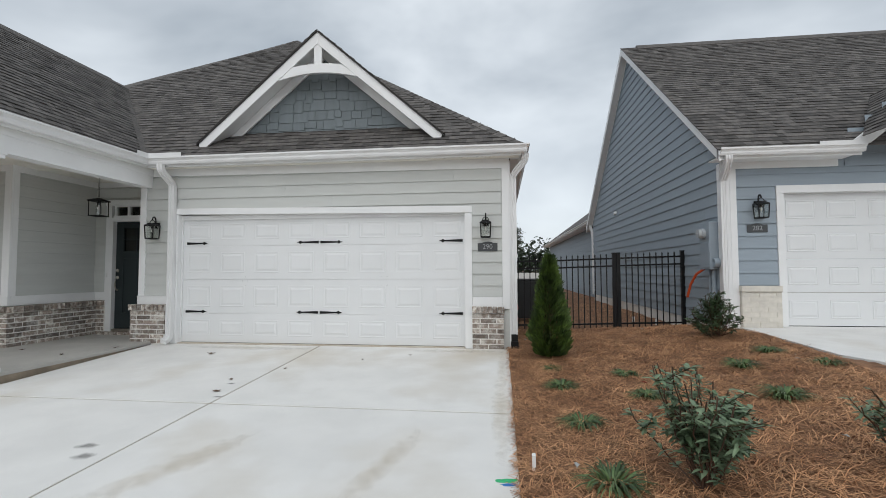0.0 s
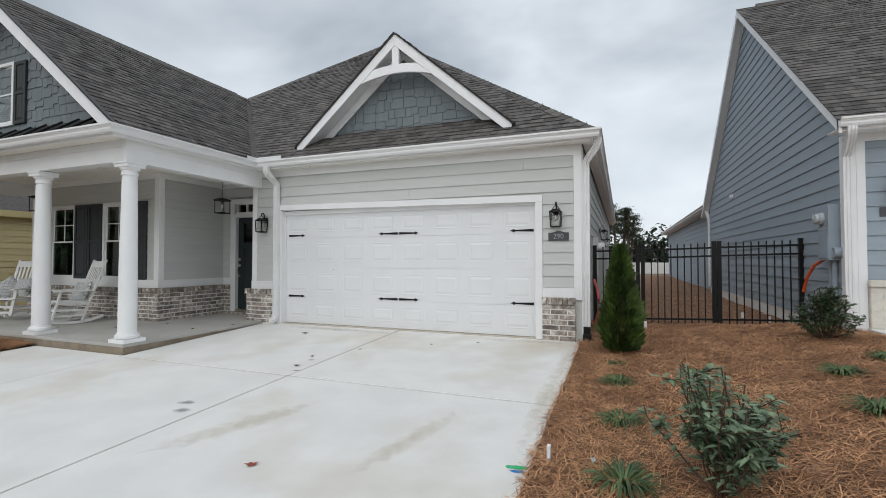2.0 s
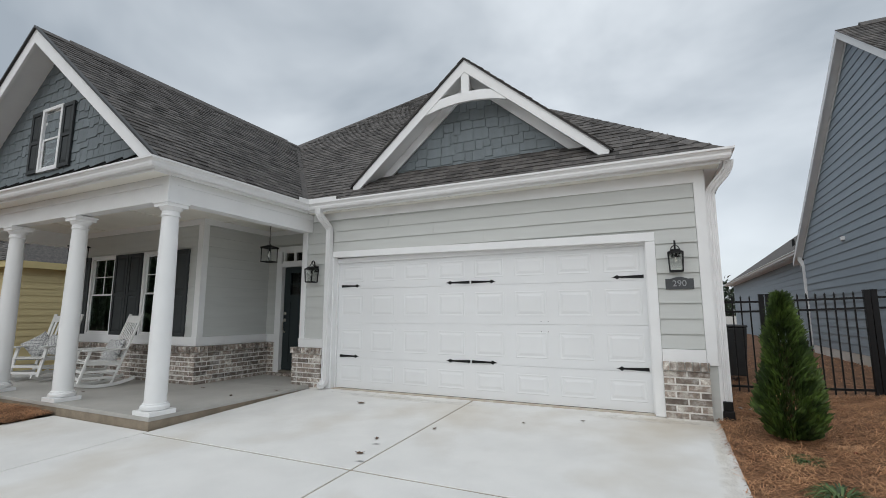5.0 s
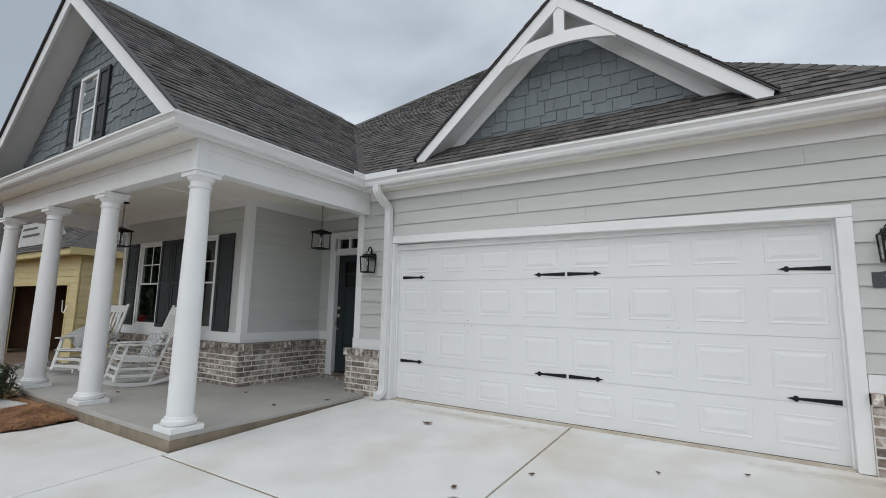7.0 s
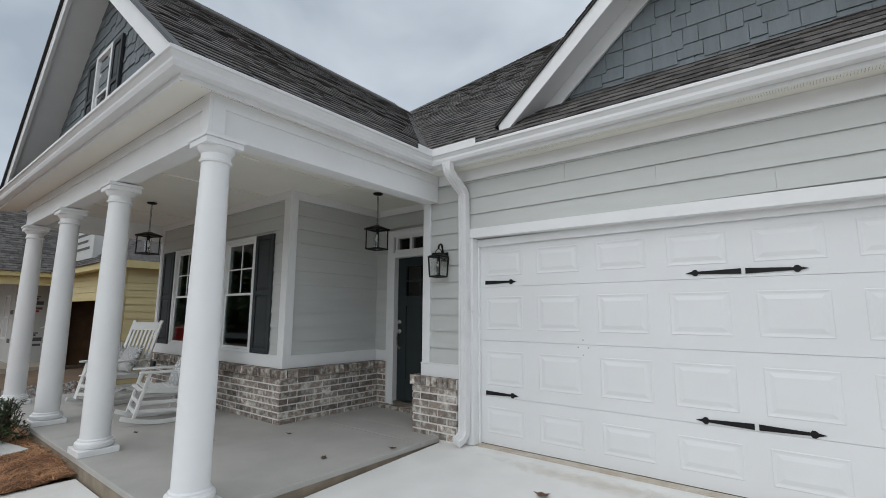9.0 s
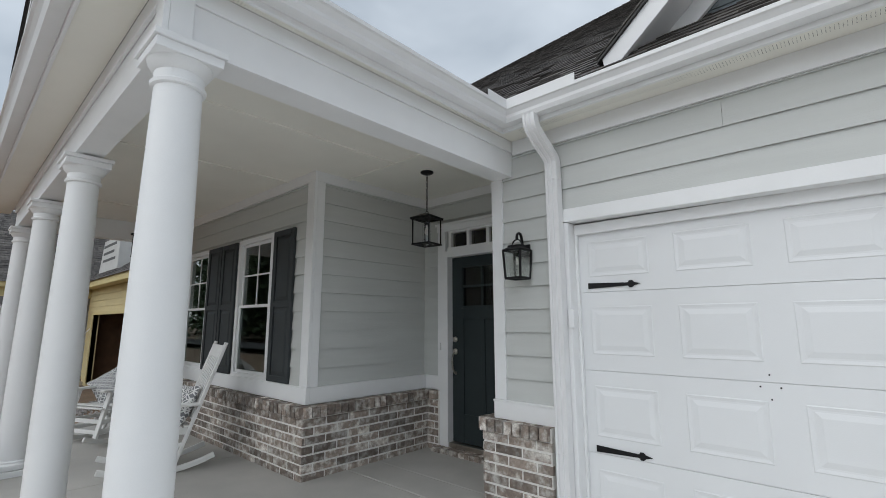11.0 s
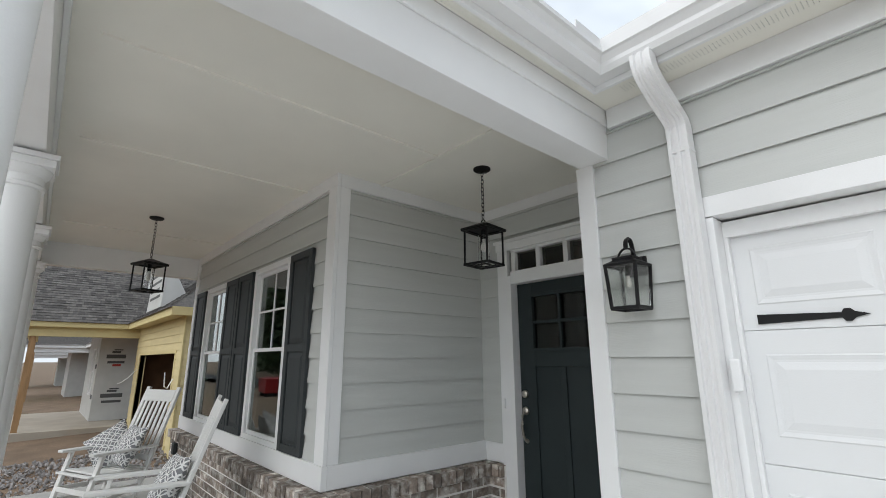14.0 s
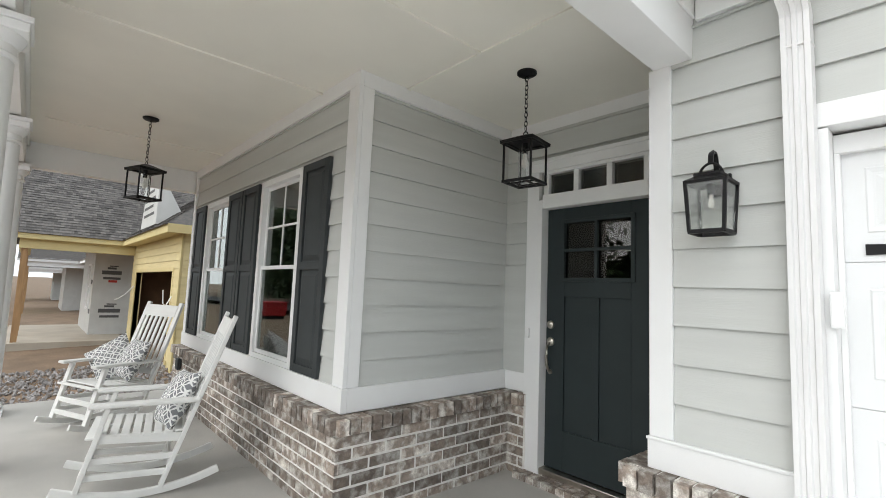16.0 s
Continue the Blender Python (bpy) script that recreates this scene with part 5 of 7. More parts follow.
side = part("side_wall", MB().add([(NX, NY, -0.2), (NX, 11.2, -0.2), (NX, 11.2, NRZ - 0.1 - (11.2 - NRY) * NP), (NX, NRY, NRZ - 0.1), (NX, NY, NRZ - 0.1 - (NRY - NY) * NP), (NX + 0.15, NY, -0.2), (NX + 0.15, 11.2, -0.2), (NX + 0.15, NRY, NRZ - 0.1)],
                                  [(0, 4, 3, 2, 1), (5, 6, 7)]), M_BLUE, nb)


def nb_cut(z):
    lo, hi = 0.0, 10.45
    if z > 3.1:
        d = (NRZ - 0.16 - z) / NP
        lo, hi = NRY - NY - d, NRY - NY + d
    return max(lo, 0), min(hi, 10.45)


# boards run from back to front along the wall that faces our side yard
siding(side, frame_on((NX, NY + 10.45, 0), (0, -1, 0)), 10.45, 0.3, 7.2, M_BLUE, cut=lambda z: (10.45 - nb_cut(z)[1], 10.45 - nb_cut(z)[0]))
front = part("front_wall", MB().box(NX, NY, NF - 0.4, 7.5, NY + 0.15, 3.1).box(12.42, NY, NF - 0.4, 13, NY + 0.15, 3.1).box(7.5, NY, NF + 2.17, 12.42, NY + 0.15, 3.1).prism([(8.45, 3.1), (11.31, 3.1), (9.88, 4.25)], 0.1, pose(0, NY + 0.002, 0)), M_BLUE, nb)
siding(front, frame_on((NX, NY, 0), (1, 0, 0)), 6.4, 0.96, 2.85, M_BLUE, holes=((0.82, 5.9, 0, NF + 2.27), (0, 0.2, 0, 3)))
siding(front, frame_on((8.3, NY - 0.002, 0), (1, 0, 0)), 3.2, 2.86, 4.4, M_BLUE, seams=False, cut=lambda z: (max(0.15, 1.58 - (4.42 - z) / 0.78), min(3.05, 1.58 + (4.42 - z) / 0.78)))
for b in ((7.42, NY - 0.032, NF, 7.53, NY + 0.1, NF + 2.15), (12.4, NY - 0.032, NF, 12.51, NY + 0.1, NF + 2.15), (7.42, NY - 0.034, NF + 2.1502, 12.51, NY + 0.1, NF + 2.27)):
    part("garage_casing", MB().box(*b), M_WHITE, nb, bevel=0.003)
part("corner_board", MB().box(6.72, NY - 0.03, NF - 0.1, 6.82, NY - 0.001, 2.86), M_WHITE, nb, bevel=0.003)
part("corner_board", MB().box(NX - 0.025, NY - 0.028, NF - 0.1, 6.719, NY + 0.09, 2.96), M_WHITE, nb, bevel=0.003)
part("frieze", MB().box(6.7, NY - 0.03, 2.86, 8.35, NY - 0.0012, 3.0), M_WHITE, nb, bevel=0.003)
part("soffit", MB().box(NEX, NY - 0.36, 2.97, 8.4, NY - 0.031, 2.985), M_WHITE, nb)
part("fascia", MB().box(NEX, NY - 0.38, 2.95, 8.45, NY - 0.361, 3.1), M_WHITE, nb)
part("gutter_run", MB().sweep([(NEX, NY - 0.381, 2.99), (8.45, NY - 0.381, 2.99)], GUTTER), M_GUTTER, nb)
part("splash_guard", MB().box(7.8, NY - 0.5, 3.08, 8.45, NY - 0.493, 3.15), M_GUTTER, nb)
part("gable_rake", MB().prism([(8.3, 3.14), (9.88, 4.42), (9.88, 4.2), (8.42, 3.0), (8.3, 3.0)], 0.04, pose(0, NY - 0.38, 0)), M_WHITE, nb, bevel=0.003)
part("gable_rake", MB().prism([(9.88, 4.42), (11.46, 3.14), (11.46, 3.0), (11.34, 3.0), (9.88, 4.2)], 0.04, pose(0, NY - 0.38, 0)), M_WHITE, nb, bevel=0.003)
part("gable_soffit", MB().prism([(8.35, 3.0), (9.88, 4.24), (9.88, 4.22), (8.37, 2.98)], 0.34, pose(0, NY - 0.34, 0)), M_WHITE, nb)
# side-gable roof
NFE = NY - 0.42
roof = part("roof", MB().add([(NEX, NFE, NRZ - (NRY - NFE) * NP), (20, NFE, NRZ - (NRY - NFE) * NP), (20, NRY, NRZ), (NEX, NRY, NRZ), (NEX, 11.65, NRZ - (11.65 - NRY) * NP), (20, 11.65, NRZ - (11.65 - NRY) * NP)], [(0, 1, 2, 3), (3, 2, 5, 4)]), M_SHINGLE, nb)
k = math.sqrt(1 + NP * NP)
shingled(roof, (0, NFE, NRZ - (NRY - NFE) * NP), (1, 0, 0), (0, 1, NP), [(NEX - 0.02, 0), (14, 0), (14, (NRY - NFE) * k), (NEX - 0.02, (NRY - NFE) * k)], (7, 0), 0, seed=21)
shingled(roof, (8.28, 0, 3.16), (0, -1, 0), (1, 0, 0.81), [(-2.1, 2.06), (0.42, 2.06), (0.42, 0), (-0.1, 0)][::-1], (7, 0), 0, seed=23)
shingled(roof, (11.48, 0, 3.16), (0, 1, 0), (-1, 0, 0.81), [(-0.42, 0), (0.1, 0), (2.1, 2.06), (-0.42, 2.06)], (7, 0), 0, seed=24)
part("ridge_vent", MB().sweep([(NEX + 0.4, NRY, NRZ + 0.02), (20, NRY, NRZ + 0.02)], [(-0.17, -0.12), (0, 0.04), (0.17, -0.12), (0.17, -0.15), (0, 0.0), (-0.17, -0.15)]), M_SHINGLE, nb)
for s, y1 in ((-1, NFE), (1, 11.65)):
    d = abs(y1 - NRY)
    z1 = NRZ - d * NP
    part("rake_board", MB().add([(NEX, NRY, NRZ - 0.01), (NEX, y1, z1 - 0.01), (NEX, y1, z1 - 0.17), (NEX, NRY, NRZ - 0.2), (NEX + 0.03, NRY, NRZ - 0.01), (NEX + 0.03, y1, z1 - 0.01), (NEX + 0.03, y1, z1 - 0.17), (NEX + 0.03, NRY, NRZ - 0.2)],
                                [(0, 1, 2, 3), (7, 6, 5, 4), (3, 2, 6, 7), (1, 5, 6, 2)]), M_WHITE, nb)
    part("rake_soffit", MB().add([(NEX + 0.03, NRY, NRZ - 0.15), (NEX + 0.03, y1, z1 - 0.15), (NX, y1, z1 - 0.15), (NX, NRY, NRZ - 0.15)], [(0, 1, 2, 3)]), M_WHITE, nb)
    part("frieze_board", MB().add([(NX - 0.03, NRY, NRZ - 0.16), (NX - 0.03, y1, z1 - 0.16), (NX - 0.03, y1, z1 - 0.27), (NX - 0.03, NRY, NRZ - 0.3)], [(0, 1, 2, 3)]), M_WHITE, nb)
nb_brick = thing("neighbour_brick_pier", "cream painted brick pier beside the neighbour's garage", "brick pier", kind="structure")
part("mortar", MB().box(6.825, NY - 0.085, NF - 0.1, 7.415, NY - 0.0015, 0.88), M_BRICKW, nb_brick)
brick_run(nb_brick, frame_on((6.825, NY - 0.093, 0), (1, 0, 0)), 0.59, NF + 0.005, 7, cap=False, mat=M_BRICKW, joined=M_BRICKW)
part("cap_stone", MB().box(6.81, NY - 0.12, 0.862, 7.418, NY - 0.0015, 0.955), M_BRICKW, nb_brick, bevel=0.008)
nb_door = thing("garage_door", "white raised-panel sectional garage door of the blue-grey house", "garage door")
for i in range(4):
    z0, z1 = NF + 0.01 + i * 0.537, NF + 0.005 + (i + 1) * 0.537
    sec = part("door_section", MB().box(7.535, NY + 0.1, z0, 12.395, NY + 0.14, z1), M_DOORW, nb_door, bevel=0.004)
    for c in range(8):
        xa, za, zb = 7.62 + c * 0.609, z0 + 0.12, z1 - 0.12
        r = lambda o, y: [(xa + o, y, za + o), (xa + 0.44 - o, y, za + o), (xa + 0.44 - o, y, zb - o), (xa + o, y, zb - o)]
        pp = r(0, NY + 0.0995) + r(0.008, NY + 0.092) + r(0.022, NY + 0.0985) + r(0.05, NY + 0.0905)
        part("raised_panel", MB().add(pp, [(j + 4 * q, (j + 1) % 4 + 4 * q, (j + 1) % 4 + 4 * q + 4, j + 4 * q + 4) for q in range(3) for j in range(4)] + [(12, 13, 14, 15)]), M_DOORW, sec)
part("bottom_seal", MB().box(7.47, NY + 0.1, NF - 0.01, 12.32, NY + 0.14, NF + 0.01), M_BLACK, nb_door)
nb_drive = structure("neighbour_driveway", MB().add([(6.8, 0.86, NF), (12.6, 0.86, NF), (12.6, -9, -0.1), (9.5, -9, -0.1), (7.2, -2.0, 0.21), (6.85, -1.4, 0.235), (6.8, 0.86, NF - 0.3), (12.6, 0.86, NF - 0.3), (12.6, -9, -0.5), (9.5, -9, -0.5), (7.2, -2.0, -0.1), (6.85, -1.4, -0.1)],
                                                  [(5, 4, 3, 2, 1, 0), (0, 6, 11, 5), (5, 11, 10, 4), (4, 10, 9, 3)]), M_CONC, "pale concrete driveway of the blue-grey house")
structure("neighbour_front_ground", MB().add([(7.0, -1.5, 0.19), (9.4, -9, -0.12), (9.4, -12, -0.3), (3.09, -12, -0.5), (3.09, -9.4, -0.42), (6.5, -4, 0.06)], [(0, 5, 4, 3, 2, 1)]), M_STRAW, "pine straw in front of the neighbour's driveway")

# rear wing of the neighbour's house
wing = thing("rear_wing", "blue-grey rear wing with a low eave", "house wing", kind="structure")
ww = part("wing_wall", MB().box(6.9, 11.2, -0.3, 7.05, 30, 3.1), M_BLUE, wing)
siding(ww, frame_on((6.9, 30, 0), (0, -1, 0)), 18.8, 0.25, 3.05, M_BLUE)
part("wing_soffit", MB().box(6.52, 11.3, 3.06, 6.9, 30.3, 3.08), M_WHITE, wing)
part("wing_fascia", MB().box(6.5, 11.3, 3.04, 6.52, 30.3, 3.18), M_WHITE, wing)
part("gutter_run", MB().sweep([(6.499, 30.3, 3.07), (6.499, 11.25, 3.07)], GUTTER), M_GUTTER, wing)
part("wing_roof", MB().add([(6.45, 11.3, 3.19), (6.45, 30.3, 3.19), (11, 26, 6.6), (11, 11.3, 6.6)], [(0, 3, 2, 1)]), M_SHINGLE, wing)
part("vent_pipe", MB().lathe([(0.0, 0.0), (0.05, 0.0), (0.05, 0.35), (0, 0.35)], pose(7.4, 16, 3.8), 12), M_BLACK, wing)
part("side_wall_plinth", MB().box(NX - 0.012, NY + 0.1, -0.1, NX - 0.001, 11.15, 0.3), M_CONC, nb)
downspout("white corrugated downspout at the front corner of the blue-grey house", [(6.53, NY - 0.43, 2.99), (6.53, NY - 0.43, 2.93), (6.55, NY - 0.32, 2.82), (6.59, NY - 0.1, 2.7), (6.6, NY - 0.06, 2.62), (6.6, NY - 0.06, NF - 0.05)], [(6.6, NY - 0.06, 2.2), (6.6, NY - 0.06, 0.9)])
downspout("white corrugated downspout at the rear of the gable wall", [(6.5, 11.4, 3.06), (6.5, 11.4, 2.95), (6.56, 11.25, 2.75), (6.57, 11.2, 2.65), (6.57, 11.2, 0.3)], [(6.57, 11.2, 1.5)], up=(-1, 0, 0.01))

# utility boxes
meter = thing("electric_meter", "blue-grey painted electric meter box with conduit on the side wall", "electric meter")
part("box", MB().box(6.44, 0.86, 1.22, 6.605, 1.24, 2.02), M_BLUE, meter, bevel=0.008)
part("cover", MB().box(6.432, 0.88, 1.25, 6.4398, 1.22, 1.68), M_BLUE, meter, bevel=0.004)
part("meter_dial", MB().lathe([(0.09, 0), (0.09, 0.05), (0.075, 0.055), (0.075, 0.1), (0.0, 0.11)], pose(6.44, 1.06, 1.83, 0, -90), 24), material("meter_glass_grey", (0.45, 0.48, 0.5), 0.2), meter, "round grey meter", smooth=True)
part("conduit", MB().tube([(6.55, 0.98, 1.22), (6.55, 0.98, 0.1)], 0.035, 12), M_BLUE, meter, smooth=True)
part("conduit", MB().tube([(6.55, 1.12, 1.22), (6.55, 1.12, 0.1)], 0.025, 12), M_BLUE, meter, smooth=True)
part("vent_hood", MB().lathe([(0.075, 0), (0.075, 0.12), (0.06, 0.12), (0.0, 0.1)], pose(6.6, 0.83 - 0.0, 1.33, 0, -90), 20), M_BLUE, meter, smooth=True)
M_ORANGE = material("orange_cable_duct", (0.65, 0.09, 0.02), 0.5, vary=0.1)
cable = thing("orange_conduit", "short orange cable duct hanging out of the meter box", "cable duct")
part("duct", MB().tube([(6.38, 1.66, 0.72), (6.385, 1.64, 0.78), (6.4, 1.56, 0.95), (6.44, 1.4, 1.14), (6.5, 1.22, 1.23)], 0.022, 10), M_ORANGE, cable, smooth=True)
vent = thing("wall_vent", "small grey vent hood on the blue-grey wall", "vent")
part("hood", MB().box(6.52, 7.5, 2.95, 6.605, 7.64, 3.05), M_WHITE, vent, bevel=0.01)
# our side wall
umeter = thing("utility_meter", "pale grey round meter and box on the side wall", "utility meter")
part("box", MB().box(3.146, 2.7, 0.9, 3.25, 3.0, 1.7), M_SIDING, umeter, bevel=0.006)
part("meter_drum", MB().lathe([(0.09, 0), (0.09, 0.1), (0.07, 0.12), (0.0, 0.12)], pose(3.25, 2.85, 1.5, 0, 90), 20), M_GUTTER, umeter, smooth=True)
M_PINK = material("faded_red_hose", (0.55, 0.12, 0.11), 0.5, vary=0.15)
hose = thing("red_duct", "faded red cable duct leaning on the side wall", "cable duct")
part("duct", MB().tube([(3.2, 2.0, 0.85), (3.26, 1.8, 0.7), (3.3, 1.7, 0.5), (3.3, 1.65, 0.3), (3.22, 1.8, 0.05)], 0.025, 10), M_PINK, hose, smooth=True)


# ---------------------------------------------------------------- fence
def picket_panel(name, x0, x1, label, y=2.33, posts=(True, True), gate=False):
    f = thing(name, label, "gate" if gate else "fence panel", "side yard fence")
    z0, z1 = ground_z(x0, y), ground_z(x1, y)
    zz = lambda x: z0 + (z1 - z0) * (x - x0) / (x1 - x0)
    for x, on in ((x0, posts[0]), (x1, posts[1])):
        if on:
            post = part("post", MB().box(x - 0.034, y - 0.034, zz(x) - 0.3, x + 0.034, y + 0.034, zz(x) + 1.5), M_BLACK, f)
            part("post_cap", MB().box(x - 0.039, y - 0.039, zz(x) + 1.5002, x + 0.039, y + 0.039, zz(x) + 1.515), M_BLACK, post)
    a, b = x0 + 0.035, x1 - 0.035
    for h in (0.10, 1.25, 1.40):
        part("rail", MB().sweep([(a, y, zz(a) + h), (b, y, zz(b) + h)], [(-0.014, -0.016), (0.014, -0.016), (0.014, 0.016), (-0.014, 0.016)]), M_BLACK, f)
    n = max(2, round((b - a) / 0.112))
    for i in range(1, n):
        x = a + (b - a) * i / n
        part("picket", MB().box(x - 0.0095, y - 0.0095, zz(x) + 0.02, x + 0.0095, y + 0.0095, zz(x) + 1.46).add([(x - 0.014, y - 0.014, zz(x) + 1.4602), (x + 0.014, y - 0.014, zz(x) + 1.4602), (x + 0.014, y + 0.014, zz(x) + 1.4602), (x - 0.014, y + 0.014, zz(x) + 1.4602), (x, y, zz(x) + 1.505)], [(3, 2, 1, 0), (0, 1, 4), (1, 2, 4), (2, 3, 4), (3, 0, 4)]), M_BLACK, f)
    return f


picket_panel("fence_gate", 3.2, 3.98, "black metal picket gate between the houses, closed", gate=True)
picket_panel("picket_fence", 4.07, 5.255, "black metal picket fence panel between the houses", posts=(True, True))
picket_panel("picket_fence", 5.335, 6.555, "black metal picket fence panel between the houses", posts=(True, True))


# ---------------------------------------------------------------- plants
def foliage(name, colour, second, island=0.45):
    m = material(name, colour, 0.55, vary=0.2, scale=6, island=island, second=second)
    b = m.node_tree.nodes["Principled BSDF"]
    b.inputs["Subsurface Weight"].default_value = 0.0
    return m


M_ARB = foliage("arborvitae_green", (0.085, 0.14, 0.025), (0.022, 0.045, 0.01))
M_ROSE = foliage("shrub_leaf_green", (0.185, 0.25, 0.155), (0.095, 0.15, 0.08))
M_LIRI = foliage("grass_blade_green", (0.115, 0.175, 0.06), (0.045, 0.085, 0.03))
M_HOLLY = foliage("dark_shrub_green", (0.085, 0.135, 0.06), (0.042, 0.08, 0.036))
M_STEM = material("brown_stem", (0.10, 0.055, 0.035), 0.8, vary=0.3, scale=12)
M_BARK = material("pine_bark", (0.13, 0.085, 0.06), 0.95, vary=0.4, scale=6, bump=0.6, fine_scale=30)
M_PINE = foliage("pine_needle_crown", (0.04, 0.06, 0.028), (0.022, 0.038, 0.02), 0.5)


def leaf(mb, p, d, n, length, width, bend=0.25):
    """A leaf of two bent halves from p along d with normal n."""
    d, n = Vector(d).normalized(), Vector(n).normalized()
    s = d.cross(n).normalized()
    n = s.cross(d)
    a = p + d * length * 0.28 - n * length * bend * 0.06
    c = p + d * length * 0.68 - n * length * bend * 0.42
    b = p + d * length - n * length * bend
    u, w = s * width / 2 + n * width * 0.13, s * width * 0.38 + n * width * 0.1
    v = n * width * 0.26
    mb.add([p, a + u, c + w, b, c - w + v * 0.77, a - u + v, a, c], [(0, 1, 6), (1, 2, 7, 6), (2, 3, 7), (3, 4, 7), (4, 5, 6, 7), (5, 0, 6)])


def arborvitae(x, y):
    t = thing("arborvitae", "young green arborvitae with a narrow cone shape in the pine straw", "tree", at=pose(x, y, ground_z(x, y)))
    part("trunk", MB().lathe([(0.022, -0.05), (0.014, 0.4), (0.005, 0.9)], seg=8), M_STEM, t)
    rng = random.Random(5)
    mb = MB()
    for i in range(9500):
        f = rng.random() ** 1.25
        z = 0.04 + 1.36 * f
        r0 = 0.275 * min(1, 0.55 + f * 2.4) * (1 - f) ** 0.75 + 0.01
        a = rng.uniform(0, 2 * math.pi)
        lump = 1 + 0.32 * noise.noise((math.cos(a) * 2.3, math.sin(a) * 2.3, z * 4.5)) + 0.3 * noise.noise((math.cos(a) * 5.5, math.sin(a) * 5.5, z * 11))
        r = r0 * lump * (rng.uniform(0.6, 1.0) if rng.random() < 0.6 else rng.uniform(0.92, 1.04))
        out = Vector((math.cos(a), math.sin(a), 0))
        d = out * rng.uniform(0.3, 0.9) + Vector((rng.uniform(-0.4, 0.4), rng.uniform(-0.4, 0.4), rng.uniform(0.5, 1.2)))
        leaf(mb, out * r + Vector((0, 0, z)), d, out.cross(Vector((rng.uniform(-1, 1), rng.uniform(-1, 1), 1))), rng.uniform(0.05, 0.11), rng.uniform(0.014, 0.028), 0.1)
    part("crown", mb, M_ARB, t)


arborvitae(3.68, -0.6)


def shrub(name, x, y, h, spread, stems, leaves, size, mat, label, seed, upright=0.6, flare=1.3, dome=0.0, group=""):
    z = ground_z(x, y)
    t = thing(name, label, "shrub", group, at=pose(x, y, z))
    rng = random.Random(seed)
    wood, green = MB(), MB()
    tips = []
    for i in range(stems):
        a = 2 * math.pi * i / stems + rng.uniform(-0.4, 0.4)
        out = Vector((math.cos(a), math.sin(a), 0))
        reach = spread * rng.uniform(0.1, 1.0)
        top = h * (rng.uniform(0.85, 1.0) * (1 - 0.75 * (reach / spread) ** 2) if dome else rng.uniform(0.5, 1.0))
        pts = [out * reach * (s ** flare) + Vector((rng.uniform(-0.02, 0.02), rng.uniform(-0.02, 0.02), top * s ** 0.85 - 0.02)) for s in [k / 6 for k in range(7)]]
        wood.tube(pts, 0.0042, 5)
        tips.append(pts)
        for b in range(rng.randint(1, 3)):
            k = rng.randint(2, 5)
            q = pts[k]
            e = q + Vector((rng.uniform(-0.18, 0.18), rng.uniform(-0.18, 0.18), rng.uniform(0.03, 0.16))) * (spread / 0.4)
            br = [q.lerp(e, s / 3) for s in range(4)]
            wood.tube(br, 0.0025, 4)
            tips.append([q] + br)
    for i in range(leaves):
        pts = rng.choice(tips)
        k = rng.uniform(0.12, 1) ** 0.8 * (len(pts) - 1)
        j = min(int(k), len(pts) - 2)
        p = pts[j].lerp(pts[j + 1], k - j)
        a = rng.uniform(0, 2 * math.pi)
        d = Vector((math.cos(a), math.sin(a), rng.uniform(-0.3, upright)))
        leaf(green, p, d, (rng.uniform(-0.3, 0.3), rng.uniform(-0.3, 0.3), 1), size * rng.uniform(0.6, 1.2), size * rng.uniform(0.34, 0.5))
    part("wood", wood, M_STEM, t)
    part("foliage", green, mat, t)
    return t


shrub("leafy_shrub", 4.22, -4.2, 0.78, 0.43, 34, 2000, 0.07, M_ROSE, "leafy grey-green shrub with thin brown stems in pine straw", 2, 0.9, 0.75)
shrub("leafy_shrub", 5.42, -4.1, 0.5, 0.26, 12, 420, 0.06, M_ROSE, "small leafy grey-green shrub with bare stems in pine straw", 7, 0.9, 1.0)
shrub("round_shrub", 6.08, -0.08, 0.70, 0.40, 44, 3000, 0.06, M_HOLLY, "bushy dark green shrub beside the meter box", 4, 0.7, 0.6, 1.0)
shrub("round_shrub", -6.7, -3.08, 0.62, 0.36, 40, 3400, 0.042, M_HOLLY, "small dark evergreen shrub in the bed by the porch", 6, 1.2, 0.7, 1.0)


def tuft(x, y, size, seed, blades=130):
    t = thing("grass_tuft", "low clump of arching green grass blades in pine straw", "grass clump", "grass clumps", at=pose(x, y, ground_z(x, y)))
    rng = random.Random(seed)
    mb = MB()
    for i in range(blades):
        a = rng.uniform(0, 2 * math.pi)
        out = Vector((math.cos(a), math.sin(a), 0))
        s = Vector((-out.y, out.x, 0)) * rng.uniform(0.0045, 0.008)
        L, hgt = size * rng.uniform(0.45, 1.05), size * rng.uniform(0.3, 0.65)
        base = out * rng.uniform(0, 0.07) + Vector((0, 0, -0.01))
        pts = [base + out * L * f + Vector((0, 0, hgt * (2.1 * f - 1.75 * f * f))) for f in (0, 0.25, 0.5, 0.75, 1)]
        v = []
        for j, q in enumerate(pts):
            w = (1, 1, 0.9, 0.65, 0.08)[j]
            v += [q - s * w, q + s * w]
        mb.add(v, [(2 * j, 2 * j + 1, 2 * j + 3, 2 * j + 2) for j in range(4)])
    part("blade_clump", mb, M_LIRI, t)


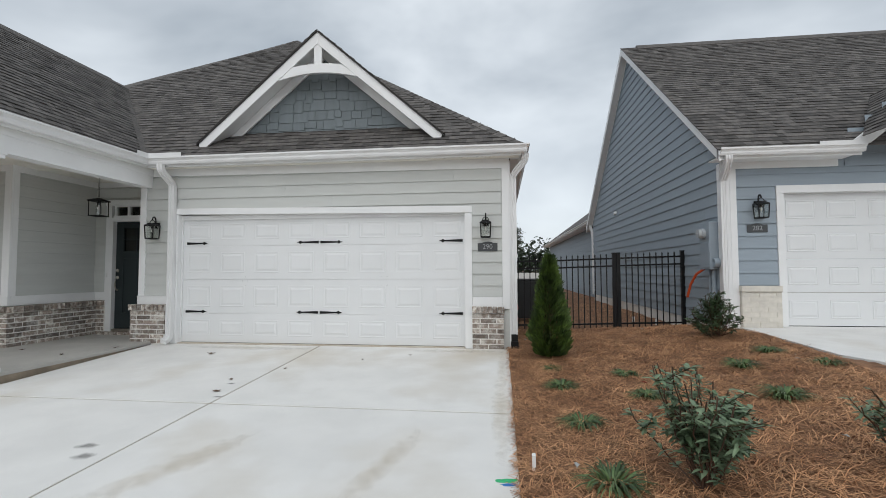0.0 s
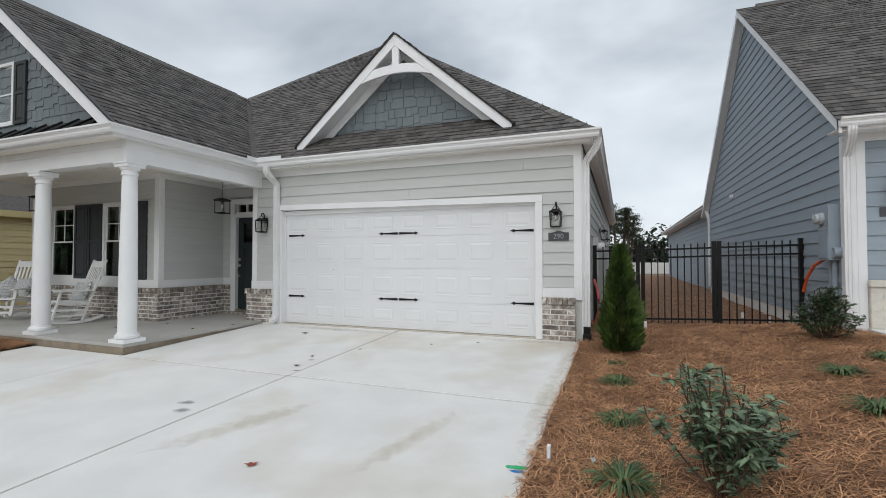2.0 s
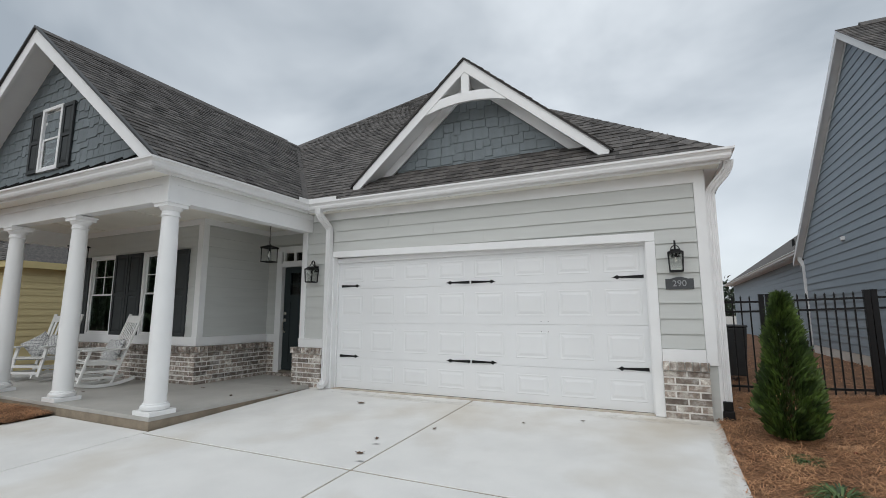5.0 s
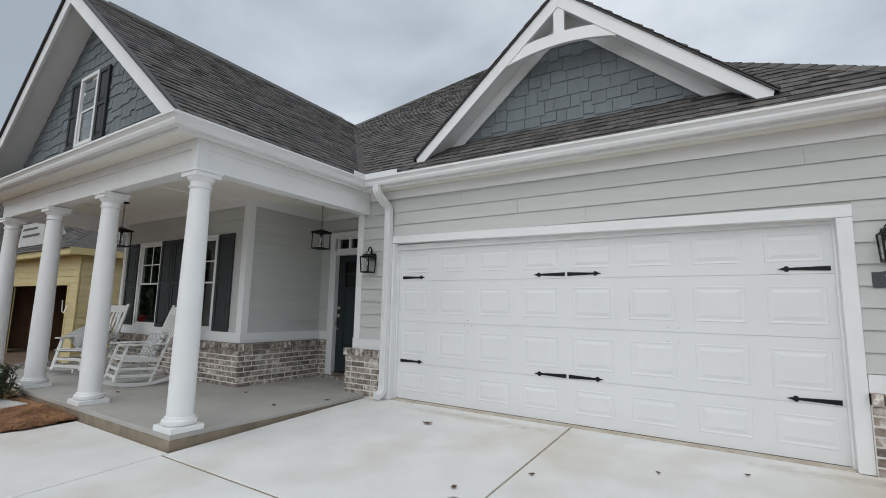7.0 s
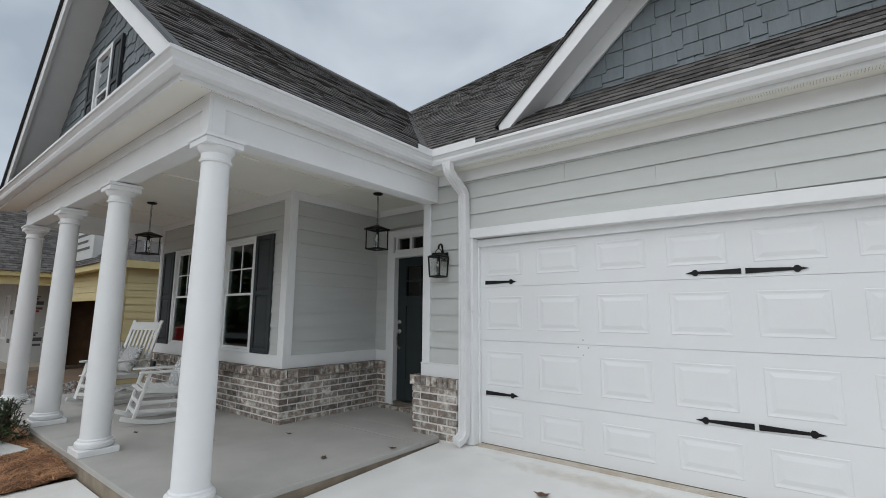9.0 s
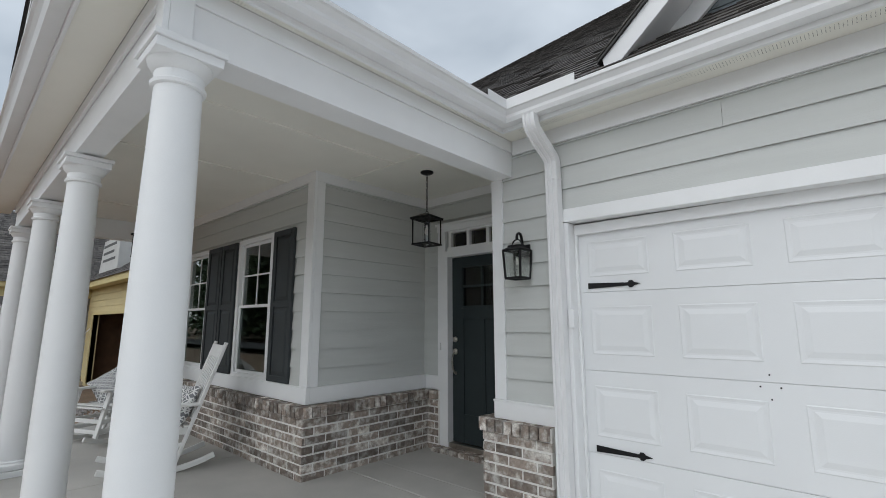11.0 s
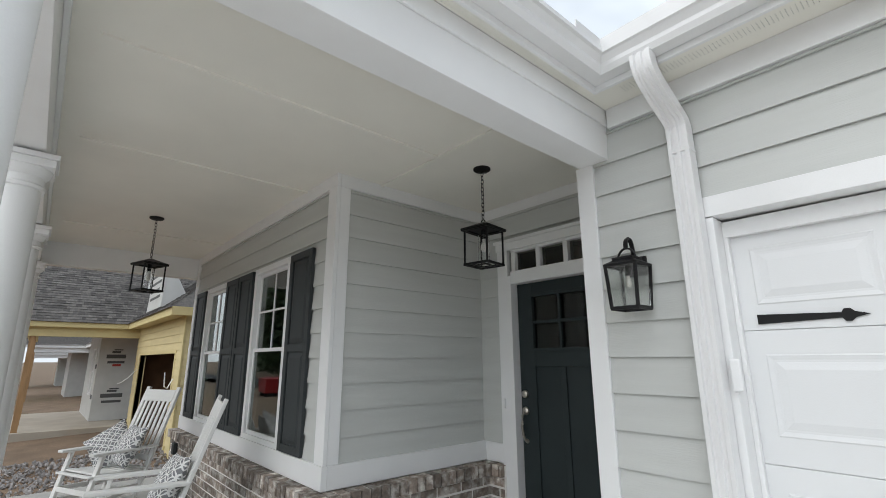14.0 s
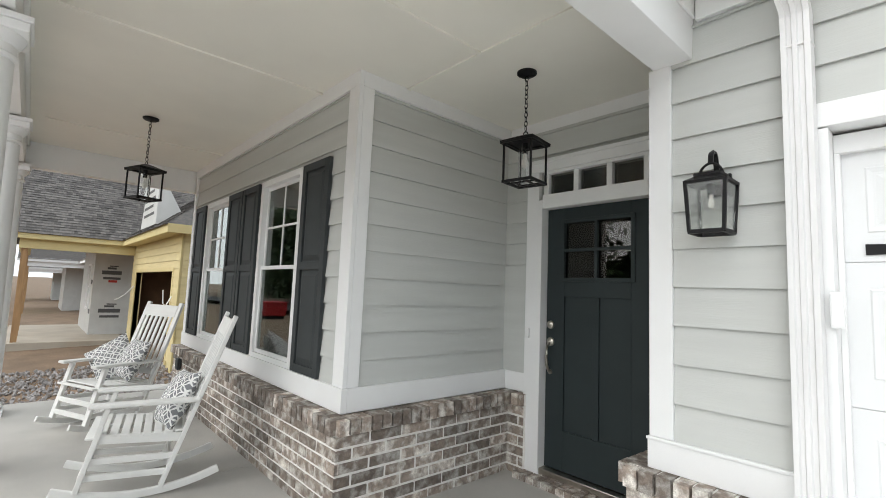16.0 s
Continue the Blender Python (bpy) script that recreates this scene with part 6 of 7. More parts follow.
for i, (x, y, s) in enumerate(((3.64, -1.25, 0.15), (3.65, -2.02, 0.21), (3.68, -3.12, 0.23), (3.69, -4.14, 0.26), (4.42, -1.62, 0.15), (4.42, -2.45, 0.2), (5.66, -1.68, 0.23), (6.25, -1.1, 0.19), (5.52, -2.72, 0.24), (6.5, -1.75, 0.18))):
    tuft(x, y, s, 30 + i)

# loose pine needles over the beds
rng = np.random.default_rng(4)


def needles(name, count, x0, x1, y0, y1, inside, label, raised=0.0):
    x, y = rng.uniform(x0, x1, count), rng.uniform(y0, y1, count)
    keep = np.array([inside(a, b) for a, b in zip(x, y)])
    x, y = x[keep], y[keep]
    n = len(x)
    a, L, w = rng.uniform(0, 2 * np.pi, n), rng.uniform(0.08, 0.2, n), rng.uniform(0.0016, 0.0034, n)
    bend, lift, tilt = rng.uniform(-0.5, 0.5, n), rng.uniform(0.006, 0.035, n), rng.uniform(-0.02, 0.03, n)
    v, f = [], []
    for i in range(n):
        h = 0.028 * (noise.noise((x[i] * 1.7, y[i] * 1.7, 1.3)) + 0.5 * noise.noise((x[i] * 5, y[i] * 5, 4.1))) + lift[i] + raised
        k = len(v)
        for j in range(3):
            t = (j - 1) * 0.5
            b = a[i] + bend[i] * t
            px, py = x[i] + math.cos(b) * L[i] * t, y[i] + math.sin(b) * L[i] * t
            z = ground_z(px, py) + h + tilt[i] * t * 2 - 0.012 * (t * 2) ** 2
            sx, sy = -math.sin(b) * w[i], math.cos(b) * w[i]
            v += [(px - sx, py - sy, z), (px + sx, py + sy, z)]
        f += [(k, k + 1, k + 3, k + 2), (k + 2, k + 3, k + 5, k + 4)]
    me = bpy.data.meshes.new(name)
    me.from_pydata(v, [], f)
    tagged(new(name, mat_of(me, M_NEEDLE)), label, "pine straw", kind="stuff")


needles("pine_needles", 56000, 3.09, 6.75, -5.6, 2.2, lambda a, b: a < 6.6 or b < 0.7, "loose rust-brown pine needles over the bed")
needles("pine_needles", 5000, 3.2, 6.6, 2.2, 9, lambda a, b: True, "loose rust-brown pine needles in the side yard")
needles("pine_needles", 15000, -8, -4.85, -4.2, -2.8, lambda a, b: left_bed(a + 0.03, b), "loose rust-brown pine needles in the porch bed", 0.035)


# ---------------------------------------------------------------- distance
def pine(x, y, h, seed, crown=0.45):
    t = thing("pine_tree", "tall pine tree with a bare trunk and a ragged crown", "tree", "distant pines", at=pose(x, y, -0.4))
    rg = random.Random(seed)
    sway = rg.uniform(-0.5, 0.5)
    part("trunk", MB().sweep([(sway * s * s, 0, h * s) for s in [i / 8 for i in range(9)]], [(0.16 * math.cos(q), 0.16 * math.sin(q)) for q in [2 * math.pi * i / 7 for i in range(7)]], up=(0, 1, 0.1)), M_BARK, t)
    limbs, green = MB(), MB()
    for i in range(34):
        f = rg.uniform(1 - crown, 1.0)
        a = rg.uniform(0, 2 * math.pi)
        L = h * 0.2 * (1.25 - f) / (crown + 0.25) * rg.uniform(0.5, 1.2)
        p = Vector((sway * f * f, 0, h * f))
        e = p + Vector((math.cos(a) * L, math.sin(a) * L, L * rg.uniform(-0.05, 0.5)))
        limbs.tube([p, p.lerp(e, 0.5) + Vector((0, 0, 0.1)), e], 0.035, 4)
        for c in range(3):
            q = p.lerp(e, rg.uniform(0.45, 1.05))
            for n in range(26):
                o = Vector((rg.gauss(0, 0.3), rg.gauss(0, 0.3), rg.gauss(0, 0.14)))
                leaf(green, q + o, (rg.uniform(-1, 1), rg.uniform(-1, 1), rg.uniform(-0.2, 1)), (rg.uniform(-1, 1), rg.uniform(-1, 1), 1), rg.uniform(0.14, 0.3), rg.uniform(0.04, 0.1))
    part("limbs", limbs, M_BARK, t)
    part("crown", green, M_PINE, t)


for i, (x, y, h) in enumerate(((2.0, 62, 9.4), (2.9, 60, 9.2), (3.9, 63, 8.9), (4.5, 61, 8.6), (5.0, 64, 7.9))):
    pine(x, y, h, 50 + i)


M_TREE = foliage("broadleaf_tree_green", (0.075, 0.125, 0.04), (0.035, 0.065, 0.02), 0.4)


def woods(name, x0, x1, y0, y1, h, count, seed, label, mat=M_PINE, size=1.0):
    rg = random.Random(seed)
    mb = MB()
    for i in range(count):
        cx, cy = rg.uniform(x0, x1), rg.uniform(y0, y1)
        top = h * (0.6 + 0.45 * noise.noise((cx * 0.21, cy * 0.2, seed)) + rg.uniform(-0.12, 0.2))
        for k in range(26):
            p = Vector((cx + rg.gauss(0, 0.8), cy + rg.gauss(0, 0.8), rg.uniform(0.0, 1) ** 0.7 * top - 0.4))
            leaf(mb, p, (rg.uniform(-1, 1), rg.uniform(-1, 1), rg.uniform(-0.3, 1)), (rg.uniform(-1, 1), rg.uniform(-1, 1), 1), rg.uniform(0.35, 0.8) * size, rg.uniform(0.25, 0.5) * size)
    me = mat_of(mb.mesh(name), mat)
    tagged(new(name, me), label, "woods", kind="stuff")


woods("far_woods", -10, 45, 66, 74, 6.6, 640, 3, "low dark woods behind the houses")
woods("street_trees", -40, 30, -40, -32, 6.5, 700, 9, "row of trees across the street", M_TREE, 2.2)
woods("street_trees", -80, -46, -40, -25, 19, 900, 17, "tall trees across the street beyond the next houses", M_TREE, 1.6)
woods("street_trees", -130, -40, -70, -40, 22, 1300, 13, "tall trees farther down the street", M_TREE, 2.2)
back_fence = thing("backyard_fence", "pale wooden fence behind the side yard", "fence", kind="structure")
part("panel", MB().box(2.5, 40, -0.5, 14, 40.08, 1.0), M_WRAP, back_fence)
road = structure("road", MB().box(-120, -21, -0.6, 120, -15.9, -0.53), material("grey_asphalt", (0.06, 0.06, 0.062), 0.9, vary=0.2, scale=6, fine=0.3), "grey asphalt street in front of the houses")


# ---------------------------------------------------------------- houses under construction
def unfinished_house(dx, dz, mat, beam_mat, wrap, label, posts_mat, detail=True):
    h = thing("unfinished_house", label, "house", "houses under construction", kind="structure")
    X = lambda a: a + dx
    # garage front, with an open doorway
    w = part("garage_wall", MB().box(X(-3.21), 0.1, dz - 0.3, X(-2.44), 0.25, 3.05 + dz).box(X(2.44), 0.1, dz - 0.3, X(3.13), 0.25, 3.05 + dz).box(X(-2.44), 0.1, 2.13 + dz, X(2.44), 0.25, 3.05 + dz).box(X(3.0), 0.2501, dz - 0.3, X(3.13), 14, 3.05 + dz), mat, h)
    if detail:
        siding(w, frame_on((X(-3.21), 0.1, dz), (1, 0, 0)), 6.34, 0.1, 2.98, mat, holes=((0.7, 5.72, 0, 2.16),), exposure=0.19)
        siding(w, frame_on((X(3.13), 0.12, dz), (0, 1, 0)), 13.8, 0.1, 2.98, mat, exposure=0.19)
        part("corner_board", MB().box(X(3.03), 0.07, dz - 0.1, X(3.15), 0.0995, 3.0 + dz), M_YTRIM, h)
        for a, b in ((-2.54, -2.44), (2.44, 2.54)):
            part("opening_trim", MB().box(X(a), 0.075, dz, X(b), 0.22, 2.23 + dz), M_YTRIM, h)
        part("opening_trim", MB().box(X(-2.4399), 0.075, 2.13 + dz, X(2.4399), 0.22, 2.23 + dz), M_YTRIM, h)
        # inner walls and ceiling, shade behind the doorway painted into their brown
        part("inside_wall", MB().box(X(-2.9), 4.0, dz, X(2.9), 4.1, 3.0 + dz).box(X(-3.0), 0.26, dz, X(-2.9), 4, 3.0 + dz).box(X(2.88), 0.26, dz, X(2.98), 4, 3.0 + dz).box(X(-2.9), 0.26, 2.9 + dz, X(2.87), 3.99, 3.0 + dz), M_SHADEWOOD, h)
        for i in range(12):
            part("stud", MB().box(X(2.79), 0.4 + i * 0.3, dz, X(2.879), 0.44 + i * 0.3, 2.9 + dz), M_WOOD, h)
    # porch: slab, bay wrapped in white sheeting, beam, posts
    part("porch_slab", MB().box(X(-9.3), -2.78, dz - 0.5, X(-2.9), 0.1, dz + 0.02), M_PORCHN, h, bevel=0.01)
    part("bay", MB().box(X(-8.95), -0.765, dz + 0.02, X(-4.87), 4, 3.0 + dz).box(X(-4.869), 0.82, dz + 0.02, X(-3.211), 1.0, 3.0 + dz), wrap, h)
    part("porch_beam", MB().box(X(-3.29), -2.68, 2.68 + dz, X(-3.05), 0.098, 3.1 + dz).box(X(-9.1), -2.68, 2.68 + dz, X(-3.2901), -2.43, 3.1 + dz), beam_mat, h)
    part("porch_ceiling", MB().box(X(-9.1), -2.42, 2.95 + dz, X(-3.3), 0.8, 3.0 + dz), M_WOOD, h)
    for x in (-3.17, -5.1, -7.03, -8.98):
        part("post", MB().box(X(x) - 0.07, -2.62, dz + 0.02, X(x) + 0.07, -2.48, 2.679 + dz), posts_mat, h)
    # roofs
    part("eave_board", MB().box(X(-2.92), -0.27, 2.95 + dz, X(3.36), -0.24, 3.14 + dz).box(X(-2.92), -2.97, 2.95 + dz, X(-2.89), -0.2701, 3.14 + dz).box(X(3.33), -0.2399, 2.95 + dz, X(3.36), 14, 3.14 + dz), beam_mat, h)
    part("soffit", MB().box(X(-2.9), -0.24, 2.97 + dz, X(3.33), 0.099, 2.985 + dz).box(X(-3.05), -2.95, 2.97 + dz, X(-2.92), -0.25, 2.985 + dz).box(X(3.1301), 0.1, 2.97 + dz, X(3.3299), 14, 2.985 + dz), beam_mat, h)
    pk = (X(PKX), EY + S, EZ + S * PITCH + dz)
    rf = part("roof", MB().add([(X(EX), EY, EZ + dz), pk, (X(2 * PKX - EX), EY, EZ + dz), (X(EX), 18, EZ + dz), (X(PKX), 12, pk[2]), (X(2 * PKX - EX), 18, EZ + dz),
                                (X(PEX), -2.95, 3.1 + dz), (X(PEX), EY, 3.1 + dz), (X(RX), VY, RZ + dz), (X(RX), -2.95, RZ + dz), (X(LX), -2.95, 3.1 + dz), (X(LX), EY, 3.1 + dz)],
                               [(0, 1, 2), (0, 3, 4, 1), (2, 1, 4, 5), (6, 7, 8, 9), (9, 8, 11, 10)]), M_SHINGLE, h)
    if detail:
        kk = math.sqrt(1 + PP * PP)
        shingled(rf, (X(PEX), 0, 3.1 + dz), (0, 1, 0), (-1, 0, PP), [(-2.96, 0), (EY, 0), (VY, (PEX - RX) * kk), (-2.96, (PEX - RX) * kk)], (X(0), 0), 0, seed=41)
        kk = math.sqrt(1 + PITCH * PITCH)
        shingled(rf, (X(0), EY, EZ + dz), (1, 0, 0), (0, 1, PITCH), [(PEX + 0.03, 0), (EX, 0), (PKX, S * kk), (RX, (VY - EY) * kk)], (X(0), 0), 0, seed=43)
        part("roof_wrap", MB().add([(X(-1.9), 0.0, EZ + 0.30 + dz), (X(0.35), 0.0, EZ + 0.30 + dz), (X(0.35), 0.0, EZ + 1.75 + dz), (X(-1.2), 0.0, EZ + 2.0 + dz), (X(-1.9), 0.5, EZ + 0.30 + dz), (X(0.35), 0.8, EZ + 0.30 + dz)], [(0, 1, 2, 3), (1, 5, 2)]), M_WRAP, h)
        for i in range(5):
            part("print_bar", MB().box(X(-1.5), -0.006, EZ + 0.6 + i * 0.22 + dz, X(0.0 - 0.2 * (i % 2)), -0.003, EZ + 0.68 + i * 0.22 + dz), M_PRINT, h)
    return h


M_YTRIM = material("pale_yellow_trim", (0.66, 0.55, 0.28), 0.6, vary=0.05, scale=4)
M_PORCHN = material("new_concrete", (0.47, 0.42, 0.35), 0.85, vary=0.12, scale=2, blotch=0.4, blotch_scale=0.6, dark=(0.36, 0.28, 0.2))
M_PRINT = material("grey_print", (0.10, 0.10, 0.10), 0.7)
M_RED = material("red_print", (0.5, 0.05, 0.04), 0.7)
DXH, DZH = -16.75, -0.42
yh = unfinished_house(DXH, DZH, M_YELLOW, M_YTRIM, M_WRAP, "pale yellow house under construction with a white wrapped porch bay", M_WOOD)
# printed marks on the sheeting, as plain bars
for zc, s in ((0.75, 1.0), (2.05, 0.9)):
    for k in range(2):
        y0 = -0.55 + k * 0.95
        for a, b, c, d in ((0, 0.62, 0.0, 0.13), (0.05, 0.6, -0.17, -0.09), (0.16, 0.44, 0.18, 0.25), (0.22, 0.5, 0.27, 0.31)):
            part("print_bar", MB().box(DXH - 4.868, y0 + a * s, DZH + zc + c, DXH - 4.864, y0 + b * s, DZH + zc + d), M_PRINT, yh)
part("print_mark", MB().box(DXH - 4.866, -0.35, DZH + 1.78, DXH - 4.862, -0.1, DZH + 1.86), M_RED, yh)
wn_y = window("window_4", DXH - 6.6, DXH - 5.6, DZH + 0.8, DZH + 2.4, -0.77, "white window of the yellow house")
for i in range(2):
    part("print_bar", MB().box(DXH - 5.5 + i * 0.0, -0.772, DZH + 0.7 + i, DXH - 5.0, -0.769, DZH + 0.85 + i), M_PRINT, yh)
M_PALE = material("white_wrapped_house", (0.62, 0.63, 0.63), 0.6, vary=0.05)
unfinished_house(2 * DXH, 2 * DZH + 0.2, M_PALE, M_WHITE, M_WRAP, "white house under construction farther down the street", M_WOOD, False)
unfinished_house(3 * DXH, 3 * DZH + 0.4, M_PALE, M_WHITE, M_SIDING, "pale house under construction at the end of the row", M_WOOD, False)
wires = thing("loose_cable", "loose white electrical cables hanging from the yellow wall", "cable", "loose cables")
part("cable", MB().tube([(DXH + 2.62, 0.07, DZH + 1.55), (DXH + 2.75, -0.05, DZH + 1.35), (DXH + 2.95, -0.15, DZH + 1.4), (DXH + 3.0, -0.18, DZH + 1.7)], 0.014, 6), M_WHITE, wires)
part("cable", MB().tube([(DXH - 2.62, 0.07, DZH + 1.7), (DXH - 2.75, -0.1, DZH + 1.45), (DXH - 3.0, -0.25, DZH + 1.3), (DXH - 3.3, -0.3, DZH + 1.25)], 0.014, 6), M_WHITE, wires)

# rubble between the houses
rg = random.Random(12)
gv = MB()
for i in range(4200):
    x, y = rg.uniform(-15.5, -9.4), rg.uniform(-3.6, 1.5)
    s = rg.uniform(0.015, 0.06)
    m = pose(x, y, ground_z(x, y) - 0.07 + s * 0.3, rg.uniform(0, 360), rg.uniform(0, 360), rg.uniform(0, 360))
    gv.add([m @ Vector(p) for p in ((s, 0, 0), (-s, 0, 0), (0, s * 0.8, 0), (0, -s * 0.8, 0), (0, 0, s * 0.5), (0, 0, -s * 0.5))], [(0, 2, 4), (2, 1, 4), (1, 3, 4), (3, 0, 4), (2, 0, 5), (1, 2, 5), (3, 1, 5), (0, 3, 5)])
tagged(part("gravel", gv, M_GRAVEL), "grey gravel spread over red earth between the houses", "gravel", kind="stuff")

M_REDMETAL = material("red_painted_steel", (0.5, 0.025, 0.03), 0.5, vary=0.2, scale=3)
skip = thing("waste_container", "red steel waste container standing by the street", "container", at=pose(-37.0, -13.0, -0.98, 0, 0, 8))
part("body", MB().prism([(-1.0, 0.25), (1.0, 0.25), (1.25, 1.2), (-1.25, 1.2)], 1.8, pose(0, -0.9, 0)), M_REDMETAL, skip, bevel=0.02)
part("rim", MB().box(-1.32, -0.96, 1.2002, 1.32, 0.96, 1.27), M_REDMETAL, skip, bevel=0.01)
for x in (-0.7, 0.7):
    part("skid", MB().box(x - 0.12, -0.85, 0.0, x + 0.12, 0.85, 0.2499), M_BLACK, skip)
M_BIN = material("dark_grey_plastic", (0.03, 0.033, 0.035), 0.5, vary=0.15, scale=8)
bin_thing = thing("waste_bin", "dark grey wheeled waste bin behind the side gate", "waste bin", at=pose(3.66, 4.1, 0.05))
part("body", MB().add([(-0.24, -0.27, 0.04), (0.24, -0.27, 0.04), (0.24, 0.27, 0.04), (-0.24, 0.27, 0.04), (-0.29, -0.34, 0.92), (0.29, -0.34, 0.92), (0.29, 0.34, 0.92), (-0.29, 0.34, 0.92)],
                      [(3, 2, 1, 0), (0, 1, 5, 4), (1, 2, 6, 5), (2, 3, 7, 6), (3, 0, 4, 7), (4, 5, 6, 7)]), M_BIN, bin_thing, bevel=0.02)
part("lid", MB().box(-0.3, -0.36, 0.921, 0.3, 0.36, 0.965), M_BIN, bin_thing, bevel=0.015)
for x in (-0.25, 0.25):
    part("wheel", MB().lathe([(0.0, -0.025), (0.1, -0.025), (0.1, 0.025), (0.0, 0.025)], pose(x, 0.3, 0.1, 0, 90), 18), M_BLACK, bin_thing)

# ---------------------------------------------------------------- small things on the ground
M_LEAF = material("dead_leaf", (0.13, 0.07, 0.04), 0.8, vary=0.4, scale=30)
M_LEAFR = material("red_dead_leaf", (0.30, 0.07, 0.04), 0.8, vary=0.3, scale=30)


def dead_leaf(x, y, z, s, turn, mat=M_LEAF, slope=0.043):
    pts = [(math.cos(a) * s * (1 if i % 2 else 0.6), math.sin(a) * s * (0.62 if i % 2 else 0.4)) for i, a in enumerate([2 * math.pi * k / 10 for k in range(10)])]
    v = [(px, py, 0.006 + 0.25 * (px * px + py * py) / s) for px, py in pts] + [(0, 0, 0.002)]
    f = [(i, (i + 1) % 10, 10) for i in range(10)]
    b = len(v)
    v += [(a, c, d - 0.0015) for a, c, d in v]
    f += [(b + (i + 1) % 10, b + i, b + 10) for i in range(10)] + [(i, b + i, b + (i + 1) % 10, (i + 1) % 10) for i in range(10)]
    ob = part("fallen_leaf", MB().add(v, f), mat)
    ob.matrix_basis = pose(x, y, z + 0.002, math.degrees(math.atan(slope)), 0, turn)
    tagged(ob, "curled brown fallen leaf on the concrete", "leaf", "fallen leaves")


for x, y, s, a in ((-1.36, -0.73, 0.07, 10), (0.18, -1.48, 0.035, 60), (1.67, -0.57, 0.03, 20), (-0.23, -2.03, 0.04, 100), (-0.12, -2.48, 0.05, 15), (1.05, -0.9, 0.03, 140)):
    dead_leaf(x, y, 0.043 * y, s, a)
dead_leaf(1.29, -4.7, 0.043 * -4.7, 0.05, 30, M_LEAFR)
for x, y, s, a in ((-4.25, -1.05, 0.045, 20), (-4.6, -1.75, 0.05, 80), (-3.25, -1.35, 0.05, 140), (-2.98, -0.72, 0.05, 30), (-5.6, -2.1, 0.04, 10)):
    dead_leaf(x, y, PZ, s, a, slope=0)

# stains of clay and paint that lie on the drive
def stain_material(name, colour, amount):
    """Colour that thins out in a ragged way towards the rim of the stain."""
    m = material(name, colour, 0.9, vary=0.25, scale=12, fine=0.2, fine_scale=120)
    n, l = m.node_tree.nodes, m.node_tree.links
    co, ln, no = n.new("ShaderNodeTexCoord"), n.new("ShaderNodeVectorMath"), n.new("ShaderNodeTexNoise")
    mp = n.new("ShaderNodeMapping")
    mp.inputs["Location"].default_value, mp.inputs["Scale"].default_value = (-1, -1, 0), (2, 2, 0)
    l.new(co.outputs["Generated"], mp.inputs["Vector"])
    ln.operation = "LENGTH"
    l.new(mp.outputs["Vector"], ln.inputs[0])
    no.inputs["Scale"].default_value, no.inputs["Detail"].default_value = 9.0, 6.0
    l.new(co.outputs["Object"], no.inputs["Vector"])
    add = n.new("ShaderNodeMath")
    add.operation = "MULTIPLY_ADD"
    add.inputs[1].default_value = 1.6
    l.new(no.outputs["Fac"], add.inputs[0])
    l.new(ln.outputs["Value"], add.inputs[2])
    r = n.new("ShaderNodeMapRange")
    r.inputs["From Min"].default_value, r.inputs["From Max"].default_value = 1.75, 0.75
    r.inputs["To Max"].default_value = amount
    l.new(add.outputs[0], r.inputs["Value"])
    clear, mix = n.new("ShaderNodeBsdfTransparent"), n.new("ShaderNodeMixShader")
    l.new(r.outputs["Result"], mix.inputs["Fac"])
    l.new(clear.outputs["BSDF"], mix.inputs[1])
    l.new(n["Principled BSDF"].outputs["BSDF"], mix.inputs[2])
    l.new(mix.outputs["Shader"], n["Material Output"].inputs["Surface"])
    return m


M_CLAY = stain_material("tan_clay_stain", (0.74, 0.62, 0.46), 0.3)
M_DAMP = stain_material("grey_damp_spot", (0.36, 0.355, 0.34), 0.8)
M_BLUEP = material("blue_marking_paint", (0.03, 0.22, 0.6), 0.6, vary=0.2, scale=40, fine=0.3)
M_GREEN = material("green_marking_paint", (0.03, 0.55, 0.22), 0.6, vary=0.2, scale=40, fine=0.3)


def stain(name, x, y, rx, ry, turn, mat, label, seed):
    mb = MB()
    n = 28
    pts = []
    for i in range(n):
        a = 2 * math.pi * i / n
        r = 1 + 0.35 * noise.noise((math.cos(a) * 1.5, math.sin(a) * 1.5, seed)) + 0.12 * noise.noise((math.cos(a) * 5, math.sin(a) * 5, seed))
        pts.append((rx * r * math.cos(a), ry * r * math.sin(a), 0.0))
    mb.add(pts, [tuple(range(n))])
    ob = part(name, mb, mat)
    ob.matrix_basis = pose(x, y, 0.043 * y + 0.0015, math.degrees(math.atan(0.043))) @ pose(0, 0, 0, 0, 0, turn)
    tagged(ob, label, "stain", kind="structure")


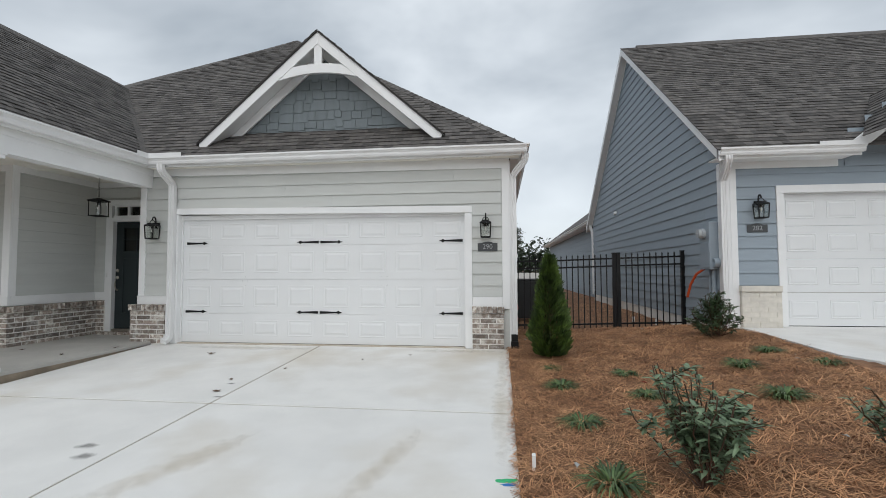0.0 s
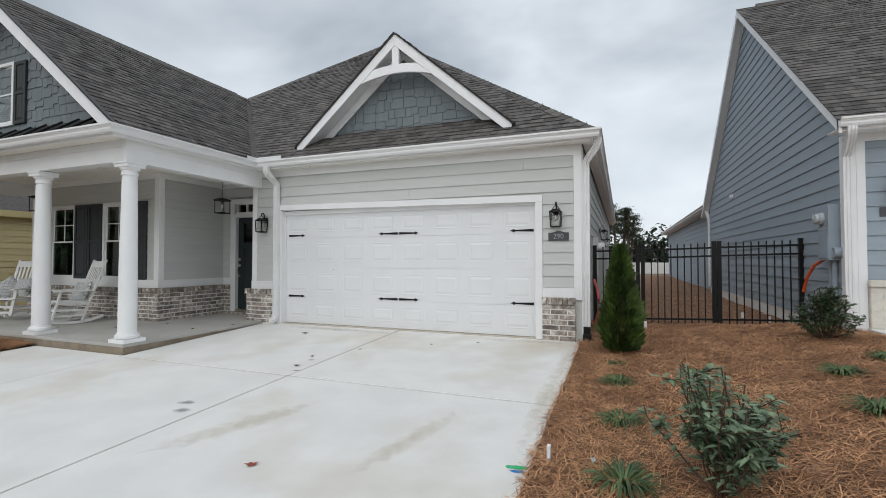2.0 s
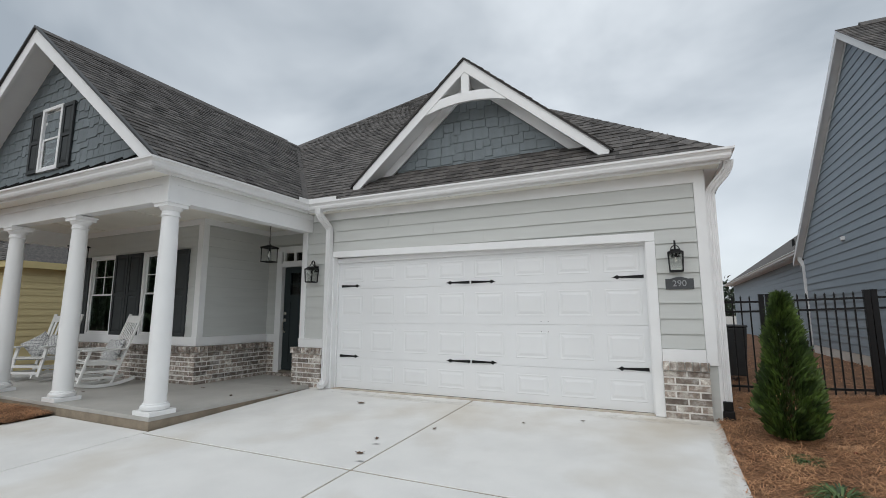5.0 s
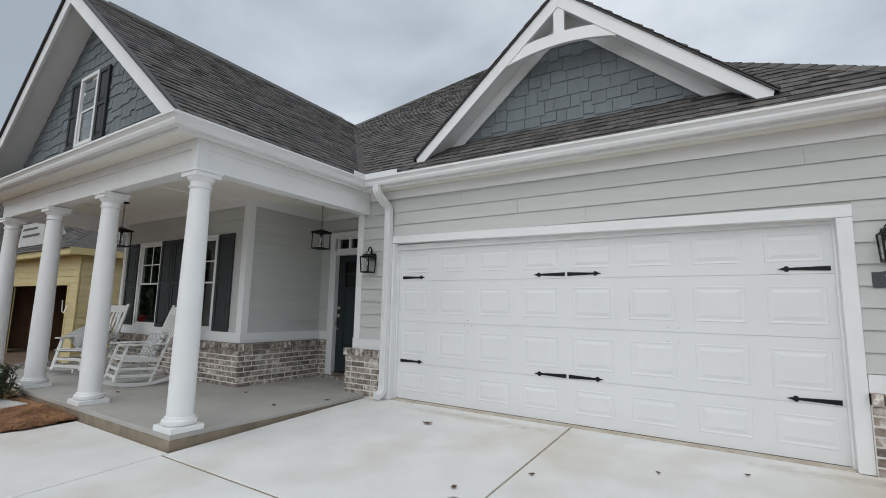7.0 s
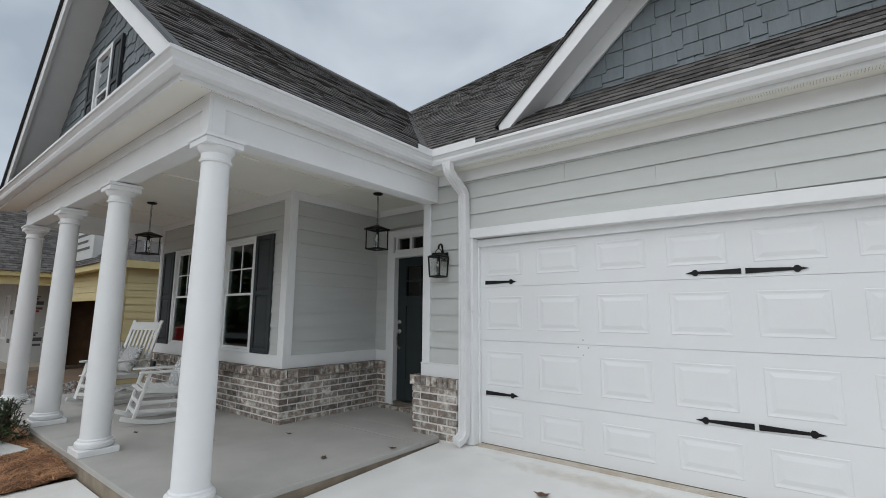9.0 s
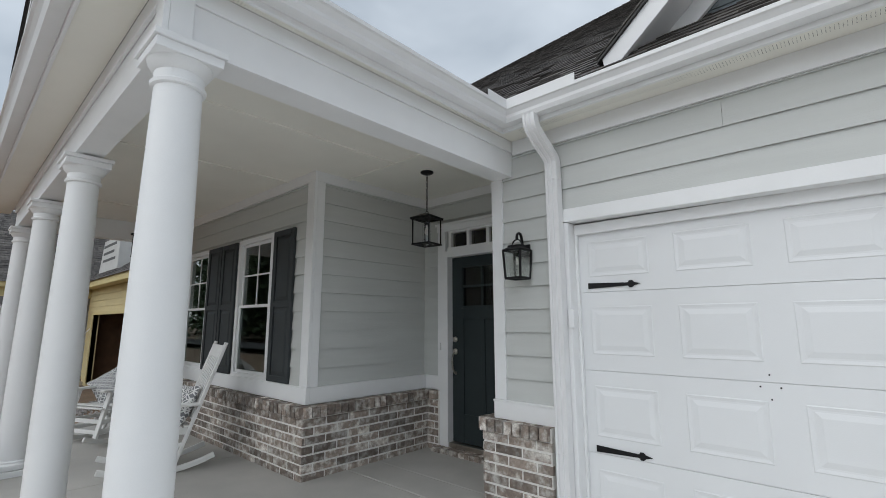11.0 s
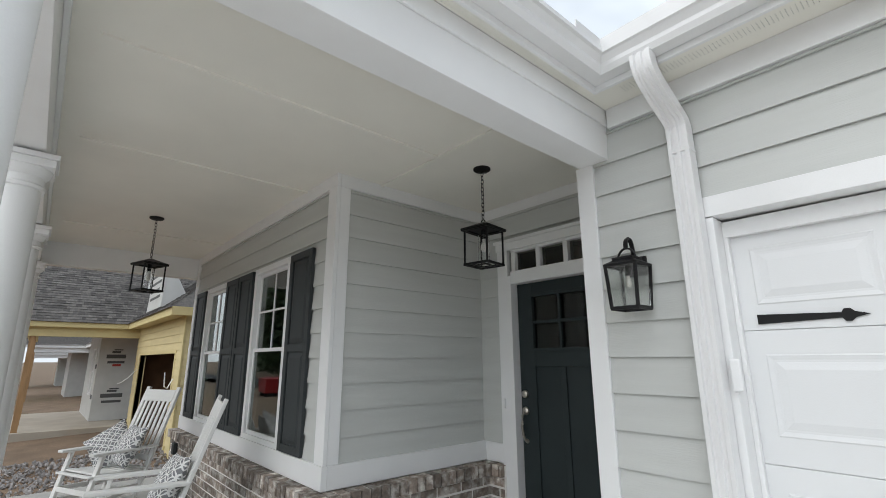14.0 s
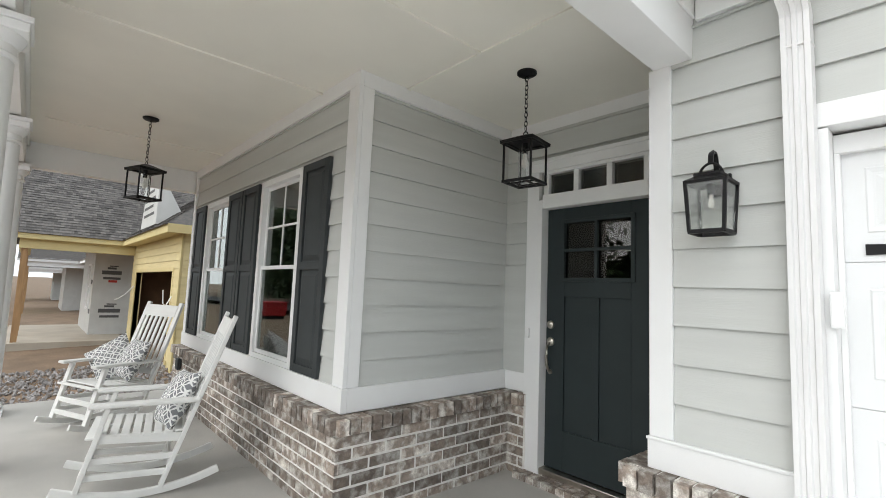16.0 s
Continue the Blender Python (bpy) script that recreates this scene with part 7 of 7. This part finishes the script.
stain("paint_mark", 3.02, -4.12, 0.085, 0.028, 5, M_GREEN, "bright green marking paint on the driveway edge", 3.3)
stain("paint_mark", 3.04, -4.17, 0.06, 0.018, 3, M_BLUEP, "bright blue marking paint on the driveway edge", 6.3)
for x, y, rx, ry, a, sd in ((2.15, -3.95, 0.12, 0.62, -14, 8.1), (0.62, -4.2, 0.16, 0.75, -24, 8.7), (2.3, -0.22, 0.75, 0.13, 2, 5.2), (-0.9, -0.25, 1.4, 0.14, -1, 5.9), (2.98, -2.9, 0.1, 1.3, 0, 4.4), (3.0, -1.2, 0.08, 0.9, 0, 4.9)):
    stain("clay_stain", x, y, rx, ry, a, M_CLAY, "faint tan clay stain on the driveway", sd)
for x, y, rx, ry, sd in ((-0.14, -4.09, 0.1, 0.075, 1.4), (-0.27, -3.92, 0.09, 0.06, 2.4), (-0.14, -2.18, 0.06, 0.035, 3.1), (0.0, -2.66, 0.06, 0.035, 4.1)):
    stain("damp_spot", x, y, rx, ry, 5, M_DAMP, "small grey damp spot on the driveway", sd)
stake = thing("marker_stake", "short white plastic marker stake at the driveway edge", "stake")
part("stake", MB().box(3.2, -3.975, -0.2, 3.225, -3.93, -0.06), M_WHITE, stake, bevel=0.004)
for x, y in ((4.05, 1.7), (5.9, 3.5), (6.2, 2.9)):
    st = thing("white_flag", "small white marker flag stuck in the pine straw", "marker flag", "marker flags")
    part("flag", MB().box(x, y, ground_z(x, y) - 0.02, x + 0.05, y + 0.004, ground_z(x, y) + 0.12), M_WHITE, st)
sheet_p = thing("paper_sheet", "white sheet of cardboard lying on the pine straw", "cardboard sheet")
part("sheet", MB().box(-0.4, -0.2, 0, 0.4, 0.2, 0.012, pose(-6.45, -3.2, ground_z(-6.45, -3.2) + 0.075, 3, 2, 15)), M_WRAP, sheet_p)
lt = random.Random(3)
for i in range(14):
    x, y = lt.uniform(3.3, 6.4), lt.uniform(-4, 1.5)
    ob = part("dry_leaf", MB().add([(-0.035, 0, 0), (0, -0.02, 0.012), (0.04, 0, 0.002), (0, 0.02, 0.014)], [(0, 1, 2, 3)]), M_CURTAIN if i % 3 else M_LEAFR)
    ob.matrix_basis = pose(x, y, ground_z(x, y) + 0.035, lt.uniform(-15, 15), lt.uniform(-15, 15), lt.uniform(0, 360))
    tagged(ob, "pale dry leaf lying on the pine straw", "leaf", "leaves on the straw")
